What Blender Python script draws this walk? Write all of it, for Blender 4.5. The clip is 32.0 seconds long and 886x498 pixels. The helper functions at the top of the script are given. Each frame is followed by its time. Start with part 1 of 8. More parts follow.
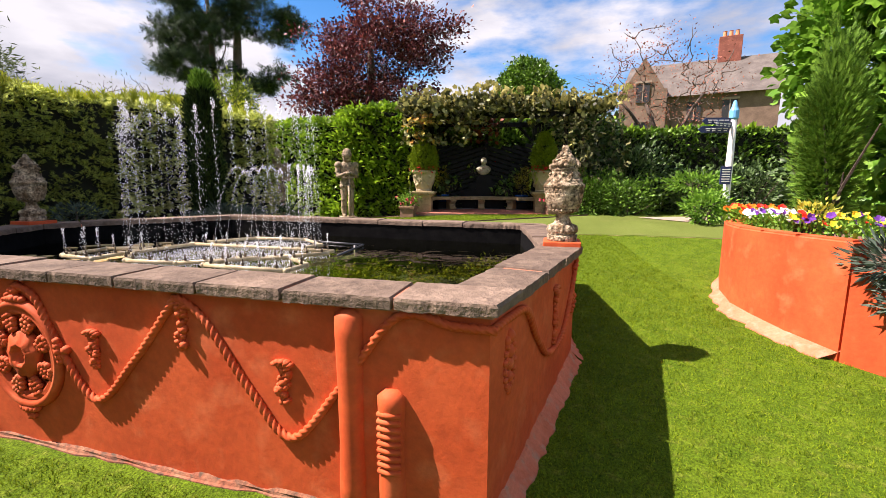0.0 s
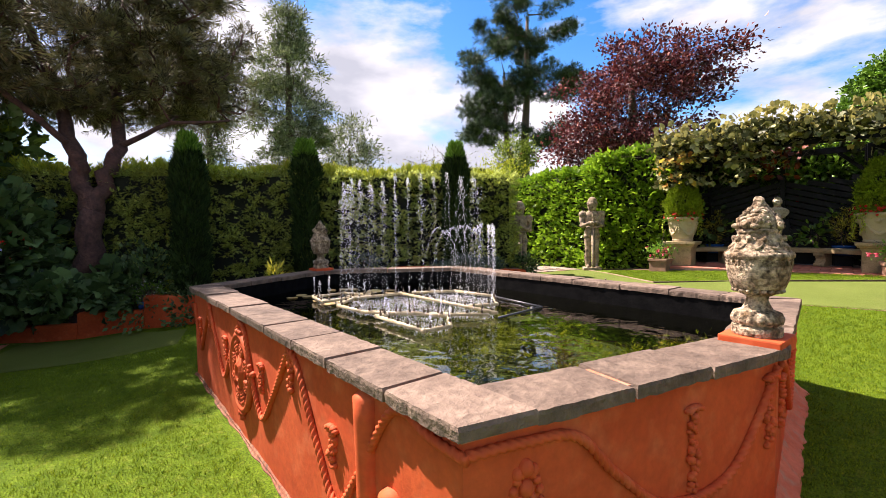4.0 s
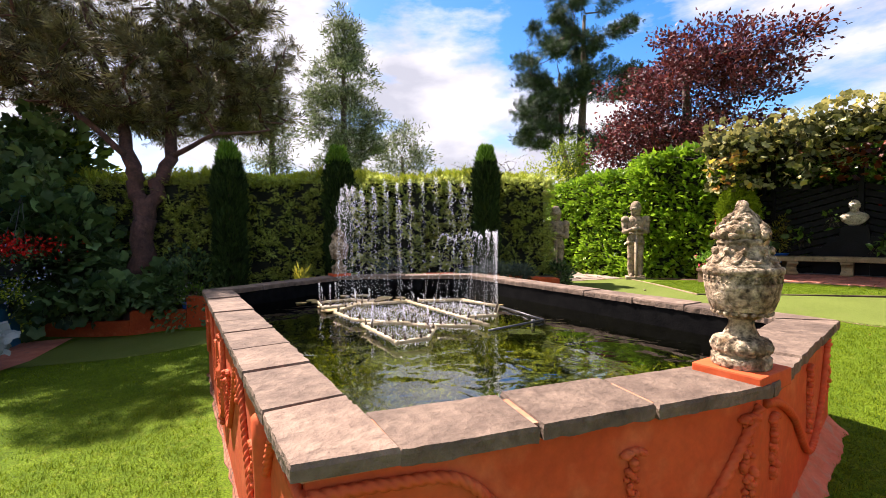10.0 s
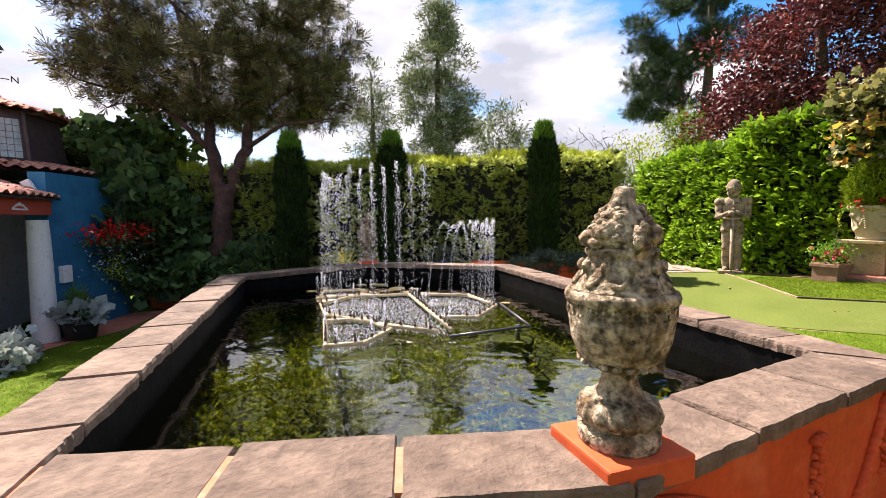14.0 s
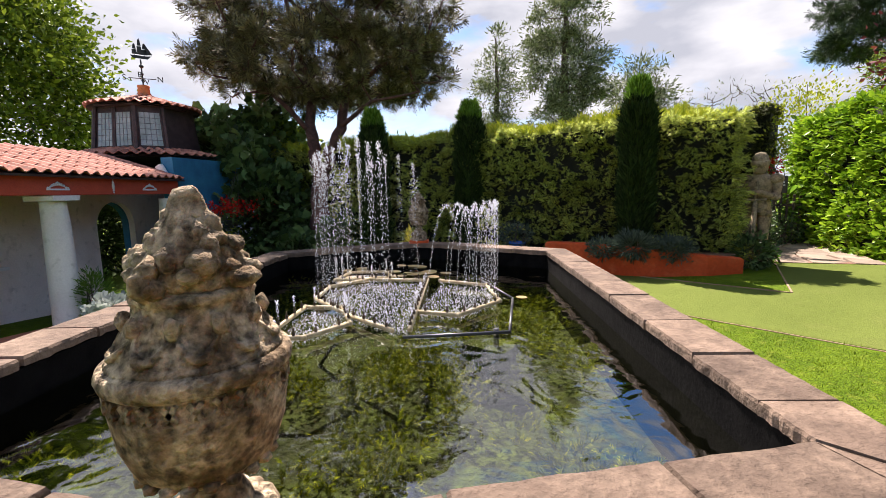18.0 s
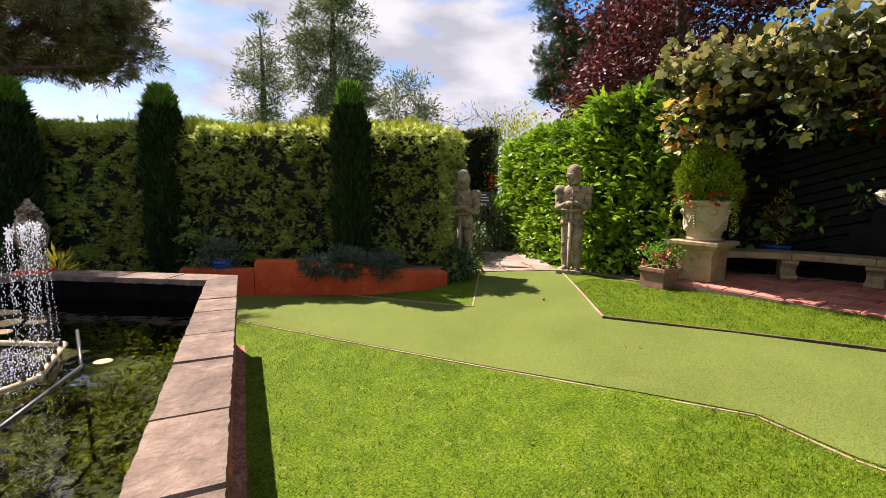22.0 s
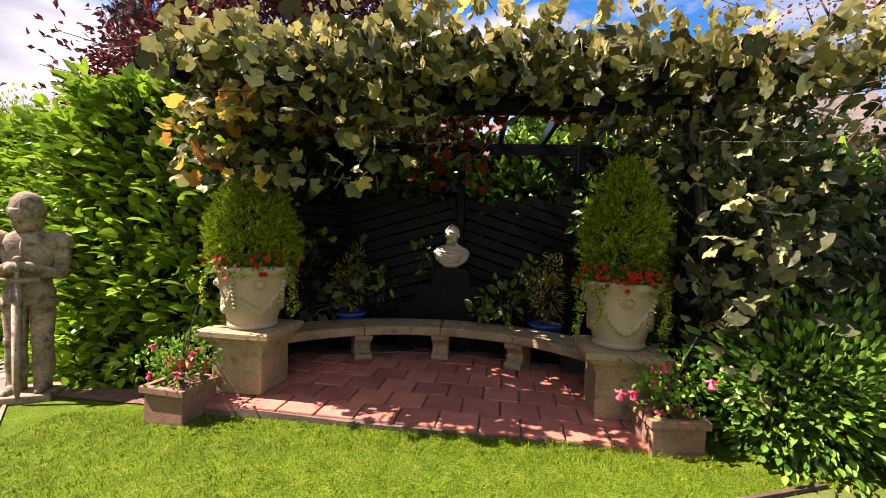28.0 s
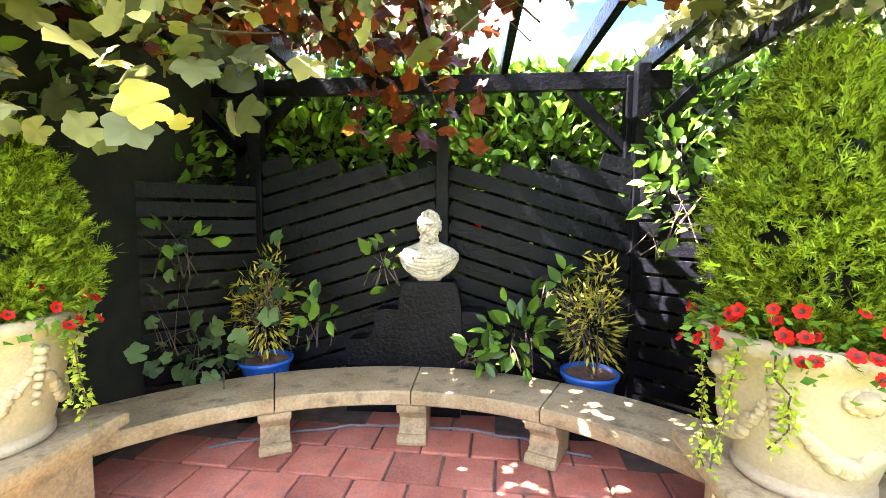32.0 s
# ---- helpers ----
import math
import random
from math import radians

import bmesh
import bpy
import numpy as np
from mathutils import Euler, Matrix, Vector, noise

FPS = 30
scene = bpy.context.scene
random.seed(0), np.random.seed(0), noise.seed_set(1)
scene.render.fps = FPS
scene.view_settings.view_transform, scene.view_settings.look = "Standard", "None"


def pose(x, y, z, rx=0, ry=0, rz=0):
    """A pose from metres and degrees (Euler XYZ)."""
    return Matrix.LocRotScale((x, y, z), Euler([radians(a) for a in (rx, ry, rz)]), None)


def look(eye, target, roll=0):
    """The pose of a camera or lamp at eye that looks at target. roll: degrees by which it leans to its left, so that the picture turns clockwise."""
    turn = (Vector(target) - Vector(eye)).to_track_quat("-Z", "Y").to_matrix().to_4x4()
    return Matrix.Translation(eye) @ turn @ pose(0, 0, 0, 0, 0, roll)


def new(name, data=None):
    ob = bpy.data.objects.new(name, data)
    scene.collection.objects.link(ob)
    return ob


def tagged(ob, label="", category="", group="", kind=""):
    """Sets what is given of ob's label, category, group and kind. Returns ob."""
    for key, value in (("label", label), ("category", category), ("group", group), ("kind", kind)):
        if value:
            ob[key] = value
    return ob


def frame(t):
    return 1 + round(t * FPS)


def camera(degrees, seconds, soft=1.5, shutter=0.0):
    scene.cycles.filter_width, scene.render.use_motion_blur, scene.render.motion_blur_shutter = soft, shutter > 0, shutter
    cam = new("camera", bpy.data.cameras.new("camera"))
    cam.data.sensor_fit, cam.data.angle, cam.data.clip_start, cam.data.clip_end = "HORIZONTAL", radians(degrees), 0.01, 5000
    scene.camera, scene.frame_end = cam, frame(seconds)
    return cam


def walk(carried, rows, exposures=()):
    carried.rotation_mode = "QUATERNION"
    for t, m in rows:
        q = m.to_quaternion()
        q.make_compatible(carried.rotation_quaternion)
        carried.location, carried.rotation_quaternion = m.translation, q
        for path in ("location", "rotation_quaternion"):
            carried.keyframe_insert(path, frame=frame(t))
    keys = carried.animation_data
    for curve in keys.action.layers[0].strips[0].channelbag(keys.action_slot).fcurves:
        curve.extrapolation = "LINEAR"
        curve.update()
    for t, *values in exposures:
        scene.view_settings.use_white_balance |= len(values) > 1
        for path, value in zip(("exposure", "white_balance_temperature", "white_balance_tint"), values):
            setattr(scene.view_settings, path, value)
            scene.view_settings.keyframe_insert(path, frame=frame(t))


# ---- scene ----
cam = camera(91.1, 32.0, 0.7)
METRES, EYE, TILT, LEAN, TURN = 11.0, 1.5, -8.0, 0.0, 0.0
PATH = [
    (0, (0.063, 0.04, 1.338), (-0.046, 2.014, 1.038), 0.3),
    (0.5, (0.161, 0.234, 1.369), (-0.155, 2.182, 1.042), -0.1),
    (1, (0.336, 0.364, 1.388), (-0.274, 2.246, 1.093), -0.3),
    (1.5, (0.503, 0.472, 1.412), (-0.297, 2.281, 1.117), -0.5),
    (2, (0.615, 0.617, 1.438), (-0.317, 2.37, 1.195), -0.7),
    (2.5, (0.741, 0.672, 1.47), (-0.369, 2.329, 1.327), -0.9),
    (3, (0.879, 0.703, 1.48), (-0.338, 2.287, 1.376), -1.0),
    (3.5, (0.923, 0.668, 1.477), (-0.327, 2.227, 1.384), -0.9),
    (5.5, (1.112, 0.607, 1.507), (-0.244, 2.074, 1.41), -0.8),
    (6, (1.122, 0.606, 1.516), (-0.256, 2.052, 1.436), -0.8),
    (6.5, (1.114, 0.617, 1.522), (-0.278, 2.052, 1.466), -0.8),
    (7, (1.108, 0.629, 1.522), (-0.291, 2.059, 1.501), -0.7),
    (7.5, (1.124, 0.659, 1.507), (-0.281, 2.083, 1.495), -0.6),
    (8, (1.156, 0.686, 1.492), (-0.266, 2.092, 1.467), -0.6),
    (8.5, (1.152, 0.772, 1.481), (-0.285, 2.163, 1.448), -0.6),
    (9, (1.138, 0.912, 1.49), (-0.301, 2.3, 1.443), -0.5),
    (9.5, (1.176, 1.014, 1.487), (-0.271, 2.393, 1.434), -0.6),
    (10, (1.286, 1.17, 1.49), (-0.179, 2.53, 1.422), -0.6),
    (10.5, (1.38, 1.282, 1.5), (-0.105, 2.618, 1.41), -0.6),
    (11, (1.438, 1.461, 1.499), (-0.068, 2.772, 1.393), -0.7),
    (11.5, (1.524, 1.634, 1.527), (0.007, 2.932, 1.423), -0.6),
    (12, (1.6, 1.794, 1.534), (0.005, 2.995, 1.428), -0.6),
    (12.5, (1.591, 1.922, 1.525), (-0.083, 3.009, 1.393), -0.7),
    (13, (1.56, 2.072, 1.546), (-0.152, 3.097, 1.409), -0.7),
    (13.5, (1.578, 2.232, 1.539), (-0.158, 3.216, 1.403), -0.7),
    (15.5, (1.675, 2.902, 1.582), (-0.134, 3.733, 1.388), -0.8),
    (16, (1.692, 3.105, 1.594), (-0.157, 3.84, 1.391), -0.9),
    (16.5, (1.716, 3.249, 1.595), (-0.161, 3.902, 1.372), -0.9),
    (17, (1.656, 3.389, 1.597), (-0.248, 3.949, 1.357), -1.0),
    (17.5, (1.61, 3.527, 1.6), (-0.31, 4.028, 1.356), -1.0),
    (18, (1.594, 3.68, 1.605), (-0.354, 4.051, 1.342), -1.2),
    (18.5, (1.608, 3.884, 1.63), (-0.355, 4.159, 1.364), -1.3),
    (19, (1.557, 4.082, 1.602), (-0.408, 4.338, 1.337), -1.2),
    (19.5, (1.524, 4.285, 1.617), (-0.435, 4.59, 1.353), -1.1),
    (20, (1.504, 4.494, 1.616), (-0.447, 4.85, 1.357), -1.1),
    (20.5, (1.531, 4.647, 1.644), (-0.38, 5.185, 1.401), -0.9),
    (21, (1.495, 4.774, 1.682), (-0.326, 5.559, 1.419), -0.3),
    (21.5, (1.378, 4.929, 1.682), (-0.27, 6.034, 1.432), 0.4),
    (22, (1.343, 5.121, 1.704), (-0.223, 6.34, 1.453), 0.5),
    (22.5, (1.335, 5.361, 1.757), (-0.154, 6.672, 1.507), 0.8),
    (23, (1.236, 5.676, 1.763), (-0.042, 7.197, 1.533), 1.0),
    (23.5, (1.226, 5.932, 1.797), (0.16, 7.612, 1.596), 1.3),
    (24, (1.279, 6.144, 1.855), (0.314, 7.886, 1.672), 1.3),
    (24.5, (1.216, 6.321, 1.88), (0.416, 8.145, 1.699), 1.4),
    (25, (1.043, 6.498, 1.886), (0.46, 8.405, 1.731), 1.7),
    (25.5, (0.985, 6.714, 1.892), (0.598, 8.673, 1.772), 1.8),
    (26, (0.919, 6.963, 1.914), (0.621, 8.938, 1.827), 1.9),
    (26.5, (0.827, 7.179, 1.904), (0.566, 9.16, 1.814), 1.9),
    (28.5, (0.867, 8.066, 2.018), (0.718, 10.059, 1.946), 2.0),
    (29, (0.824, 8.343, 2.037), (0.703, 10.338, 1.958), 1.8),
    (29.5, (0.853, 8.637, 2.04), (0.778, 10.634, 1.957), 1.8),
    (30, (0.797, 8.923, 2.038), (0.733, 10.92, 1.933), 1.6),
    (30.5, (0.706, 9.15, 2.046), (0.633, 11.145, 1.927), 1.3),
    (31, (0.726, 9.379, 2.051), (0.661, 11.375, 1.933), 1.1),
    (31.5, (0.81, 9.641, 2.07), (0.711, 11.635, 1.941), 0.8),
    (32, (0.845, 9.857, 2.039), (0.699, 11.846, 1.887), 0.3),
]
walk(cam, [(t, look(eye, target, roll)) for t, eye, target, roll in PATH],
     [(0, 1.55, 6850, 26), (3, 1.75, 6850, 26), (12, 1.85, 6850, 25), (17, 1.70, 6850, 22), (20, 1.55, 6850, 22), (23, 1.52, 6850, 28), (26.5, 1.58, 6900, 31), (28.5, 2.15, 6900, 33), (29, 2.75, 6850, 33), (30, 3.95, 6700, 32), (31, 4.65, 6600, 30), (32, 4.85, 6400, 27)])

# ---- world, sun ----
SUN = Vector((-0.60, -0.06, 0.80)).normalized()
world = bpy.data.worlds.new("sky")
scene.world = world
world.use_nodes = True
wn, wl = world.node_tree.nodes, world.node_tree.links
bg = wn["Background"]
sky = wn.new("ShaderNodeTexSky")
sky.sky_type, sky.sun_disc = "NISHITA", False
sky.sun_elevation = math.asin(SUN.z)
sky.sun_rotation = math.atan2(SUN.x, SUN.y)
sky.air_density, sky.dust_density = 1.0, 0.6
# broken cloud over the blue
tc = wn.new("ShaderNodeTexCoord")
mp = wn.new("ShaderNodeMapping")
mp.inputs["Scale"].default_value = (1.0, 1.0, 2.6)
mp.inputs["Location"].default_value = (2.3, 0.7, 0.4)
cn = wn.new("ShaderNodeTexNoise")
cn.inputs["Scale"].default_value, cn.inputs["Detail"].default_value, cn.inputs["Roughness"].default_value = 2.3, 10.0, 0.56
cr = wn.new("ShaderNodeValToRGB")
cr.color_ramp.elements[0].position, cr.color_ramp.elements[1].position = 0.42, 0.535
cn2 = wn.new("ShaderNodeTexNoise")
cn2.inputs["Scale"].default_value, cn2.inputs["Detail"].default_value = 4.5, 6.0
shade = wn.new("ShaderNodeValToRGB")
shade.color_ramp.elements[0].color, shade.color_ramp.elements[1].color = (4.7, 5.3, 6.0, 1), (7.8, 8.4, 8.8, 1)
shade.color_ramp.elements[0].position, shade.color_ramp.elements[1].position = 0.38, 0.62
mx = wn.new("ShaderNodeMix")
mx.data_type = "RGBA"
wl.new(tc.outputs["Generated"], mp.inputs["Vector"])
wl.new(mp.outputs["Vector"], cn.inputs["Vector"])
wl.new(mp.outputs["Vector"], cn2.inputs["Vector"])
wl.new(cn.outputs["Fac"], cr.inputs["Fac"])
wl.new(cn2.outputs["Fac"], shade.inputs["Fac"])
wl.new(cr.outputs["Color"], mx.inputs[0])
hs = wn.new("ShaderNodeHueSaturation")
hs.inputs["Saturation"].default_value, hs.inputs["Value"].default_value = 1.5, 1.75
wl.new(sky.outputs["Color"], hs.inputs["Color"])
wl.new(hs.outputs["Color"], mx.inputs[6])
wl.new(shade.outputs["Color"], mx.inputs[7])
wl.new(mx.outputs[2], bg.inputs["Color"])
bg.inputs["Strength"].default_value = 0.040

sun = bpy.data.lights.new("sun", "SUN")
sun.energy, sun.angle, sun.color = 5.0, radians(0.53), (1.0, 0.95, 0.86)
sun_ob = new("sun", sun)
sun_ob.matrix_world = look(SUN * 50, (0, 0, 0))


# ---- materials ----
def nodes_of(name):
    m = bpy.data.materials.new(name)
    m.use_nodes = True
    return m, m.node_tree.nodes, m.node_tree.links, m.node_tree.nodes["Principled BSDF"]


def mat(name, c1, c2, scale=6.0, rough=0.8, bump=0.25, fine=60.0, metal=0.0, vary=0.12, random_by="", spec=0.5, dist=0.01, patch=0.0, c3=(0.1, 0.1, 0.09)):
    """Two-scale noise colour with fine relief. vary: light-dark grain; patch: share of stains in c3."""
    m, n, l, b = nodes_of(name)
    t = n.new("ShaderNodeTexCoord")
    geo = n.new("ShaderNodeNewGeometry")
    a = n.new("ShaderNodeTexNoise")
    a.inputs["Scale"].default_value, a.inputs["Detail"].default_value = scale, 5.0
    f = n.new("ShaderNodeTexNoise")
    f.inputs["Scale"].default_value, f.inputs["Detail"].default_value, f.inputs["Roughness"].default_value = fine, 5.0, 0.6
    for k in (a, f):
        l.new(geo.outputs["Position"], k.inputs["Vector"])
    r = n.new("ShaderNodeValToRGB")
    r.color_ramp.elements[0].position, r.color_ramp.elements[1].position = 0.35, 0.65
    r.color_ramp.elements[0].color, r.color_ramp.elements[1].color = (*c1, 1), (*c2, 1)
    l.new(a.outputs["Fac"], r.inputs["Fac"])
    col = r.outputs["Color"]
    if patch > 0:
        p = n.new("ShaderNodeTexNoise")
        p.inputs["Scale"].default_value, p.inputs["Detail"].default_value = scale * 2.7, 8.0
        l.new(geo.outputs["Position"], p.inputs["Vector"])
        pr = n.new("ShaderNodeValToRGB")
        pr.color_ramp.elements[0].position, pr.color_ramp.elements[1].position = (0.60 - patch * 0.25, 0.70 - patch * 0.25) if patch > 0.4 else (0.58 - patch * 0.3, 0.80 - patch * 0.3)
        l.new(p.outputs["Fac"], pr.inputs["Fac"])
        pm = n.new("ShaderNodeMix")
        pm.data_type = "RGBA"
        l.new(pr.outputs["Color"], pm.inputs[0])
        l.new(col, pm.inputs[6])
        pm.inputs[7].default_value = (*c3, 1)
        col = pm.outputs[2]
    h = n.new("ShaderNodeHueSaturation")
    l.new(col, h.inputs["Color"])
    ma = n.new("ShaderNodeMath")
    ma.operation = "MULTIPLY_ADD"
    ma.inputs[1].default_value, ma.inputs[2].default_value = vary * 2, 1 - vary
    ga = n.new("ShaderNodeMapRange")
    ga.inputs["From Min"].default_value, ga.inputs["From Max"].default_value = 0.30, 0.70
    l.new(f.outputs["Fac"], ga.inputs["Value"])
    l.new(ga.outputs["Result"], ma.inputs[0])
    val = ma.outputs[0]
    if random_by:
        if random_by == "object":
            o = n.new("ShaderNodeObjectInfo").outputs["Random"]
        else:
            o = geo.outputs["Random Per Island"]
        mb = n.new("ShaderNodeMath")
        mb.operation = "MULTIPLY_ADD"
        mb.inputs[1].default_value, mb.inputs[2].default_value = 0.45, -0.22
        l.new(o, mb.inputs[0])
        ad = n.new("ShaderNodeMath")
        l.new(val, ad.inputs[0])
        l.new(mb.outputs[0], ad.inputs[1])
        val = ad.outputs[0]
    l.new(val, h.inputs["Value"])
    l.new(h.outputs["Color"], b.inputs["Base Color"])
    b.inputs["Roughness"].default_value, b.inputs["Metallic"].default_value = rough, metal
    b.inputs["Specular IOR Level"].default_value = spec
    if bump:
        u = n.new("ShaderNodeBump")
        u.inputs["Strength"].default_value, u.inputs["Distance"].default_value = bump, dist
        l.new(f.outputs["Fac"], u.inputs["Height"])
        l.new(u.outputs["Normal"], b.inputs["Normal"])
    return m


def leaf_mat(name, dark, light, rough=0.5, through_light=0.25, odd=None, spec=0.25, mid=None):
    """Foliage: every leaf its own tone; some light passes through."""
    m, n, l, b = nodes_of(name)
    geo = n.new("ShaderNodeNewGeometry")
    r = n.new("ShaderNodeValToRGB")
    e = r.color_ramp.elements
    e[0].color, e[1].color = (*dark, 1), (*light, 1)
    if odd:
        e[1].position = 0.90
        x = e.new(0.97)
        x.color = (*odd, 1)
    if mid:
        x = e.new(0.55)
        x.color = (*mid, 1)
    l.new(geo.outputs["Random Per Island"], r.inputs["Fac"])
    ns = n.new("ShaderNodeTexNoise")
    ns.inputs["Scale"].default_value, ns.inputs["Detail"].default_value = 1.6, 3.0
    l.new(geo.outputs["Position"], ns.inputs["Vector"])
    h = n.new("ShaderNodeHueSaturation")
    ma = n.new("ShaderNodeMath")
    ma.operation = "MULTIPLY_ADD"
    ma.inputs[1].default_value, ma.inputs[2].default_value = 0.9, 0.55
    l.new(ns.outputs["Fac"], ma.inputs[0])
    l.new(ma.outputs[0], h.inputs["Value"])
    l.new(r.outputs["Color"], h.inputs["Color"])
    l.new(h.outputs["Color"], b.inputs["Base Color"])
    b.inputs["Roughness"].default_value, b.inputs["Specular IOR Level"].default_value = rough, spec
    tr = n.new("ShaderNodeBsdfTranslucent")
    l.new(h.outputs["Color"], tr.inputs["Color"])
    mi = n.new("ShaderNodeMixShader")
    mi.inputs[0].default_value = through_light
    l.new(b.outputs[0], mi.inputs[1])
    l.new(tr.outputs[0], mi.inputs[2])
    l.new(mi.outputs[0], n["Material Output"].inputs["Surface"])
    return m


M_RED = mat("orange_red_render", (0.430, 0.058, 0.013), (0.530, 0.086, 0.022), 2.2, 0.75, 0.16, 22, vary=0.13, dist=0.012, patch=0.13, c3=(0.55, 0.125, 0.045), spec=0.3)
M_SKIRT = mat("pink_mortar_skirt", (0.500, 0.160, 0.085), (0.420, 0.112, 0.050), 5.0, 0.9, 0.5, 50, patch=0.2, c3=(0.32, 0.2, 0.13))
M_STONE = mat("brown_coping_stone", (0.098, 0.068, 0.050), (0.168, 0.120, 0.088), 6.0, 0.85, 1.0, 22, vary=0.22, random_by="object", dist=0.02, patch=0.18, c3=(0.10, 0.068, 0.05), spec=0.25)
M_LINER = mat("black_pond_liner", (0.002, 0.002, 0.0023), (0.005, 0.005, 0.005), 9, 0.85, 0.3, 40, spec=0.04)
M_LAWN = mat("mown_lawn", (0.058, 0.105, 0.004), (0.088, 0.143, 0.006), 5.0, 0.9, 0.8, 75, vary=0.66, dist=0.03, patch=0.12, c3=(0.14, 0.17, 0.02), spec=0.1)
M_TURF = mat("artificial_turf", (0.088, 0.116, 0.022), (0.110, 0.142, 0.029), 0.9, 0.95, 0.9, 85, vary=0.34, dist=0.014, patch=0.02, c3=(0.115, 0.135, 0.034), spec=0.1)
M_EARTH = mat("bark_mulch", (0.155, 0.080, 0.050), (0.24, 0.130, 0.082), 12, 0.95, 0.9, 70, vary=0.35, dist=0.03)
M_URN = mat("weathered_urn_stone", (0.140, 0.090, 0.048), (0.48, 0.38, 0.26), 13, 0.92, 1.0, 60, vary=0.65, dist=0.022, patch=0.36, c3=(0.050, 0.036, 0.022), spec=0.2)
M_KNIGHT = mat("weathered_statue_stone", (0.240, 0.180, 0.115), (0.345, 0.272, 0.185), 5, 0.9, 0.7, 45, vary=0.30, patch=0.34, c3=(0.085, 0.070, 0.052), spec=0.2)
M_CREAM = mat("cream_cast_stone", (0.360, 0.285, 0.165), (0.440, 0.362, 0.228), 4, 0.8, 0.35, 80, vary=0.12, patch=0.06, c3=(0.42, 0.33, 0.20))
M_PED = mat("sandstone_pedestal", (0.285, 0.205, 0.098), (0.375, 0.285, 0.150), 4, 0.9, 0.6, 60, vary=0.24, patch=0.16, c3=(0.14, 0.110, 0.06))
M_PAVER = mat("red_concrete_paver", (0.36, 0.108, 0.064), (0.46, 0.165, 0.105), 4, 0.85, 0.4, 60, vary=0.18, random_by="object", patch=0.1, c3=(0.25, 0.12, 0.09))
M_JOINT = mat("sandy_paver_joint", (0.10, 0.07, 0.05), (0.16, 0.11, 0.08), 10, 0.95, 0.5, 80)
M_FLAG = mat("buff_crazy_paving", (0.20, 0.150, 0.112), (0.26, 0.200, 0.152), 3, 0.9, 0.4, 60, vary=0.15, random_by="object")
M_BLACK = mat("black_stained_timber", (0.0012, 0.0013, 0.0019), (0.0045, 0.0048, 0.0066), 5, 0.34, 0.8, 30, vary=0.4, spec=0.12)
M_EDGE = mat("weathered_edging_board", (0.19, 0.125, 0.075), (0.30, 0.21, 0.13), 8, 0.9, 0.5, 50, vary=0.25)
# Darker edging colour: the board's face turned from the sun, put in as colour.
M_DARKEDGE = mat("shaded_edging_board", (0.05, 0.028, 0.02), (0.10, 0.06, 0.04), 8, 0.9, 0.5, 50, vary=0.3)
M_BARK = mat("dark_bark", (0.055, 0.038, 0.03), (0.11, 0.08, 0.06), 7, 0.95, 0.9, 30, vary=0.35, dist=0.03)
M_PINEBARK = mat("reddish_pine_bark", (0.048, 0.022, 0.018), (0.105, 0.048, 0.038), 5, 0.95, 0.9, 22, vary=0.35, dist=0.04)
M_WHITE = mat("white_painted_render", (0.72, 0.69, 0.67), (0.79, 0.76, 0.735), 3, 0.8, 0.35, 40, vary=0.06, patch=0.03, c3=(0.5, 0.48, 0.45))
# White render with the pink bounce from the red brick put in its colour.
M_PORCH = mat("bounce_lit_white_render", (0.80, 0.68, 0.62), (0.86, 0.76, 0.70), 3, 0.85, 0.35, 40, vary=0.06, patch=0.03, c3=(0.55, 0.47, 0.42))
M_BLUE = mat("blue_painted_render", (0.008, 0.11, 0.22), (0.014, 0.17, 0.31), 3, 0.7, 0.3, 40, vary=0.12)
# Near-black fill: shade inside dense foliage, given as a solid colour.
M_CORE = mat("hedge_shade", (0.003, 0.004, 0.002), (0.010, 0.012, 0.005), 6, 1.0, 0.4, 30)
M_BRICKFAR = mat("old_house_stone", (0.125, 0.080, 0.056), (0.18, 0.118, 0.084), 2, 0.9, 0.3, 20, vary=0.25)
M_SLATE = mat("grey_roof_tiles", (0.070, 0.058, 0.050), (0.115, 0.098, 0.086), 1.5, 0.8, 0.3, 12, vary=0.2)

L_LAUREL = leaf_mat("laurel_leaf", (0.060, 0.150, 0.006), (0.31, 0.49, 0.028), 0.34, 0.28, spec=0.4)
# Darker copy of laurel_leaf: shade on the foliage is put in the colour.
L_LAURELDK = leaf_mat("shaded_laurel_leaf", (0.016, 0.050, 0.007), (0.16, 0.31, 0.030), 0.33, 0.18, spec=0.35)
L_CONIFER = leaf_mat("conifer_hedge_spray", (0.125, 0.165, 0.038), (0.60, 0.68, 0.17), 0.6, 0.50, (0.66, 0.68, 0.10))
# Dark variant of the conifer spray; the far hedge's shade is in this colour.
L_CONIFERSHADE = leaf_mat("shaded_conifer_spray", (0.018, 0.024, 0.009), (0.085, 0.095, 0.035), 0.7, 0.08, spec=0.1)
L_GOLD = leaf_mat("golden_conifer_tips", (0.20, 0.27, 0.02), (0.42, 0.44, 0.04), 0.6, 0.25)
L_CYP = leaf_mat("cypress_spray", (0.006, 0.014, 0.005), (0.045, 0.080, 0.020), 0.75, 0.06, spec=0.08)
L_CYPTIP = leaf_mat("bright_cypress_tip", (0.050, 0.125, 0.015), (0.16, 0.30, 0.035), 0.6, 0.2, spec=0.1)
L_PINE = leaf_mat("pine_needles", (0.026, 0.022, 0.014), (0.205, 0.195, 0.085), 0.6, 0.15, spec=0.12)
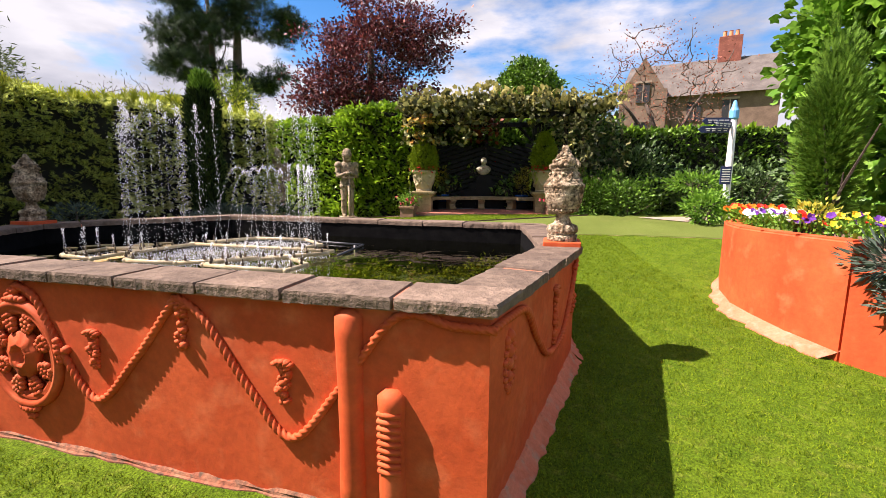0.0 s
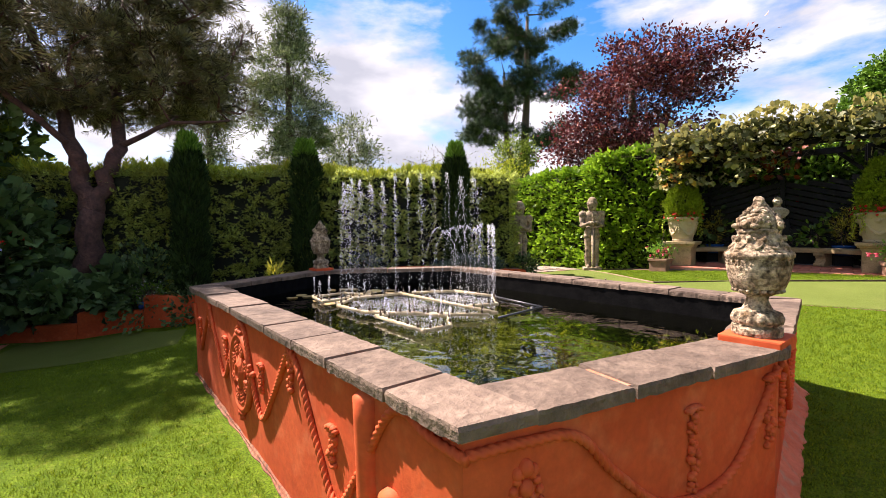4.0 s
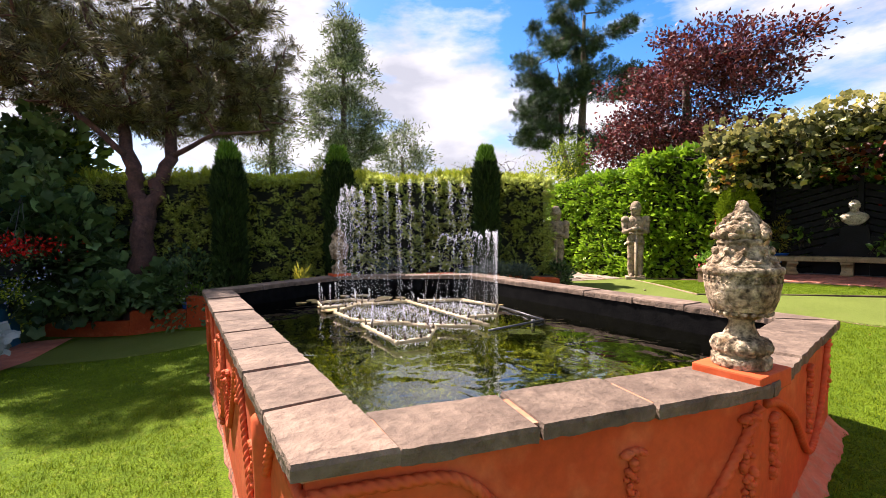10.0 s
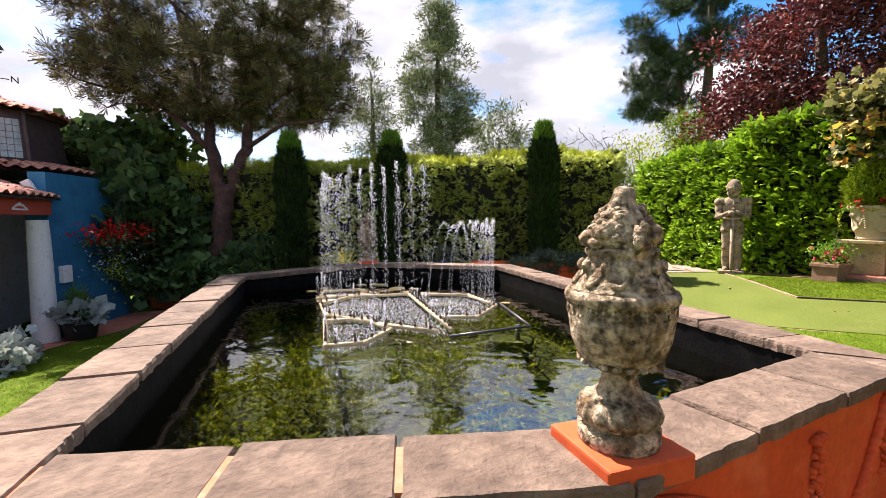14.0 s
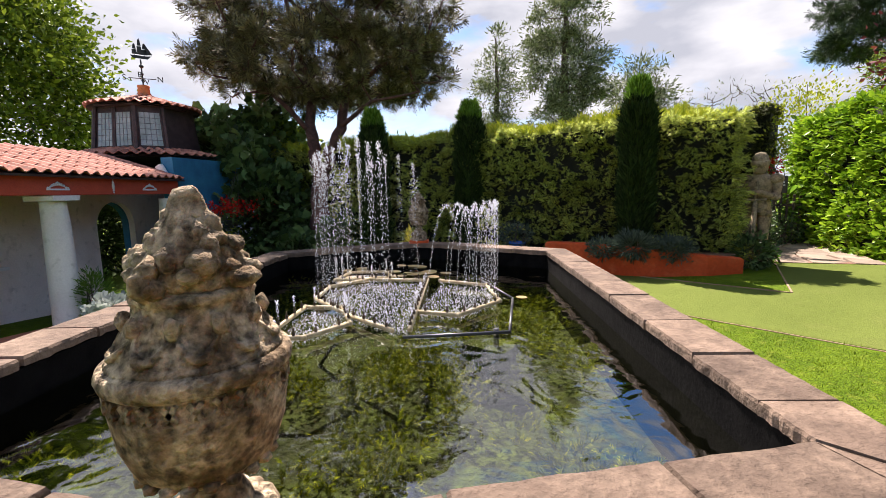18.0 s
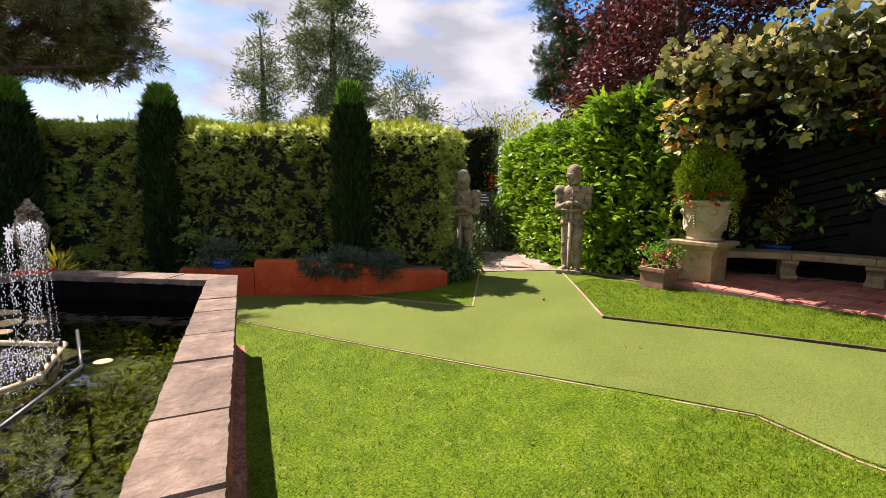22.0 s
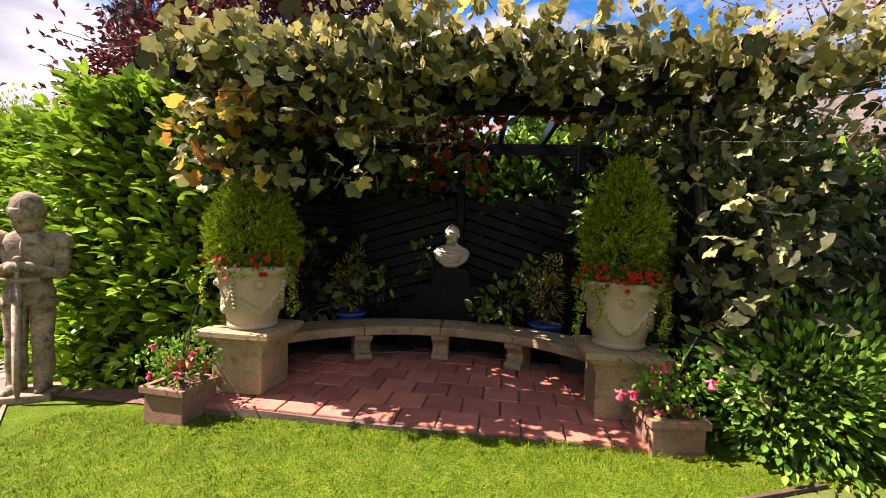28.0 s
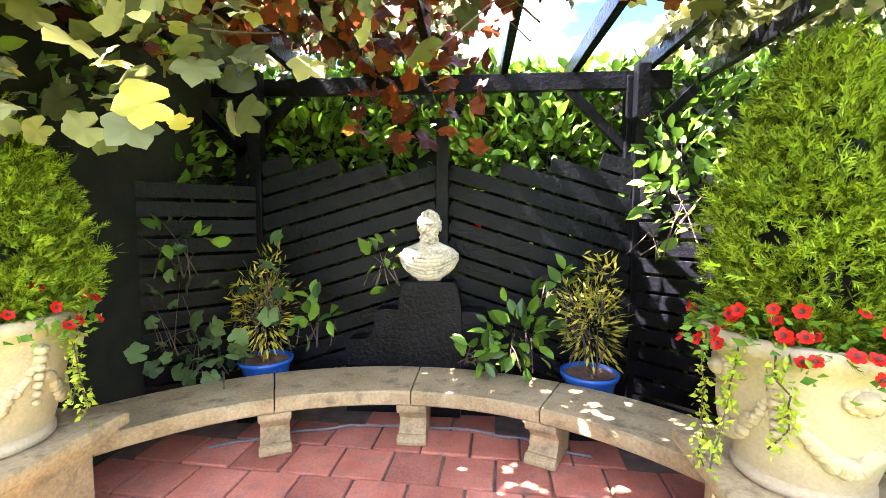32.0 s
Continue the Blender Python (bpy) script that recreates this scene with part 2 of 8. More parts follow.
L_PINE2 = leaf_mat("dark_pine_needles", (0.012, 0.024, 0.014), (0.075, 0.115, 0.055), 0.6, 0.08, spec=0.1)
L_EUC = leaf_mat("grey_green_leaf", (0.050, 0.066, 0.030), (0.25, 0.29, 0.15), 0.5, 0.18, spec=0.15)
L_BEECH = leaf_mat("copper_beech_leaf", (0.028, 0.007, 0.008), (0.17, 0.038, 0.040), 0.5, 0.18, (0.32, 0.09, 0.06))
L_TREE = leaf_mat("broad_green_leaf", (0.030, 0.060, 0.006), (0.23, 0.31, 0.03), 0.5, 0.25, spec=0.15)
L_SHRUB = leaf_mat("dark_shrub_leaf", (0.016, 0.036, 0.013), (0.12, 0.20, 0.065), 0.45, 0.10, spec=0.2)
L_VINE = leaf_mat("vine_leaf", (0.022, 0.026, 0.010), (0.36, 0.350, 0.140), 0.5, 0.16, (0.46, 0.40, 0.12), mid=(0.120, 0.130, 0.050))
# Brighter than vine_leaf: sunlight on the top leaves is part of this colour.
L_VINETIP = leaf_mat("sunlit_young_leaf", (0.15, 0.15, 0.04), (0.44, 0.39, 0.13), 0.5, 0.4)
L_AMBER = leaf_mat("sunlit_amber_leaf", (0.36, 0.13, 0.035), (0.55, 0.46, 0.07), 0.5, 0.3)
L_VINERED = leaf_mat("vine_leaf_autumn", (0.04, 0.010, 0.009), (0.20, 0.045, 0.014), 0.5, 0.25, (0.5, 0.35, 0.03))
L_WEED = leaf_mat("pond_weed_leaf", (0.040, 0.058, 0.005), (0.28, 0.27, 0.022), 0.7, 0.2, spec=0.05, mid=(0.115, 0.140, 0.011))
L_SKIMMIA = leaf_mat("glossy_shrub_leaf", (0.030, 0.085, 0.010), (0.19, 0.36, 0.045), 0.35, 0.25, spec=0.35)
L_LEMON = leaf_mat("bright_dwarf_conifer", (0.030, 0.065, 0.004), (0.33, 0.45, 0.022), 0.6, 0.25, spec=0.12)
L_GRASS = leaf_mat("grass_blade", (0.030, 0.074, 0.003), (0.23, 0.31, 0.014), 0.7, 0.25, spec=0.08)


# ---- mesh helpers ----
def finish(ob, material, parent=None, label="", smooth=False):
    ob.data.materials.append(material)
    if parent is not None:
        ob.parent = parent
    if label:
        ob["label"] = label
    if smooth:
        ob.data.polygons.foreach_set("use_smooth", [True] * len(ob.data.polygons))
    return ob


def part(name, bm, material, parent=None, label="", smooth=False):
    bmesh.ops.recalc_face_normals(bm, faces=bm.faces)
    me = bpy.data.meshes.new(name)
    bm.to_mesh(me)
    bm.free()
    return finish(new(name, me), material, parent, label, smooth)


def thing(name, label, category, group="", kind=""):
    return tagged(new(name), label, category, group, kind)


def raw(name, verts, faces, material, parent=None, label="", smooth=False):
    """A mesh from arrays; all faces with the same number of corners."""
    verts, faces = np.asarray(verts, np.float32), np.asarray(faces, np.int32)
    k = faces.shape[1]
    me = bpy.data.meshes.new(name)
    me.vertices.add(len(verts))
    me.vertices.foreach_set("co", verts.ravel())
    me.loops.add(faces.size)
    me.loops.foreach_set("vertex_index", faces.ravel())
    me.polygons.add(len(faces))
    me.polygons.foreach_set("loop_start", np.arange(len(faces), dtype=np.int32) * k)
    me.update(calc_edges=True)
    return finish(new(name, me), material, parent, label, smooth)


def box(bm, size, m=None, bevel=0.0):
    out = bmesh.ops.create_cube(bm, size=1.0, matrix=Matrix.Diagonal((*size, 1)))
    vs = out["verts"]
    if bevel:
        es = list({e for v in vs for e in v.link_edges})
        vs = [v for v in bmesh.ops.bevel(bm, geom=es, offset=bevel, segments=2, affect="EDGES", profile=0.6)["verts"]] + [v for v in vs if v.is_valid]
    if m is not None:
        bmesh.ops.transform(bm, matrix=m, verts=list({v for v in vs if v.is_valid}))
    return bm


def boxed(size, m=None, bevel=0.0):
    return box(bmesh.new(), size, m, bevel)


def lathe(profile, seg=32, bm=None, m=None, wob=None):
    """Turned shape from (radius, height) pairs; wob(angle, height) scales the radius."""
    bm = bm or bmesh.new()
    rings = []
    for r, z in profile:
        ring = []
        for i in range(seg):
            a = 2 * math.pi * i / seg
            k = r * (wob(a, z) if wob else 1)
            v = Vector((k * math.cos(a), k * math.sin(a), z))
            ring.append(bm.verts.new(m @ v if m else v))
        rings.append(ring)
    for a, b in zip(rings, rings[1:]):
        for i in range(seg):
            j = (i + 1) % seg
            bm.faces.new((a[i], a[j], b[j], b[i]))
    for ring, flip in ((rings[0], True), (rings[-1], False)):
        bm.faces.new(ring[::-1] if flip else ring)
    return bm


def tube(points, radius, seg=8, bm=None, wave=None):
    """A tube along points; radius a number or one per point; wave(angle, distance) scales the radius."""
    bm = bm or bmesh.new()
    pts = [Vector(p) for p in points]
    rad = radius if isinstance(radius, (list, tuple)) else [radius] * len(pts)
    rings, up, along = [], None, 0.0
    for i, p in enumerate(pts):
        d = (pts[min(i + 1, len(pts) - 1)] - pts[max(i - 1, 0)]).normalized()
        if up is None:
            up = d.orthogonal().normalized()
        up = (up - d * up.dot(d)).normalized()
        side = d.cross(up)
        if i:
            along += (p - pts[i - 1]).length
        ring = []
        for k in range(seg):
            a = 2 * math.pi * k / seg
            r = rad[i] * (wave(a, along) if wave else 1)
            ring.append(bm.verts.new(p + (up * math.cos(a) + side * math.sin(a)) * r))
        rings.append(ring)
    for a, b in zip(rings, rings[1:]):
        for k in range(seg):
            j = (k + 1) % seg
            bm.faces.new((a[k], a[j], b[j], b[k]))
    bm.faces.new(rings[0][::-1])
    bm.faces.new(rings[-1])
    return bm


def prism(poly, z0, z1, bm=None):
    bm = bm or bmesh.new()
    lo = [bm.verts.new((x, y, z0)) for x, y in poly]
    hi = [bm.verts.new((x, y, z1)) for x, y in poly]
    bm.faces.new(lo[::-1])
    bm.faces.new(hi)
    for i in range(len(poly)):
        j = (i + 1) % len(poly)
        bm.faces.new((lo[i], lo[j], hi[j], hi[i]))
    return bm


def ball(bm, c, r, squash=(1, 1, 1), sub=2):
    m = Matrix.Translation(c) @ Matrix.Diagonal((squash[0] * r, squash[1] * r, squash[2] * r, 1))
    bmesh.ops.create_icosphere(bm, subdivisions=sub, radius=1.0, matrix=m)
    return bm


def inset(poly, d):
    """A convex polygon, given anticlockwise, moved inwards by d, or by one d for each side."""
    out, n = [], len(poly)
    ds = d if isinstance(d, (list, tuple)) else [d] * n
    for i in range(n):
        p0, p1, p2 = (Vector(poly[k % n]) for k in (i - 1, i, i + 1))
        n1 = Vector((-(p1 - p0).y, (p1 - p0).x)).normalized()
        n2 = Vector((-(p2 - p1).y, (p2 - p1).x)).normalized()
        d1, d2 = ds[(i - 1) % n], ds[i]
        det = n1.x * n2.y - n1.y * n2.x
        out.append((p1.x + (d1 * n2.y - d2 * n1.y) / det, p1.y + (n1.x * d2 - n2.x * d1) / det))
    return out


# leaf outlines: points in the leaf's plane (along y), triangles
OVAL = (np.array([(0, 0, 0), (0.28, 0.45, 0.09), (0, 1, -0.08), (-0.28, 0.45, 0.09)], float), np.array([(0, 1, 2), (0, 2, 3)]))
LEAF = (np.array([(0, 0, 0), (0.15, 0.16, 0.05), (0.25, 0.42, 0.09), (0.19, 0.72, 0.05), (0, 1, -0.10), (-0.19, 0.72, 0.05), (-0.25, 0.42, 0.09), (-0.15, 0.16, 0.05), (0, 0.5, 0.0)], float), np.array([(8, k, (k + 1) % 8) for k in range(8)]))
SLIM = (np.array([(0, 0, 0), (0.11, 0.4, 0.03), (0, 1, -0.05), (-0.11, 0.4, 0.03)], float), np.array([(0, 1, 2), (0, 2, 3)]))
BLADE = (np.array([(-0.10, 0, 0), (0.10, 0, 0), (0.0, 1, 0.25)], float), np.array([(0, 1, 2)]))
SPRAY = (np.array([(0, 0, 0), (0.10, 0.5, 0.05), (0, 1, -0.1), (-0.10, 0.5, 0.05), (0.05, 0.2, 0), (0.42, 0.62, 0.04), (0.2, 0.3, 0), (-0.05, 0.2, 0), (-0.42, 0.62, 0.04), (-0.2, 0.3, 0)], float),
         np.array([(0, 1, 2), (0, 2, 3), (4, 5, 6), (7, 9, 8), (0, 6, 4), (0, 7, 9)]))
TUFT = (np.array([(0, 0, 0)] + [c for k in range(11) for c in ((0.55 * math.sin(k * 0.57 + 0.4), 0.72 + 0.22 * math.cos(k * 2.1), 0.5 * math.cos(k * 0.57 + 0.4)), (0.55 * math.sin(k * 0.57 + 0.4) + 0.075, 0.66 + 0.22 * math.cos(k * 2.1), 0.5 * math.cos(k * 0.57 + 0.4) + 0.05))], float),
        np.array([(0, 1 + 2 * k, 2 + 2 * k) for k in range(11)]))
FAN = (np.array([(-0.08, 0, 0), (0.08, 0, 0), (0, 1, -0.06)] + [c for k in range(3) for s in (-1, 1) for c in ((s * 0.01, 0.06 + 0.22 * k, 0), (s * 0.02, 0.28 + 0.22 * k, 0), (s * (0.36 - 0.07 * k), 0.50 + 0.20 * k, -0.05))], float),
       np.array([(0, 1, 2)] + [(3 + 3 * k, 4 + 3 * k, 5 + 3 * k) for k in range(6)]))


def lobed(n=40):
    """A broad leaf with five rounded lobes and a notch at its stalk."""
    pts = [(0, 0.46, -0.03)]
    for k in range(n):
        a = 2 * math.pi * k / n
        r = 0.46 * (1 + 0.105 * math.cos(5 * (a - math.pi)) + 0.035 * math.cos(15 * (a - math.pi))) * (0.40 if k == 0 else 0.75 if k in (1, n - 1) else 1.0)
        pts.append((r * math.sin(a) * 1.05, 0.46 - r * math.cos(a), 0.20 * abs(r * math.sin(a)) - 0.9 * r * r + 0.08))
    return np.array(pts, float), np.array([(0, k, k % n + 1) for k in range(1, n + 1)])


VINE = lobed()
BROAD = lobed(20)


def leaves(name, places, normals, size, shape, material, parent=None, label="", seed=1, spread=0.7, hang=0.0, smin=0.65, level=0.0):
    """Many leaves in one mesh: each at a place, pointing about along its normal, with its own turn and size. level: how far the blades lie flat to the sky."""
    rng = np.random.default_rng(seed)
    p, d = np.asarray(places, float), np.asarray(normals, float)
    n = len(p)
    d = d + rng.normal(0, spread, (n, 3))
    d[:, 2] -= hang
    d /= np.linalg.norm(d, axis=1)[:, None] + 1e-9
    s = np.cross(d, rng.normal(0, 1, (n, 3)) + np.array([0.0, 0.0, level]))
    s /= np.linalg.norm(s, axis=1)[:, None] + 1e-9
    u = np.cross(s, d)
    k = (np.asarray(size) * rng.uniform(smin, 1.25, n))[:, None, None]
    v, f = shape
    pts = p[:, None] + k * (v[None, :, 0:1] * s[:, None] + v[None, :, 1:2] * d[:, None] + v[None, :, 2:3] * u[:, None])
    fs = f[None] + (np.arange(n) * len(v))[:, None, None]
    return raw(name, pts.reshape(-1, 3), fs.reshape(-1, 3), material, parent, label)


# ---- ground ----
def gz(x, y):
    """Height of the ground: level at the pond, rising to the arbour."""
    xc, yc = min(max(x, -5.0), 0.0) + 0.33 * min(max(x, 0.0), 3.0), min(max(y, 2.0), 10.85)
    z = -0.15 + 0.092 * (min(yc, 8.5) - 2) + 0.05 * max(yc - 8.5, 0) + 0.006 * (yc - 2) * xc
    if y > 10.9 and -1.9 < x < 2.9:
        z = min(z, 0.55)
    return z - 0.10 * min(max(-x - 4.5, 0), 3.5) * min(max((5.5 - y) / 3, 0), 1)


def axis(a, b, step, far):
    return [-far, -150.0, -60.0, -28.0] + list(np.arange(a, b + 0.01, step)) + [28.0, 60.0, 150.0, far]


def ground_sheet():
    xs, ys = axis(-14, 9, 0.5, 600.0), axis(-8, 17, 0.5, 600.0)
    v = [(x, y, gz(x, y)) for y in ys for x in xs]
    w = len(xs)
    f = [(j * w + i, j * w + i + 1, (j + 1) * w + i + 1, (j + 1) * w + i) for j in range(len(ys) - 1) for i in range(w - 1)]
    ob = raw("ground", v, f, M_LAWN, smooth=True)
    tagged(ob, "bright green mown lawn rising gently to the arbour", "lawn", kind="structure")


def laid(name, poly, dz, material, label, category, step=0.5, skirt=0.0):
    """A flat covering that follows the ground, dz above it."""
    bm = bmesh.new()
    bm.faces.new([bm.verts.new((x, y, 0)) for x, y in poly])
    lo, hi = [min(p[k] for p in poly) for k in (0, 1)], [max(p[k] for p in poly) for k in (0, 1)]
    for k, nrm in ((0, (1, 0, 0)), (1, (0, 1, 0))):
        for c in np.arange(math.ceil(lo[k] / step) * step, hi[k], step):
            co = [0, 0, 0]
            co[k] = c
            bmesh.ops.bisect_plane(bm, geom=bm.verts[:] + bm.edges[:] + bm.faces[:], plane_co=co, plane_no=nrm)
    for vv in bm.verts:
        vv.co.z = gz(vv.co.x, vv.co.y) + dz
    bmesh.ops.triangulate(bm, faces=bm.faces[:])
    for fc in bm.faces:
        if fc.normal.z < 0:
            fc.normal_flip()
    me = bpy.data.meshes.new(name)
    bm.to_mesh(me)
    bm.free()
    return tagged(finish(new(name, me), material), label, category, kind="structure")


GREEN = [(-6.4, 6.35), (-4.3, 6.33), (-2.8, 6.88), (-1.1, 7.48), (0.57, 8.1), (1.02, 8.0), (2.17, 8.0), (4.7, 7.75), (9.0, 8.2),
         (9.0, 10.9), (2.9, 10.44), (1.8, 10.06), (0.6, 9.67), (-1.1, 9.12), (-3.3, 11.3), (-4.25, 10.3), (-2.46, 8.52), (-4.27, 7.85), (-6.2, 6.75)]
ground_sheet()
laid("putting_green", GREEN, 0.006, M_TURF, "pale green artificial turf of a putting course", "putting green")
laid("path", [(-4.3, 10.35), (-3.35, 11.35), (-7.5, 14.8), (-9.2, 13.0)], 0.008, M_EARTH, "brown bark mulch path between the hedges", "path")


# ---- the raised pond ----
POND = [(0.19, 1.63), (0.93, 3.30), (0.97, 5.13), (-3.32, 6.14), (-4.85, 4.55), (-4.28, 2.53)]
COPE = 0.88
WIDE = (0.31, 0.31, 0.27, 0.30, 0.31, 0.30)


def inner(d):
    """The pond's inside line, d metres behind the coping's inner edge."""
    return inset(POND, [w - d for w in WIDE])


M_WATER, wtn, wtl, wtb = nodes_of("pond_water")


def water_material():
    n, l = wtn, wtl
    n.remove(wtb)
    geo = n.new("ShaderNodeNewGeometry")
    waves = []
    for sc, st in ((3.6, 1.0), (12.0, 0.35)):
        w = n.new("ShaderNodeTexNoise")
        w.inputs["Scale"].default_value, w.inputs["Detail"].default_value, w.inputs["Distortion"].default_value = sc, 2.0, 0.8
        l.new(geo.outputs["Position"], w.inputs["Vector"])
        waves.append(w)
    u = n.new("ShaderNodeBump")
    u.inputs["Strength"].default_value, u.inputs["Distance"].default_value = 0.22, 0.04
    l.new(waves[0].outputs["Fac"], u.inputs["Height"])
    u2 = n.new("ShaderNodeBump")
    u2.inputs["Strength"].default_value, u2.inputs["Distance"].default_value = 0.05, 0.012
    l.new(waves[1].outputs["Fac"], u2.inputs["Height"])
    l.new(u.outputs["Normal"], u2.inputs["Normal"])
    gl = n.new("ShaderNodeBsdfGlossy")
    gl.inputs["Roughness"].default_value = 0.0
    l.new(u2.outputs["Normal"], gl.inputs["Normal"])
    tr = n.new("ShaderNodeBsdfTransparent")
    tr.inputs["Color"].default_value = (0.74, 0.81, 0.42, 1)
    fr = n.new("ShaderNodeFresnel")
    fr.inputs["IOR"].default_value = 2.7
    mi = n.new("ShaderNodeMixShader")
    l.new(fr.outputs[0], mi.inputs[0])
    l.new(tr.outputs[0], mi.inputs[1])
    l.new(gl.outputs[0], mi.inputs[2])
    l.new(mi.outputs[0], n["Material Output"].inputs["Surface"])


water_material()
M_ALGAE = mat("green_algae_bed", (0.004, 0.007, 0.0015), (0.040, 0.055, 0.008), 1.5, 0.95, 1.0, 10, vary=0.9, dist=0.10, patch=0.22, c3=(0.005, 0.008, 0.003))


M_DIRT = mat("dirty_mortar", (0.20, 0.062, 0.030), (0.26, 0.12, 0.065), 9.0, 0.95, 0.8, 40, vary=0.4, patch=0.3, c3=(0.06, 0.045, 0.03))


def build_pond():
    rng = random.Random(5)
    pond = thing("raised_pond", "raised hexagonal pond with orange-red rendered walls and stone coping", "pond")
    out, mid, inn = inset(POND, 0.05), inner(0.045), inner(0.0)
    n = len(POND)
    for i in range(n):
        j = (i + 1) % n
        bm = bmesh.new()
        a, b, c, d = out[i], out[j], mid[j], mid[i]
        prism([a, b, c, d], -0.75, COPE - 0.065, bm)
        part("wall", bm, M_RED, pond)
        a, b, c, d = mid[i], mid[j], inner(0.012)[j], inner(0.012)[i]
        part("liner", prism([a, b, c, d], 0.02, COPE - 0.054), M_LINER, pond, "black pond liner")
        # flared mortar foot
        a, b = Vector(out[i]), Vector(out[j])
        nrm = Vector(((b - a).y, -(b - a).x)).normalized()
        bm = bmesh.new()
        rows, steps, low = [], 40, 1.0 if i in (0, 1) else 0.30
        for k in range(steps + 1):
            p = a.lerp(b, k / steps)
            g = gz(p.x, p.y)
            w = (0.08, 0.10, 0.09, 0.04, 0.04, 0.022)[i] + rng.uniform(-0.012, 0.014)
            rows.append([bm.verts.new((p.x + nrm.x * o, p.y + nrm.y * o, g + h)) for o, h in ((-0.01, 0.10 * low + rng.uniform(-0.02, 0.02)), (0.012, 0.075 * low), (w * 0.6, 0.03 * low), (w, 0.006), (w + 0.01, -0.08))])
        for r0, r1 in zip(rows, rows[1:]):
            for k in range(4):
                bm.faces.new((r0[k], r1[k], r1[k + 1], r0[k + 1]))
        part("mortar_foot", bm, M_SKIRT if i in (0, 1) else M_DIRT, pond, "flared pinkish mortar foot" if i in (0, 1) else "dirty mortar foot")
        # mortar bed under the coping
        part("mortar_bed", prism([inset(POND, 0.035)[i], inset(POND, 0.035)[j], inner(0.06)[j], inner(0.06)[i]], COPE - 0.0645, COPE - (0.007 if i in (0, 5) else 0.03)), M_SKIRT, pond)
        # coping stones
        length = (b - a).length
        cuts = {5: [0, 0.105, 0.2, 0.3, 0.4, 0.495, 0.59, 0.695, 0.793, 0.905, 1], 0: [0.16, 0.415, 0.674, 1], 1: [0, 0.30, 0.62, 0.90, 1.0]}.get(i)
        if cuts is None:
            m = max(3, round(length / 0.5))
            cuts = [0] + sorted((k + rng.uniform(-0.12, 0.12)) / m for k in range(1, m)) + [1]
        for s0, s1 in zip(cuts, cuts[1:]):
            g = (0.006 if i in (0, 5) else 0.0035) / length
            s0, s1 = s0 + g, s1 - g
            oi, oj, ii, ij = (Vector(p) for p in (POND[i], POND[j], inn[i], inn[j]))
            u = (ij - ii).normalized()
            q0, q1 = (s if s < 0.02 or s > 0.98 else min(max((oi.lerp(oj, s) - ii).dot(u) / (ij - ii).length, 0.0), 1.0) for s in (s0, s1))
            if i == 0 and s0 < 0.2:
                q0 = g
            po = [Vector(POND[i]).lerp(Vector(POND[j]), s0 + (s1 - s0) * k / 14) for k in range(15)]
            pi = [Vector(inn[i]).lerp(Vector(inn[j]), q0 + (q1 - q0) * k / 10) for k in range(11)][::-1]
            if i == 5 and s1 > 0.99:
                po.append(Vector(POND[0]).lerp(Vector(POND[1]), 0.165))
            ring = [p + nrm * rng.uniform(-0.004, 0.003) for p in po] + [p + nrm * rng.uniform(-0.005, 0.004) for p in pi]
            cen = sum(ring, Vector((0, 0))) / len(ring)
            dz, tx, ty = rng.uniform(-0.005, 0.006), rng.uniform(-0.006, 0.006), rng.uniform(-0.006, 0.006)
            bm = bmesh.new()
            layers = []
            for h, sh in ((-0.052, 0.988), (-0.014, 1.0), (0.0, 0.972)):
                layers.append([bm.verts.new((*(cen + (p - cen) * (sh + (rng.uniform(-0.004, 0.004) if h < 0 else 0))), COPE + h + dz + (p - cen).x * tx + (p - cen).y * ty + (rng.uniform(-0.004, 0.004) if h < -0.03 else 0))) for p in ring])
            bm.faces.new(layers[0][::-1])
            bm.faces.new(layers[2])
            for l0, l1 in zip(layers, layers[1:]):
                for k in range(len(ring)):
                    q = (k + 1) % len(ring)
                    bm.faces.new((l0[k], l0[q], l1[q], l1[k]))
            part("coping_stone", bm, M_STONE, pond)
    bm = bmesh.new()
    bm.faces.new([bm.verts.new((x, y, 0.66)) for x, y in inner(0.02)])
    w = part("water", bm, M_WATER)
    if w.data.polygons[0].normal.z < 0:
        w.data.flip_normals()
    w.visible_shadow = False
    tagged(w, "dark green rippled pond water", "water", kind="structure")
    bed = part("pond_bed", prism(inner(0.02), -0.08, 0.24), M_ALGAE)
    tagged(bed, "algae-covered pond floor", "pond floor", kind="structure")
    # weed growing up in banks from the floor
    wr = np.random.default_rng(15)
    edge = inner(-0.06)
    c = wr.uniform((-4.6, 1.9), (0.8, 5.9), (760, 2))
    ok = np.ones(len(c), bool)
    for i in range(n):
        a, b = np.array(edge[i]), np.array(edge[(i + 1) % n])
        ok &= (b[0] - a[0]) * (c[:, 1] - a[1]) - (b[1] - a[1]) * (c[:, 0] - a[0]) > 0
    bank = np.sin(c[:, 0] * 2.6 + 1.1 * np.sin(c[:, 1] * 1.9)) * np.sin(c[:, 1] * 2.9 + 0.8 * np.sin(c[:, 0] * 2.3))
    ok &= bank > -0.25
    c, bank = c[ok], bank[ok]
    g = wr.normal(0, 1, (len(c), 34, 3)) * np.array([0.07, 0.07, 0.035])
    top = 0.30 + 0.14 * np.clip(bank + 0.25, 0, 1.2) + wr.uniform(-0.05, 0.05, len(c))
    P = (np.column_stack([c, top])[:, None] + g).reshape(-1, 3)
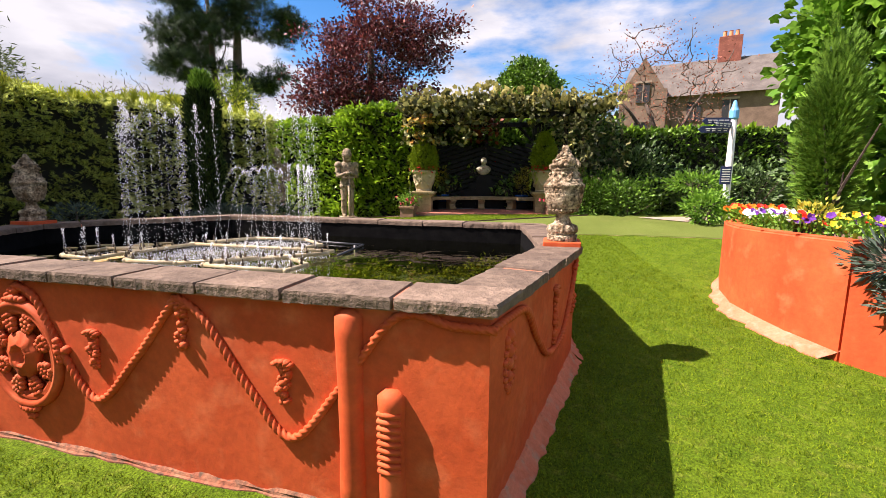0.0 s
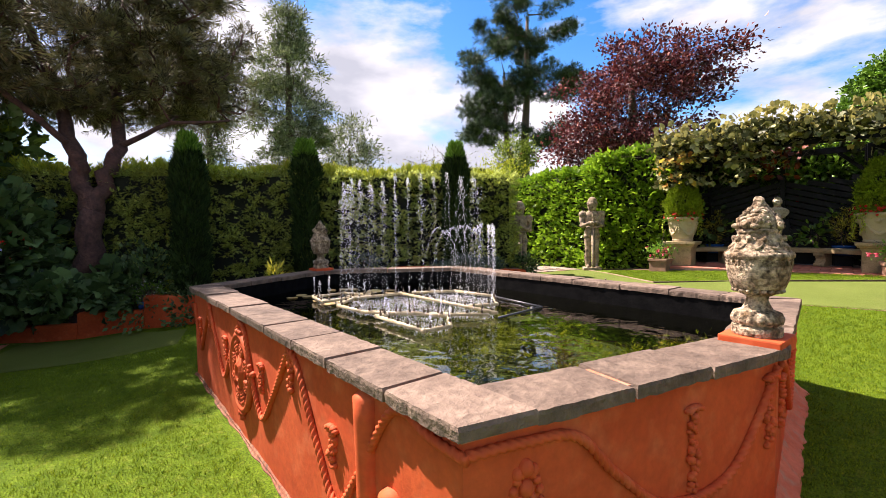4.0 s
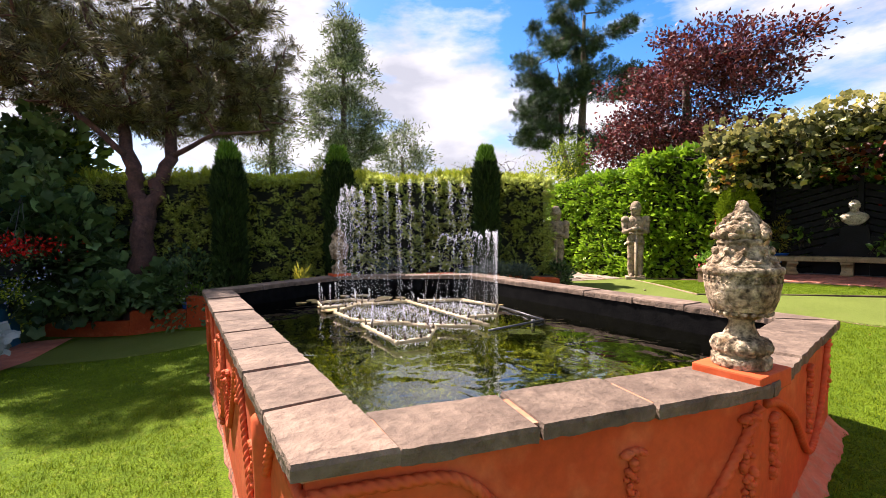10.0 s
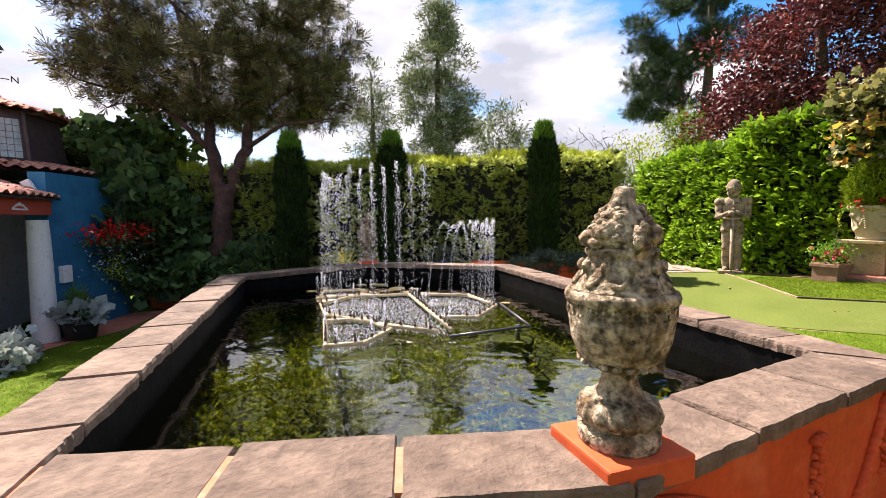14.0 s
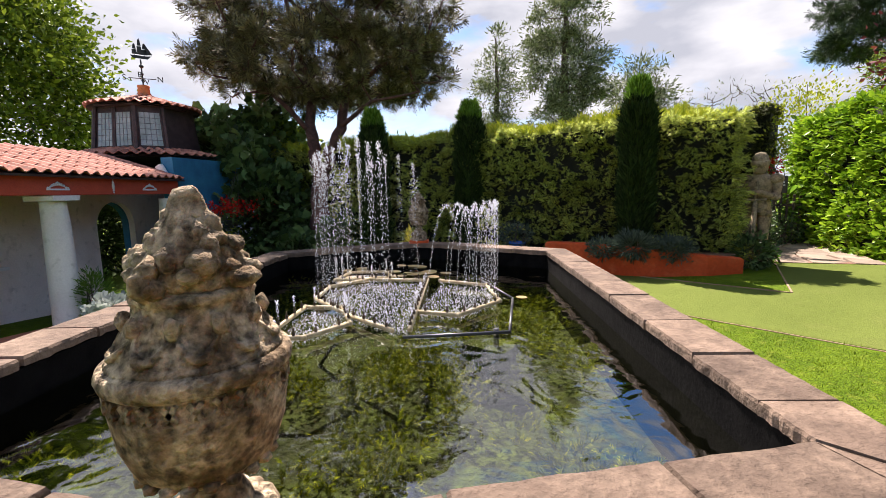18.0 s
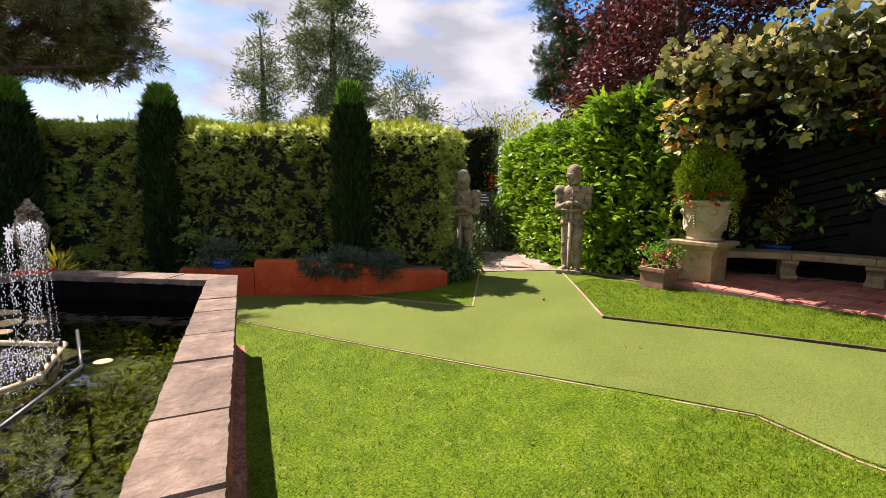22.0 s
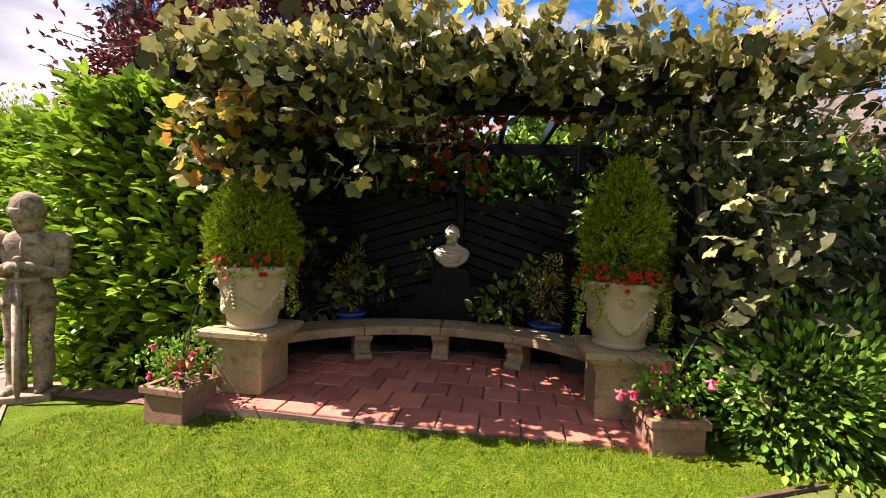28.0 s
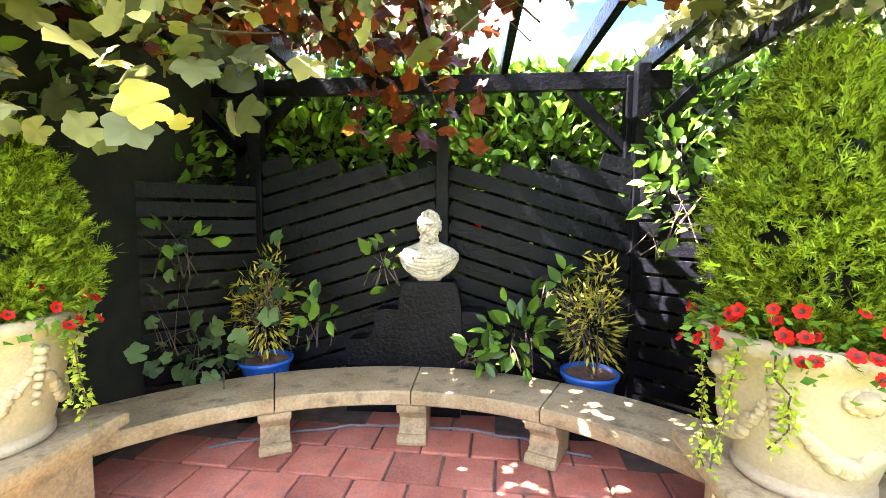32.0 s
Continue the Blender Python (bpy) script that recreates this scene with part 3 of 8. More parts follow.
    weed = leaves("pond_weed", P, g.reshape(-1, 3) * 8 + [0, 0, 0.5], 0.055, FAN, L_WEED, None, seed=16, spread=0.5, level=1.2)
    tagged(weed, "olive green weed growing under the pond water", "pond weed", kind="stuff")
    return pond


pond = build_pond()


# ---- hedges ----
def face_points(rng, a, b, z0, z1, n, depth=0.08, bulge=0.06, lean=0.0, clump=1, wide=0.05):
    """Random places on an upright face from a to b, whose outside is to the right of a->b, gathered in clumps."""
    a, b = np.array(a, float), np.array(b, float)
    d = (b - a) / np.linalg.norm(b - a)
    nr = np.array([d[1], -d[0]])
    n = max(1, n // clump)
    s, h = rng.uniform(0, 1, n), rng.uniform(0, 1, n)
    x = a[0] + (b[0] - a[0]) * s
    y = a[1] + (b[1] - a[1]) * s
    z = z0 + (z1 - z0) * h
    L = np.linalg.norm(b - a) * s
    off = bulge * (np.sin(L * 3.1 + 1.3 * np.sin(z * 2.7)) + np.sin(z * 4.3 + L * 1.7)) * 0.5 + rng.uniform(-depth, depth * 0.6, n) - lean * h
    p = np.stack([x + nr[0] * off, y + nr[1] * off, z], 1)
    q = np.tile([nr[0], nr[1], 0.25], (n, 1))
    if clump > 1:
        g = rng.normal(0, 1, (n, clump, 3)) * np.array([1.0, 1.0, 0.7])
        p = (p[:, None] + g * wide).reshape(-1, 3)
        q = (q[:, None] + g * 0.45).reshape(-1, 3)
    return p, q


def hedge(name, label, foot, z0, z1, shape, size, density, material, tips=None, seed=3, faces=None, group="", lean=0.0, hang=-0.2, spread=0.7, tipsize=1.0, tipn=500, level=1.6, clump=1, wide=0.05, depth=0.08):
    """A clipped hedge over a convex footprint (anticlockwise)."""
    rng = np.random.default_rng(seed)
    h = thing(name, label, "hedge", group)
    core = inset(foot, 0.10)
    part("core", prism(core, z0, z1 - 0.10), M_CORE, h, "near-black block standing for the shade inside the hedge")
    P, N = [], []
    for i in range(len(foot)):
        if faces is not None and i not in faces:
            continue
        a, b = foot[i], foot[(i + 1) % len(foot)]
        L = math.dist(a, b)
        p, q = face_points(rng, a, b, z0, z1, int(density * L * (z1 - z0)), depth, lean=lean, clump=clump, wide=wide)
        P.append(p)
        N.append(q)
    xs, ys = [p[0] for p in foot], [p[1] for p in foot]
    m = int(density * 1.2 * (max(xs) - min(xs)) * (max(ys) - min(ys)))
    t = np.stack([rng.uniform(min(xs), max(xs), m), rng.uniform(min(ys), max(ys), m)], 1)
    ok = np.ones(m, bool)
    for i in range(len(foot)):
        a, b = np.array(foot[i]), np.array(foot[(i + 1) % len(foot)])
        ok &= (b[0] - a[0]) * (t[:, 1] - a[1]) - (b[1] - a[1]) * (t[:, 0] - a[0]) > 0
    t = t[ok]
    tz = z1 - 0.08 + 0.07 * np.sin(t[:, 0] * 2.3 + t[:, 1]) + rng.uniform(-0.06, 0.06, len(t))
    P.append(np.column_stack([t, tz]))
    N.append(np.tile([0, 0, 1.0], (len(t), 1)))
    P, N = np.concatenate(P), np.concatenate(N)
    tagged(leaves("foliage", P, N, size, shape, material, h, seed=seed, hang=hang, spread=spread, level=level), kind="stuff")
    if tips is not None:
        k = rng.integers(0, len(t), tipn)
        tp = np.column_stack([t[k], tz[k] + 0.02])
        tagged(leaves("top_growth", tp, np.tile([0, 0, 1.2], (len(k), 1)), size * 1.5 * tipsize, shape, tips, h, "large leaves in the tip colour along the top", seed=seed + 1, hang=-0.6, spread=0.45), kind="stuff")
    return h


# clipped conifer hedge along the far side of the course
hedge("conifer_hedge", "clipped conifer hedge with yellow-green tips", [(-11.6, 0.6), (-8.55, 4.35), (-4.14, 9.46), (-4.92, 9.80), (-9.2, 5.0), (-12.2, 1.2)], -0.5, 2.72, FAN, 0.112, 1050, L_CONIFER, L_GOLD, 11, faces=(0, 1, 2), tipn=2600, hang=0.15, spread=0.35, clump=14, wide=0.030, depth=0.12, tipsize=1.5)
# laurel hedge beside the arbour, turning back along the path
hedge("laurel_hedge", "tall clipped laurel hedge with glossy bright leaves", [(-2.95, 11.65), (-1.25, 11.5), (-1.2, 13.6), (-3.6, 12.6)], 0.3, 3.25, LEAF, 0.145, 600, L_LAUREL, L_LAUREL, 21, faces=(0, 3), group="laurel hedges", hang=-0.35, spread=0.6, clump=8, wide=0.06, depth=0.12)
hedge("laurel_hedge", "tall clipped laurel hedge with glossy bright leaves", [(-6.9, 13.55), (-3.0, 11.62), (-3.3, 13.0), (-6.6, 14.6)], 0.3, 3.0, LEAF, 0.130, 560, L_LAUREL, L_LAUREL, 22, faces=(0,), group="laurel hedges", hang=-0.35, spread=0.6, clump=8, wide=0.06, depth=0.12)
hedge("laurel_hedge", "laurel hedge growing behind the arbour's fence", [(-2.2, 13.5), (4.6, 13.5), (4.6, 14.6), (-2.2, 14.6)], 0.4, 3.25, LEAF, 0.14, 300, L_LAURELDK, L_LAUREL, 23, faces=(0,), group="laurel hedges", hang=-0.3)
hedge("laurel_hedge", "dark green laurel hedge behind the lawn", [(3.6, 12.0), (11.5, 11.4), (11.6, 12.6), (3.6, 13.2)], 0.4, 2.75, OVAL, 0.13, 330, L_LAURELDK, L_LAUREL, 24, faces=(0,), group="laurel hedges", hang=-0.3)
hedge("conifer_hedge", "golden-green clipped conifer hedge beside the path", [(-7.0, 10.7), (-8.3, 13.35), (-9.6, 12.7), (-8.3, 10.1)], 0.2, 3.22, FAN, 0.13, 560, L_CONIFER, L_GOLD, 25, faces=(0, 1), tipn=900, clump=12, wide=0.04, depth=0.12, tipsize=1.3)
hedge("shaded_conifer_hedge", "clipped conifer hedge at the path's end, shade put in its leaf colour", [(-11.0, 12.4), (-8.3, 14.5), (-9.2, 15.8), (-11.9, 13.7)], 0.2, 3.6, FAN, 0.15, 420, L_CONIFERSHADE, L_GOLD, 26, faces=(0,), tipn=260, clump=10, wide=0.05, depth=0.10)


# ---- slim cypresses ----
def cypress(x, y, z1, r, seed):
    rng = np.random.default_rng(seed)
    z0 = gz(x, y)
    c = thing("slim_cypress", "slim dark green columnar cypress with brighter top", "tree", "cypresses along the hedge")
    part("trunk", tube([(x, y, z0 - 0.1), (x, y, z1 - 0.7)], [0.06, 0.03], 8), M_BARK, c)
    n = 9500
    h = rng.uniform(0, 1, n) ** 0.9
    a = rng.uniform(0, 2 * np.pi, n)
    prof = r * np.clip(np.minimum((h + 0.06) * 5.5, 1.0), 0, 1) * np.where(h > 0.82, np.clip((1.0 - h) / 0.18, 0, 1) ** 0.7 * 0.85 + 0.15, 1) * (1 + 0.10 * np.sin(h * 17 + a * 2))
    rr = prof * np.sqrt(rng.uniform(0.45, 1.05, n))
    P = np.stack([x + rr * np.cos(a), y + rr * np.sin(a), z0 + 0.1 + h * (z1 - z0 - 0.22)], 1)
    N = np.stack([np.cos(a) * 0.45, np.sin(a) * 0.45, np.ones(n)], 1)
    # Shaded bulk and sunlit top are put in as two leaf colours.
    top = h > 0.9
    tagged(leaves("foliage", P[~top], N[~top], 0.15, SPRAY, L_CYP, c, seed=seed, spread=0.28), kind="stuff")
    tagged(leaves("top_growth", P[top], N[top], 0.17, SPRAY, L_CYPTIP, c, "bright green top", seed=seed, spread=0.28), kind="stuff")


cypress(-8.25, 4.05, 3.42, 0.28, 31)
cypress(-7.20, 5.96, 3.42, 0.28, 32)
cypress(-4.88, 8.16, 3.36, 0.235, 33)


# ---- trees ----
def tree(name, label, base, stems, crowns, material, bark, size, shape, seed, limb=0.05, spread=1.0, up=0.3, clump=0.5):
    """stems: (points, radii); crowns: (centre, radii, clumps, leaves a clump, shell)."""
    rng = np.random.default_rng(seed)
    t = thing(name, label, "tree")
    bm = bmesh.new()
    for pts, rad in stems:
        fine, fr = [], []
        for k in range(len(pts) - 1):
            for s in np.linspace(0, 1, 5)[:(5 if k == len(pts) - 2 else 4)]:
                p = Vector(pts[k]).lerp(Vector(pts[k + 1]), s)
                fine.append(p + Vector(rng.normal(0, rad[k] * 0.22, 3)))
                fr.append(rad[k] + (rad[k + 1] - rad[k]) * s)
        tube(fine, fr, 10, bm)
    part("trunk", bm, bark, t, smooth=True)
    P, N, lb = [], [], bmesh.new()
    nodes = [Vector(p) for pts, _ in stems for p in pts[1:]]
    ends = []
    for c, rad, m, k, shell in crowns:
        c, rad = np.array(c), np.array(rad)
        for i in range(m):
            v = rng.normal(0, 1, 3)
            v /= np.linalg.norm(v)
            q = c + v * rad * rng.uniform(shell, 1.0) ** 0.5
            cl = clump * rng.uniform(0.6, 1.3)
            g = rng.normal(0, 1, (k, 3)) * cl * np.array([0.5, 0.5, 0.32])
            P.append(q + g)
            N.append(g / (np.linalg.norm(g, axis=1)[:, None] + 1e-6) + v * 0.6 + [0, 0, up])
            ends.append((min((w - Vector(q)).length for w in nodes), tuple(q), float(rad.mean())))
    # boughs fork from the boughs nearer the trunk
    for d, q, size_ in sorted(ends)[::1 if name == "pine_tree" else 2]:
        q = Vector(q)
        s = min(nodes, key=lambda w: (w - q).length + max(0, w.z - q.z) * 1.5)
        L = (q - s).length
        mid = s.lerp(q, 0.5) + Vector((rng.normal(0, 0.1), rng.normal(0, 0.1), rng.normal(-0.03, 0.1))) * L
        tube([s, s.lerp(mid, 0.5), mid, mid.lerp(q, 0.55), q], [limb * L * 0.16 + 0.014, limb * L * 0.12 + 0.012, limb * L * 0.09 + 0.010, 0.009, 0.005], 5, lb)
        nodes += [mid, mid.lerp(q, 0.55)]
    tagged(part("bough_work", lb, bark, t, smooth=True), kind="stuff")
    tagged(leaves("crown", np.concatenate(P), np.concatenate(N), size, shape, material, t, seed=seed, spread=spread, level=0.8), kind="stuff")
    return t


tree("pine_tree", "spreading pine with a forked reddish trunk", (-9.64, 2.69), [
    ([(-9.64, 2.69, -0.6), (-9.62, 2.70, 0.9), (-9.55, 2.78, 1.93)], [0.25, 0.22, 0.20]),
    ([(-9.56, 2.76, 1.80), (-9.70, 2.66, 2.6), (-9.75, 2.63, 3.1), (-10.79, 2.55, 4.3), (-11.3, 2.0, 6.8)], [0.18, 0.15, 0.14, 0.10, 0.05]),
    ([(-9.56, 2.80, 1.80), (-9.60, 3.08, 2.6), (-9.69, 3.31, 3.2), (-10.64, 3.54, 4.5), (-11.0, 3.9, 6.8)], [0.17, 0.15, 0.13, 0.10, 0.05]),
    ([(-9.75, 2.63, 3.1), (-10.2, 1.7, 4.1), (-10.6, 0.7, 4.9)], [0.07, 0.05, 0.025]),
    ([(-10.64, 3.54, 4.3), (-9.8, 4.3, 4.7), (-9.2, 5.3, 5.0)], [0.07, 0.05, 0.025]),
    ([(-9.69, 3.31, 3.2), (-9.2, 4.1, 3.75), (-9.0, 5.2, 3.95)], [0.06, 0.04, 0.02])],
    [((-10.9, 3.1, 6.6), (2.8, 3.5, 2.5), 350, 27, 0.30), ((-10.6, 3.1, 4.85), (2.5, 3.4, 1.0), 210, 24, 0.40)], L_PINE, M_PINEBARK, 0.21, TUFT, 41, limb=0.16, clump=0.25, spread=0.6)
tree("eucalyptus_tree", "tall grey-green tree behind the hedge", (-27.7, 18.1), [([(-27.7, 18.1, -0.5), (-27.7, 18.1, 8), (-27.7, 18.1, 15.8)], [0.4, 0.3, 0.08])],
     [((-27.7, 18.1, 9.6), (2.9, 2.9, 7.2), 260, 100, 0.1), ((-27.7, 18.1, 15.8), (1.2, 1.2, 2.6), 40, 80, 0.1)], L_EUC, M_BARK, 0.34, SLIM, 42, clump=0.62)
tree("eucalyptus_tree", "slender airy grey-green tree behind the hedge", (-34.6, 15.4), [([(-34.6, 15.4, -0.5), (-34.6, 15.4, 8), (-34.6, 15.4, 14)], [0.35, 0.25, 0.06])],
     [((-34.6, 15.4, 8.5), (1.9, 1.9, 6.4), 90, 70, 0.1)], L_EUC, M_BARK, 0.40, SLIM, 48, clump=0.75)
tree("willow_tree", "pale round-topped tree in the distance", (-31.5, 26.5), [([(-31.5, 26.5, -0.5), (-31.5, 26.5, 9)], [0.4, 0.1])],
     [((-31.5, 26.5, 8.0), (2.6, 2.6, 3.7), 80, 60, 0.2)], L_EUC, M_BARK, 0.45, SLIM, 43, clump=1.1)
tree("black_pine_tree", "tall dark pine with flat layered boughs", (-21.8, 42.3), [
    ([(-21.8, 42.3, -1.7), (-22.0, 42.3, 8.6), (-21.5, 42.3, 23.6)], [0.63, 0.49, 0.15]), ([(-22.0, 42.3, 4.7), (-23.9, 41.7, 10.2), (-24.0, 41.5, 18.1)], [0.38, 0.33, 0.12])],
    [((-21.5, 42.3, 22.8), (5.1, 5.1, 3.0), 34, 100, 0.3), ((-23.7, 41.5, 18.4), (5.2, 5.2, 2.1), 28, 100, 0.4), ((-25.3, 41.0, 14.5), (3.8, 3.8, 1.1), 20, 90, 0.4), ((-18.6, 42.9, 15.9), (3.5, 3.5, 0.9), 16, 90, 0.4),
     ((-25.6, 41.0, 11.8), (3.2, 3.2, 0.8), 14, 90, 0.4), ((-19.6, 42.9, 11.1), (2.5, 2.5, 0.6), 10, 90, 0.4)], L_PINE2, M_BARK, 0.50, TUFT, 44, limb=0.14, clump=0.87)
tree("copper_beech_tree", "copper beech with dark purple-red leaves", (-3.15, 14.9), [([(-3.15, 14.9, 0), (-3.15, 14.8, 3.2), (-3.05, 14.7, 6.5)], [0.26, 0.2, 0.05])],
     [((-3.1, 14.8, 5.3), (2.3, 1.9, 2.0), 165, 100, 0.1), ((-1.5, 14.7, 6.1), (1.2, 1.0, 0.7), 36, 60, 0.2), ((-4.7, 14.9, 4.2), (1.2, 1.2, 0.9), 50, 70, 0.2)], L_BEECH, M_BARK, 0.12, OVAL, 45, limb=0.05, clump=0.46)
tree("round_green_tree", "dense round green tree in the distance", (9.0, 60.0), [([(9, 60, -0.5), (9, 60, 11)], [0.5, 0.2])],
     [((7.9, 60, 12.0), (4.1, 4, 5.2), 260, 110, 0.5)], L_LAURELDK, M_BARK, 0.42, OVAL, 46, clump=0.95)
tree("garden_tree", "broad green tree behind the blue cottage", (-15.9, -8.3), [([(-15.9, -8.3, -0.5), (-15.9, -8.3, 4.5)], [0.35, 0.15])],
     [((-15.9, -8.3, 5.8), (3.1, 3.1, 4.0), 330, 85, 0.45)], L_TREE, M_BARK, 0.22, OVAL, 47, clump=0.95)


# ---- the arbour: pedestals, pots, bench, bust, fence, pergola ----
FLOOR = 0.60


def pedestal(x, y, rz, label):
    t = thing("pedestal", label, "pedestal", "pedestals of the arbour")
    m = pose(x, y, 0, 0, 0, rz)
    z1 = 1.125
    part("plinth", boxed((0.44, 0.44, z1 - FLOOR - 0.13), m @ pose(0, 0, (FLOOR + z1 - 0.13) / 2), 0.010), M_PED, t)
    prof = [(0.21, -0.150), (0.236, -0.150), (0.236, -0.124), (0.243, -0.122), (0.247, -0.104), (0.262, -0.088), (0.286, -0.084), (0.286, -0.060), (0.290, -0.056), (0.3125, -0.054), (0.316, -0.045), (0.316, -0.008), (0.308, 0.0), (0.02, 0.0)]
    bm = lathe([(r * math.sqrt(2), z1 + z) for r, z in prof], 4, None, m @ pose(0, 0, 0, 0, 0, 45))
    part("cap", bm, M_PED, t, "moulded stone cap")
    return t


pedestal(-1.08, 11.40, -3, "sandstone pedestal with a moulded cap under a pot")
pedestal(2.01, 11.42, -3, "sandstone pedestal with a moulded cap under a pot")


def flowerpot(x, y, z, facing):
    """Large classical pot: turned body, garland swags, lion mask."""
    t = thing("classical_pot", "large cream stone pot with garlands and a lion mask", "pot", "pots of the arbour")
    m = pose(x, y, z, 0, 0, facing)
    part("body", lathe([(0.19, 0), (0.205, 0.015), (0.205, 0.04), (0.195, 0.05), (0.20, 0.06), (0.225, 0.16), (0.255, 0.30), (0.275, 0.41), (0.285, 0.45), (0.315, 0.47), (0.325, 0.50), (0.318, 0.525), (0.29, 0.53), (0.27, 0.50), (0.25, 0.47)], 48, None, m), M_CREAM, t, smooth=True)
    rng = random.Random(7)
    for k in range(4):
        a0 = math.radians(90 * k - 45)
        bm = bmesh.new()
        for i in range(74):
            s = i / 73
            a = a0 + s * math.radians(90)
            zz = 0.36 - 0.20 * math.sin(math.pi * s)
            r = 0.196 + 0.08 * zz / 0.45
            ball(bm, m @ Vector((r * math.cos(a), r * math.sin(a), zz + rng.uniform(-0.016, 0.016))), 0.015 + 0.016 * math.sin(math.pi * s) * rng.uniform(0.7, 1.1), sub=1)
        tagged(part("garland", bm, M_CREAM, t, smooth=True), kind="stuff")
        bm = bmesh.new()
        a = a0
        for i in range(7):
            zz = 0.40 - 0.035 * i
            r = 0.205 + 0.085 * zz / 0.45
            ball(bm, m @ Vector((r * math.cos(a), r * math.sin(a), zz)), 0.03 - 0.002 * i, (1, 1, 0.8), sub=1)
        tagged(part("garland_knot", bm, M_CREAM, t, smooth=True), kind="stuff")
        bm = bmesh.new()
        a = a0 + math.radians(45)
        c = Vector((0.272 * math.cos(a), 0.272 * math.sin(a), 0.385))
        ball(bm, m @ c, 0.04, (1, 1, 0.9), sub=2)
        for i in range(14):
            w = 2 * math.pi * i / 14
            o = Vector((-math.sin(a) * math.cos(w), math.cos(a) * math.cos(w), math.sin(w) * 0.75)) * 0.047
            ball(bm, m @ (c * 0.985 + Vector((0, 0, 0.006)) + o), 0.017, sub=1)
        part("lion_mask", bm, M_CREAM, t, smooth=True)
    part("soil", lathe([(0.01, 0.47), (0.262, 0.475), (0.262, 0.48), (0.01, 0.49)], 24, None, m), M_EARTH, t)
    return t


flowerpot(-1.07, 11.38, 1.125, -50)
flowerpot(2.00, 11.43, 1.125, -95)


def dwarf_conifer(x, y, z, r, h, seed, material, label):
    rng = np.random.default_rng(seed)
    t = thing("dwarf_conifer", label, "shrub", "conifers in the pots")
    part("trunk", tube([(x, y, z), (x, y, z + h * 0.7)], [0.03, 0.012], 8), M_BARK, t)
    # Near-black body stands for the shade between the sprays.
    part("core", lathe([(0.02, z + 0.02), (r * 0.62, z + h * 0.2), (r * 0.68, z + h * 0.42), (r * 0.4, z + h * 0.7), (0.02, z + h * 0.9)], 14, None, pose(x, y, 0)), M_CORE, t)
    n, m = 640, 22
    a, hh = rng.uniform(0, 2 * np.pi, n), rng.uniform(0, 1, n) ** 1.15
    prof = r * np.interp(hh, [0, 0.08, 0.3, 0.5, 0.75, 0.92, 1], [0.35, 0.8, 1.0, 0.97, 0.68, 0.3, 0.05]) * (1 + 0.09 * np.sin(a * 6 + hh * 11) * np.sin(hh * 19 + a * 3))
    rr = prof * rng.uniform(0.74, 0.98, n)
    C = np.stack([x + rr * np.cos(a), y + rr * np.sin(a), z - 0.03 + hh * h * 0.97], 1)
    A = np.stack([np.cos(a), np.sin(a), 0.75 + 1.3 * hh], 1)
    A /= np.linalg.norm(A, axis=1)[:, None]
    u = rng.uniform(0, 1, (n, m, 1))
    off = rng.normal(0, 1, (n, m, 3)) * (0.010 + 0.022 * u)
    P = (C[:, None] + A[:, None] * u * 0.085 + off).reshape(-1, 3)
    N = (A[:, None] + off * 14).reshape(-1, 3)
    tagged(leaves("foliage", P, N, 0.052, FAN, material, t, seed=seed, spread=0.45, level=0.6), kind="stuff")


dwarf_conifer(-1.07, 11.38, 1.60, 0.32, 0.82, 51, L_LEMON, "rounded green dwarf conifer growing in a pot")
dwarf_conifer(2.00, 11.43, 1.60, 0.265, 0.98, 52, L_LEMON, "pointed bright green dwarf conifer growing in a pot")

# curved bench
BX, BY, BR0, BR1, BTOP = 0.45, 10.62, 1.80, 2.26, 0.965


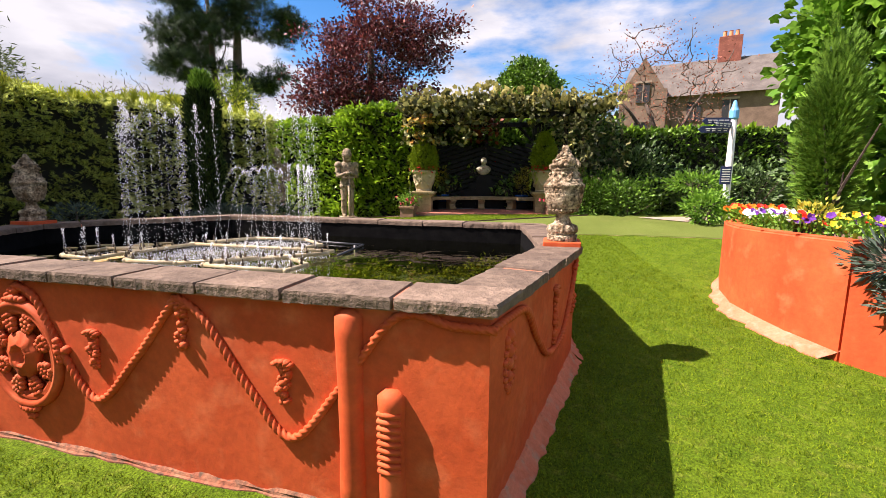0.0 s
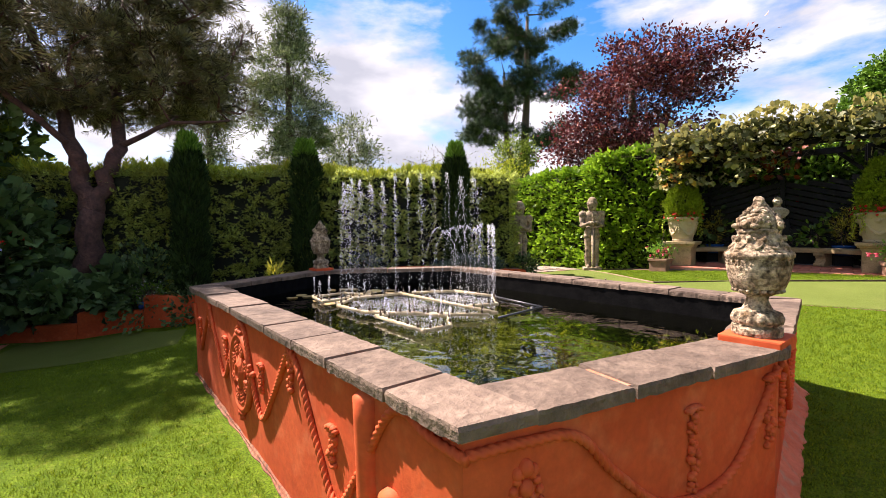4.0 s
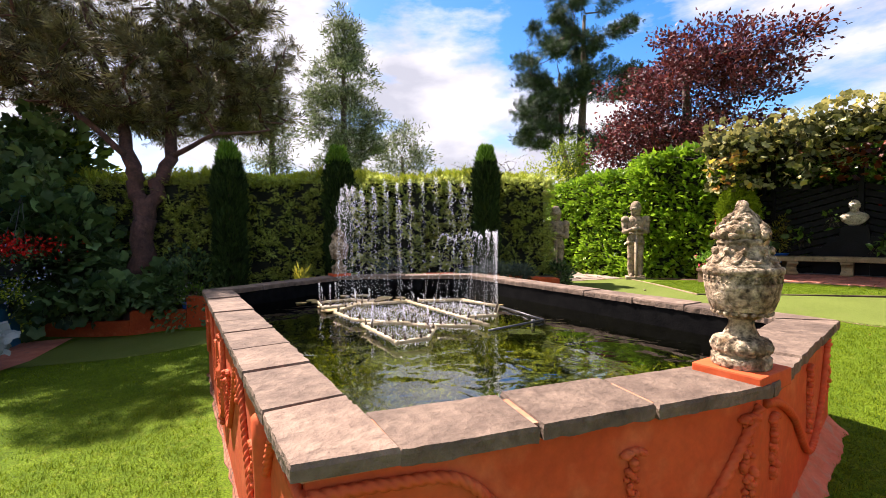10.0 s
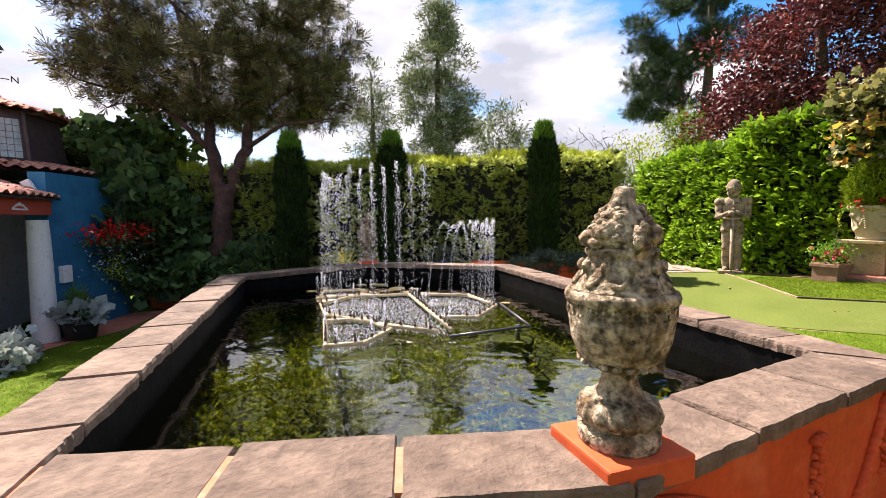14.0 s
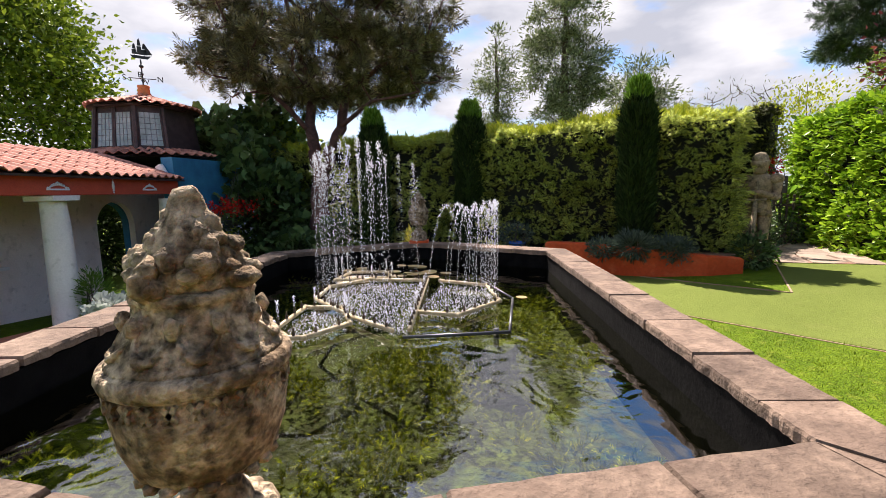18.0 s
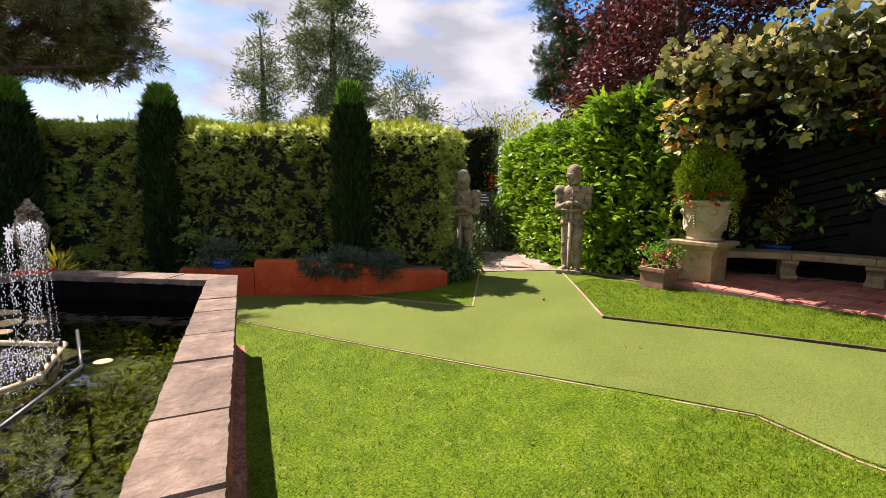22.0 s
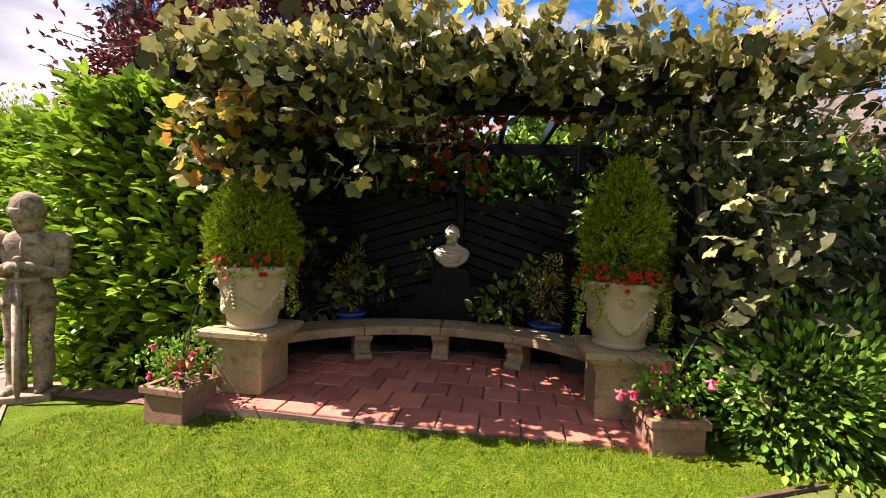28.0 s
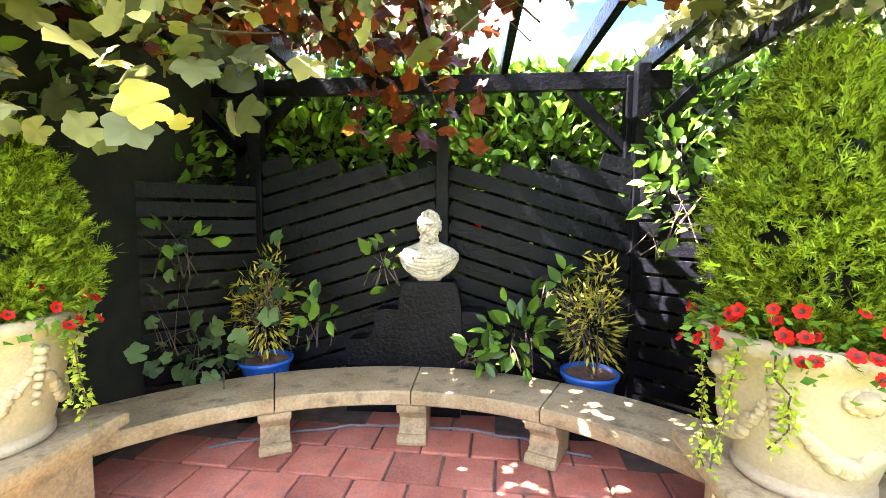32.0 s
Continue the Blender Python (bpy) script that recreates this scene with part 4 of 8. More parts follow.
def bench():
    t = thing("curved_bench", "curved stone bench of four slabs on scrolled legs", "bench")
    cuts = [38, 64.8, 89.6, 115.2, 142]
    for a0, a1 in zip(cuts, cuts[1:]):
        bm = bmesh.new()
        rows = []
        steps = 10
        for i in range(steps + 1):
            a = math.radians(a0 + 0.15 + (a1 - a0 - 0.3) * i / steps)
            c, s = math.cos(a), math.sin(a)
            prof = [(BR0 + 0.012, BTOP - 0.092), (BR0, BTOP - 0.08), (BR0, BTOP - 0.012), (BR0 + 0.012, BTOP), (BR1 - 0.012, BTOP), (BR1, BTOP - 0.012), (BR1, BTOP - 0.092)]
            rows.append([bm.verts.new((BX + r * c, BY + r * s, z)) for r, z in prof])
        for r0, r1 in zip(rows, rows[1:]):
            for k in range(7):
                bm.faces.new((r0[k], r1[k], r1[(k + 1) % 7], r0[(k + 1) % 7]))
        bm.faces.new(rows[0])
        bm.faces.new(rows[-1][::-1])
        part("seat_slab", bm, M_PED, t)
    for a in (64.8, 89.6, 115.2):
        m = pose(BX, BY, 0) @ pose(0, 0, 0, 0, 0, a)
        bm = bmesh.new()
        side = [(0.02, 0.0), (0.03, 0.06), (0.075, 0.10), (0.085, 0.15), (0.05, 0.20), (0.02, 0.23), (0.01, 0.285), (0.33, 0.285), (0.33, 0.0)]
        lo = [bm.verts.new(m @ Vector((BR0 + 0.02 + u, -0.085, FLOOR + w))) for u, w in side]
        hi = [bm.verts.new(m @ Vector((BR0 + 0.02 + u, 0.085, FLOOR + w))) for u, w in side]
        bm.faces.new(lo[::-1])
        bm.faces.new(hi)
        for k in range(len(side)):
            q = (k + 1) % len(side)
            bm.faces.new((lo[k], lo[q], hi[q], hi[k]))
        for w, u, r in ((0.245, 0.035, 0.04), (0.035, 0.03, 0.036)):
            c = m @ Vector((BR0 + 0.02 + u, 0, FLOOR + w))
            lathe([(r * 0.4, -0.096), (r, -0.09), (r, 0.09), (r * 0.4, 0.096)], 14, bm, Matrix.Translation(c) @ pose(0, 0, 0, 0, 0, a) @ pose(0, 0, 0, 90, 0, 0))
        part("scroll_leg", bm, M_PED, t)


bench()


def bust():
    """Bearded man in a draped cloak, cut off below the chest."""
    t = thing("bust", "pale stone bust of a bearded man in drapery", "bust")
    bm = bmesh.new()
    o = Vector((0.52, 12.94, 1.577))
    prof = [(0.085, 0.0), (0.10, 0.02), (0.145, 0.05), (0.195, 0.10), (0.222, 0.155), (0.218, 0.205), (0.180, 0.245), (0.112, 0.272), (0.074, 0.292), (0.066, 0.335)]
    lathe(prof, 56, bm, Matrix.Translation(o) @ Matrix.Diagonal((1, 0.58, 1, 1)), lambda a, z: 1 + 0.02 * math.sin(a * 9 + z * 40))

    def skin(a, z, k=1.0):
        r = float(np.interp(z, [p[1] for p in prof], [p[0] for p in prof])) * k
        return o + Vector((r * math.cos(a), 0.58 * r * math.sin(a), z))

    # cloak folds: loops sagging from the shoulders across the chest
    for k in range(9):
        z0, sag = 0.262 - 0.018 * k, 0.045 + 0.012 * k
        pts = [skin(math.radians(196 + 148 * i / 14), max(0.03, z0 - sag * math.sin(math.pi * (0.12 + 0.80 * i / 14)) ** 1.5), 1.02) for i in range(15)]
        tube(pts, [0.004 + 0.009 * math.sin(math.pi * i / 14) for i in range(15)], 7, bm)
    for k in range(4):
        tube([skin(math.radians(215 + 7 * k), 0.25, 1.03), skin(math.radians(222 + 9 * k), 0.17, 1.05), skin(math.radians(236 + 11 * k), 0.07, 1.06)], [0.010, 0.013, 0.006], 7, bm)
    # head: skull, brow, cheeks, nose, ears
    ball(bm, o + Vector((0, 0.004, 0.405)), 0.100, (0.80, 0.96, 1.12), 3)
    ball(bm, o + Vector((0, -0.045, 0.365)), 0.066, (0.92, 0.80, 1.15), 3)
    ball(bm, o + Vector((0, -0.086, 0.432)), 0.046, (1.15, 0.36, 0.30), 2)
    tube([o + Vector((0, -0.088, 0.428)), o + Vector((0, -0.106, 0.398)), o + Vector((0, -0.112, 0.384)), o + Vector((0, -0.090, 0.376))], [0.008, 0.012, 0.015, 0.007], 8, bm)
    for sx in (-1, 1):
        ball(bm, o + Vector((sx * 0.042, -0.076, 0.388)), 0.026, (1, 0.7, 0.9), 2)
        ball(bm, o + Vector((sx * 0.083, 0.002, 0.398)), 0.022, (0.5, 0.8, 1.4), 2)
    rng = random.Random(3)
    # curls of hair and beard
    for i in range(130):
        a, e = rng.uniform(0, 2 * math.pi), rng.uniform(0.15, 1.5)
        d = Vector((math.cos(a) * math.cos(e) * 0.083, math.sin(a) * math.cos(e) * 0.098, math.sin(e) * 0.112))
        if d.y > -0.055 or d.z > 0.085:
            ball(bm, o + Vector((0, 0.004, 0.408)) + d, rng.uniform(0.011, 0.018), sub=1)
    for i in range(70):
        a, h = rng.uniform(-2.9, -0.25), rng.uniform(0.292, 0.362)
        w = 0.064 - 0.25 * max(0, 0.33 - h)
        ball(bm, o + Vector((math.cos(a) * w, -0.038 + math.sin(a) * w * 0.86, h)), rng.uniform(0.009, 0.014), sub=1)
    bm.transform(Matrix.Translation(o) @ Matrix.Scale(0.95, 4) @ Matrix.Translation(-o))
    return part("bust_figure", bm, M_BUST, t, smooth=True)


M_BUST = mat("pale_bust_stone", (0.52, 0.46, 0.34), (0.66, 0.60, 0.47), 9, 0.85, 0.4, 60, vary=0.3, patch=0.22, c3=(0.20, 0.175, 0.13))
bust()


def black_plinth():
    t = thing("bust_plinth", "black painted stepped masonry plinth", "plinth")
    half = [(0.225, FLOOR), (0.225, 1.33), (0.218, 1.43), (0.200, 1.52), (0.180, 1.565), (0.165, 1.575)]
    wing = [(0.225, FLOOR), (0.225, 1.36), (0.385, 1.36), (0.400, 1.34), (0.408, 1.24), (0.430, 1.175), (0.475, 1.145), (0.600, 1.135), (0.615, 1.11), (0.615, FLOOR)]
    for name, outline, y, depth in (("shaft", half + [(-x, z) for x, z in half[::-1]], 12.97, 0.21), ("wing", wing, 12.99, 0.16), ("wing", [(-x, z) for x, z in wing], 12.99, 0.16)):
        bm = bmesh.new()
        a = [bm.verts.new((0.53 + x, y - depth / 2, z)) for x, z in outline]
        b = [bm.verts.new((0.53 + x, y + depth / 2, z)) for x, z in outline]
        bm.faces.new(a)
        bm.faces.new(b[::-1])
        for k in range(len(a)):
            q = (k + 1) % len(a)
            bm.faces.new((a[k], b[k], b[q], a[q]))
        bmesh.ops.recalc_face_normals(bm, faces=bm.faces[:])
        part(name, bm, M_BLACK, t)


black_plinth()


def fence():
    """Two black chevron panels meeting behind the bust, level slats beyond."""
    t = thing("slatted_fence", "black stained fence of sloping timber slats", "fence")
    cx, cy = 0.60, 13.16
    part("post", boxed((0.09, 0.09, 1.9), pose(cx, cy - 0.05, FLOOR + 0.95 + 0.25), 0.006), M_BLACK, t)
    for sx in (-1, 1):
        for k in range(16):
            z = FLOOR + 0.15 + 0.135 * k
            x1, drop = sx * 1.36, 0.40
            za, zb = z, z - drop
            top = 2.42
            ln = math.hypot(1.36, drop)
            if za > top:
                u = (za - top) / drop * 1.36 * 0.55 + 0.25
                if u > 1.1:
                    continue
            a = Vector((cx + sx * 0.05, cy, za))
            b = Vector((cx + x1, cy - 0.10, zb))
            if za > top - 0.02:
                a = a.lerp(b, min(0.9, (za - top + 0.06) / 0.5))
            d = b - a
            m = Matrix.Translation((a + b) / 2) @ pose(0, 0, 0, 0, 0, math.degrees(math.atan2(d.y, d.x))) @ pose(0, 0, 0, 0, -math.degrees(math.atan2(d.z, math.hypot(d.x, d.y))), 0)
            part("slat", boxed((d.length, 0.022, 0.108), m, 0.003), M_BLACK, t)
    for sx in (-1, 1):
        xe = cx + sx * 1.40
        part("post", boxed((0.09, 0.09, 2.5), pose(xe, cy - 0.09, FLOOR + 1.25), 0.006), M_BLACK, t)
        for k in range(13):
            z = FLOOR + 0.10 + 0.125 * k
            a, b = Vector((xe, cy - 0.12, z)), Vector((xe + sx * 1.0, 12.05, z))
            d = b - a
            part("slat", boxed((d.length, 0.022, 0.10), Matrix.Translation((a + b) / 2) @ pose(0, 0, 0, 0, 0, math.degrees(math.atan2(d.y, d.x))), 0.003), M_BLACK, t)


fence()


def pergola():
    t = thing("pergola", "black timber pergola over the bench", "pergola")
    top = 3.06
    for x, y in ((-1.0, 13.25), (1.98, 13.21), (-1.55, 11.75), (2.55, 11.6)):
        part("post", boxed((0.10, 0.10, top - FLOOR), pose(x, y, (top + FLOOR) / 2), 0.008), M_BLACK, t)
    part("beam", boxed((3.5, 0.06, 0.13), pose(0.5, 13.23, top - 0.03, 0, 0, -1), 0.006), M_BLACK, t)
    part("beam", boxed((4.6, 0.07, 0.15), pose(0.5, 11.45, top - 0.02, 0, 0, -2), 0.006), M_BLACK, t)
    for k in range(9):
        x = -1.55 + 0.52 * k
        part("rafter", boxed((0.055, 2.5, 0.12), pose(x, 12.25, top + 0.10), 0.006), M_BLACK, t)
    for x, s in ((-1.0, 1), (1.98, -1), (1.98, 1), (-1.0, -1)):
        m = pose(x + s * 0.22, 13.23, top - 0.32) @ pose(0, 0, 0, 0, s * 45, 0)
        part("brace", boxed((0.07, 0.06, 0.66), m, 0.005), M_BLACK, t)


pergola()


def vines():
    """Grape vine over the pergola: roof, hanging front curtain, right-hand column."""
    rng = np.random.default_rng(61)
    v = thing("grape_vine", "grape vine sprawling over the pergola, leaves turning yellow", "vine")
    bm = bmesh.new()
    for k in range(26):
        x0 = rng.uniform(-1.7, 3.2)
        p = Vector((x0, 11.3 + rng.uniform(-0.3, 0.8), 3.2))
        pts = [p]
        for i in range(6):
            p = p + Vector((rng.normal(0, 0.22), rng.normal(-0.07, 0.12), rng.normal(-0.03, 0.13)))
            pts.append(p)
        tube(pts, [0.006 - 0.0006 * i for i in range(7)], 5, bm)
    for x0, y0 in ((2.62, 11.45), (2.95, 11.2), (-1.62, 11.85)):
        tube([(x0, y0, FLOOR), (x0 + 0.05, y0 - 0.05, 1.4), (x0 - 0.04, y0, 2.3), (x0 - 0.2, y0, 3.1)], [0.035, 0.03, 0.025, 0.015], 7, bm)
    part("stem", bm, M_BARK, v)
    P, N = [], []

    def add(n, lo, hi, nr, wave=0.0):
        p = rng.uniform(lo, hi, (n, 3))
        P.append(p)
        N.append(np.tile(nr, (n, 1)).astype(float))

    add(760, (-2.0, 10.95, 2.78), (0.5, 11.35, 3.42), (-0.2, -0.7, 0.5))
    add(330, (0.5, 10.95, 2.98), (1.9, 11.6, 3.42), (-0.2, -0.7, 0.5))
    add(480, (1.9, 10.95, 2.75), (3.6, 11.4, 3.42), (-0.2, -0.7, 0.5))
    add(330, (-1.9, 11.5, 3.15), (0.3, 12.5, 3.45), (0, -0.2, 1))
    add(330, (0.3, 11.2, 3.15), (2.0, 12.25, 3.45), (0, -0.2, 1))
    add(240, (2.0, 11.5, 3.15), (3.6, 12.5, 3.45), (0, -0.2, 1))
    add(300, (-1.7, 10.85, 2.3), (0.1, 11.45, 2.85), (-0.2, -0.8, 0.1))
    add(45, (0.1, 11.0, 2.6), (0.9, 11.5, 2.95), (-0.2, -0.8, 0.1))
    add(520, (2.3, 10.75, 1.35), (3.9, 11.25, 2.95), (-0.2, -0.8, 0.3))
    add(150, (2.35, 10.75, 0.95), (3.4, 11.3, 1.6), (-0.2, -0.8, 0.3))
    add(110, (0.2, 10.55, 2.95), (3.4, 10.95, 3.35), (0, -0.6, 0.2))
    add(260, (0.2, 10.95, 3.12), (1.4, 11.45, 3.42), (0, -0.2, 1))
    add(260, (-2.0, 10.9, 2.8), (0.2, 11.5, 3.4), (-0.2, -0.7, 0.5))
    add(200, (2.3, 10.75, 1.6), (3.9, 11.4, 2.95), (-0.2, -0.8, 0.3))
    add(300, (-0.3, 10.9, 3.08), (1.7, 11.4, 3.40), (-0.2, -0.5, 0.8))
    add(230, (2.2, 11.3, 1.15), (2.8, 11.75, 3.0), (-0.3, -0.8, 0.3))
    add(130, (1.6, 11.1, 2.72), (2.7, 11.6, 3.05), (-0.2, -0.8, 0.2))
    add(300, (-1.6, 10.60, 3.00), (0.7, 11.0, 3.36), (-0.2, -0.5, 0.7))
    roof = rng.uniform((-1.7, 11.0, 3.12), (3.6, 13.3, 3.36), (2750, 3))
    roof = roof[~((roof[:, 0] > 0.75) & (roof[:, 0] < 2.0) & (roof[:, 1] > 12.2))]
    tagged(leaves("leaf_roof", roof, np.tile([0, -0.2, 1.0], (len(roof), 1)), 0.14, BROAD, L_VINE, v, "dense leaves lying over the rafters", seed=66, spread=0.6, level=1.5), kind="stuff")
    # Amber colour stands in for sunlight on the left-hand leaves.
    amber = rng.uniform((-1.5, 10.75, 2.25), (-0.6, 11.05, 3.05), (40, 3))
    tagged(leaves("amber_leaf", amber, np.tile([-0.2, -0.8, 0.1], (len(amber), 1)), 0.13, VINE, L_AMBER, v, "leaves whose yellow and orange stand in for sunlight", seed=67, spread=0.5, hang=0.5, smin=0.6), kind="stuff")
    P, N = np.concatenate(P), np.concatenate(N)
    # thin the curtain into trails, more so on the side away from the hedge
    keep = np.sin(P[:, 0] * 5.1 + 0.6 * np.sin(P[:, 2] * 3)) + rng.uniform(-1.2, 1.4, len(P)) > -0.6
    keep &= P[:, 0] > -1.52 + rng.uniform(-0.12, 0.12, len(P))
    keep &= (P[:, 0] < 1.9) | (rng.uniform(0, 1, len(P)) < 0.66)
    tagged(leaves("leaf_curtain", P[keep], N[keep], 0.125, VINE, L_VINE, v, seed=62, spread=0.5, hang=0.45, smin=0.5, level=0.4), kind="stuff")
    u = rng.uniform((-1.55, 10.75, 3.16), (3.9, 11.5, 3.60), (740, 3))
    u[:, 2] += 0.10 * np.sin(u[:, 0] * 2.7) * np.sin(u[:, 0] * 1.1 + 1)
    tagged(leaves("top_growth", u, np.tile([-0.3, -0.5, 0.6], (len(u), 1)), 0.12, VINE, L_VINETIP, v, "young leaves along the top, sunlight put in their yellow-green", seed=64, spread=0.5, smin=0.45), kind="stuff")
    r = np.concatenate([rng.uniform((-1.2, 11.8, 3.02), (1.9, 12.75, 3.28), (330, 3)), rng.uniform((0.1, 12.3, 2.45), (0.9, 12.7, 3.0), (46, 3))])
    r = r[~((r[:, 0] > 0.95) & (r[:, 1] > 12.1))]
    tagged(leaves("autumn_foliage", r, np.tile([0, -0.3, 0.2], (len(r), 1)), 0.13, VINE, L_VINERED, v, "red and amber leaves under the roof", seed=63, spread=0.8, hang=0.5), kind="stuff")


vines()


def paving():
    t = tagged(new("arbour_floor"), "red square pavers laid in staggered rows", "paving", kind="structure")
    part("sand_bed", prism([(-1.55, 11.02), (0.0, 10.86), (2.25, 10.78), (2.6, 13.3), (-1.7, 13.3)], 0.35, FLOOR - 0.018), M_JOINT, t)
    rng = random.Random(9)
    bm = boxed((0.290, 0.290, 0.05), None, 0.010)
    me = bpy.data.meshes.new("paver")
    bm.to_mesh(me)
    bm.free()
    me.materials.append(M_PAVER)
    m0 = pose(0.44, 11.0, FLOOR - 0.026, 0, 0, -3.5)
    for r in range(8):
        for c in range(-7, 9):
            x, y = c * 0.305 + (0.15 if r % 2 else 0), r * 0.305 + 0.02
            p = m0 @ Vector((x, y, 0))
            if not -1.45 < p.x < 2.3 or (p - Vector((BX, BY, p.z))).length > 2.28 and p.y > 11.9:
                continue
            ob = new("paver", me)
            ob.parent = t
            ob.matrix_world = m0 @ pose(x, y, rng.uniform(-0.003, 0.003), rng.uniform(-0.6, 0.6), rng.uniform(-0.6, 0.6), rng.uniform(-0.9, 0.9))


paving()


# ---- statues ----
def knight(x, y, rz, seed):
    """Armoured figure, feet together, both hands on the hilt of an upright sword."""
    bm = bmesh.new()
    z = gz(x, y)
    m = pose(x, y, z, 0, 0, rz)

    def T(pts, r, seg=14, wave=None):
        tube([m @ Vector(p) for p in pts], r, seg, bm, wave)

    box(bm, (0.42, 0.36, 0.07), m @ pose(0, -0.02, 0.035), 0.012)
    for s in (-1, 1):
        # greave, knee cop, thigh, shoe
        T([(s * 0.088, 0.02, 0.06), (s * 0.088, 0.015, 0.13), (s * 0.094, 0.022, 0.28), (s * 0.092, 0.012, 0.40), (s * 0.090, -0.002, 0.47), (s * 0.090, -0.012, 0.51), (s * 0.090, 0.0, 0.55), (s * 0.092, 0.005, 0.72), (s * 0.085, 0.0, 0.86)], [0.066, 0.064, 0.080, 0.074, 0.074, 0.080, 0.076, 0.090, 0.092])
        lathe([(0.068, -0.045), (0.078, -0.03), (0.082, 0.0), (0.078, 0.03), (0.060, 0.045)], 16, bm, m @ pose(s * 0.090, -0.006, 0.505))
        T([(s * 0.09, 0.05, 0.085), (s * 0.10, -0.07, 0.09), (s * 0.112, -0.155, 0.078)], [0.046, 0.048, 0.024])
        # tasset plate over the thigh
        lathe([(0.098, 0.80), (0.112, 0.80), (0.104, 0.885), (0.090, 0.885)], 18, bm, m @ pose(s * 0.088, 0.0, 0.0) @ Matrix.Diagonal((1, 0.98, 1, 1)))
        # arm bent to the hilt, pauldron, elbow cop, gauntlet
        T([(s * 0.19, 0.01, 1.40), (s * 0.228, 0.0, 1.33), (s * 0.236, -0.01, 1.20), (s * 0.218, -0.055, 1.10), (s * 0.15, -0.14, 1.12), (s * 0.06, -0.192, 1.17), (s * 0.015, -0.205, 1.175)], [0.070, 0.078, 0.060, 0.060, 0.050, 0.042, 0.036])
        ball(bm, m @ Vector((s * 0.216, 0.0, 1.375)), 0.106, (0.94, 1.0, 0.86), 3)
        lathe([(0.060, -0.03), (0.075, -0.012), (0.075, 0.012), (0.060, 0.03)], 14, bm, m @ pose(s * 0.225, -0.035, 1.105, 40, 0, 0))
        T([(s * 0.058, -0.196, 1.160), (s * 0.02, -0.222, 1.165), (-s * 0.012, -0.228, 1.155)], [0.045, 0.042, 0.028], 10)
    # cuirass, fauld and gorget
    lathe([(0.150, 0.83), (0.178, 0.85), (0.182, 0.93), (0.158, 1.01), (0.150, 1.05), (0.168, 1.14), (0.192, 1.26), (0.196, 1.36), (0.150, 1.43), (0.095, 1.465), (0.082, 1.50)], 28, bm, m @ Matrix.Diagonal((1, 0.74, 1, 1)))
    for k in (0, 2):
        lathe([(0.172 + 0.004 * k, 0.845 + 0.036 * k), (0.186 - 0.005 * k, 0.852 + 0.036 * k), (0.182 - 0.006 * k, 0.874 + 0.036 * k), (0.160, 0.880 + 0.036 * k)], 24, bm, m @ Matrix.Diagonal((1, 0.76, 1, 1)))
    T([(0, -0.148, 1.38), (0, -0.150, 1.28), (0, -0.130, 1.14), (0, -0.112, 1.05)], [0.008, 0.012, 0.010, 0.006], 8)
    # closed helmet, bowed a little
    hm = m @ pose(0, -0.012, 1.47, 9, 0, 0)
    lathe([(0.082, 0.0), (0.098, 0.03), (0.108, 0.09), (0.116, 0.15), (0.116, 0.20), (0.100, 0.26), (0.062, 0.305), (0.012, 0.322)], 28, bm, hm @ Matrix.Diagonal((1.0, 1.14, 1.04, 1)))
    lathe([(0.113, 0.115), (0.124, 0.13), (0.126, 0.185), (0.117, 0.20)], 28, bm, hm @ Matrix.Diagonal((1.01, 1.16, 1.04, 1)))
    T2 = [hm @ Vector((0, -0.136 * math.cos(q), 0.16 + 0.165 * math.sin(q))) for q in (-0.35, 0.0, 0.4, 0.8, 1.2, 1.6, 2.0, 2.5)]
    tube(T2, 0.011, 8, bm)
    for k in (-5, -4, -3, -2, 2, 3, 4, 5):
        q = k * 0.17
        box(bm, (0.010, 0.016, 0.058), hm @ pose(0.117 * math.sin(q), -0.139 * math.cos(q), 0.162, 0, 0, math.degrees(q)), 0.002)
    # sword: wide blade with a middle ridge, guard, grip, pommel
    bl = [bm.verts.new(m @ Vector(p)) for zz, w in ((1.04, 0.040), (0.16, 0.034), (0.075, 0.014)) for p in ((-w, -0.215, zz), (0, -0.238, zz), (w, -0.215, zz), (0, -0.196, zz))]
    for r0 in (0, 4):
        for k in range(4):
            bm.faces.new((bl[r0 + k], bl[r0 + (k + 1) % 4], bl[r0 + 4 + (k + 1) % 4], bl[r0 + 4 + k]))
    bm.faces.new(bl[:4])
    bm.faces.new(bl[8:][::-1])
    T([(-0.155, -0.215, 1.065), (-0.06, -0.218, 1.052), (0.06, -0.218, 1.052), (0.155, -0.215, 1.065)], [0.020, 0.021, 0.021, 0.020], 10)
    T([(0, -0.216, 1.05), (0, -0.214, 1.22)], 0.020, 10)
    ball(bm, m @ Vector((0, -0.214, 1.235)), 0.030, (1, 1, 0.9), 2)
    me_ob = part("knight_statue", bm, M_KNIGHT, None, smooth=True)
    tagged(me_ob, "weathered stone knight statue resting on a sword", "statue", "knight statues by the path")


knight(-3.05, 11.27, 28, 1)
knight(-4.34, 9.98, 32, 2)


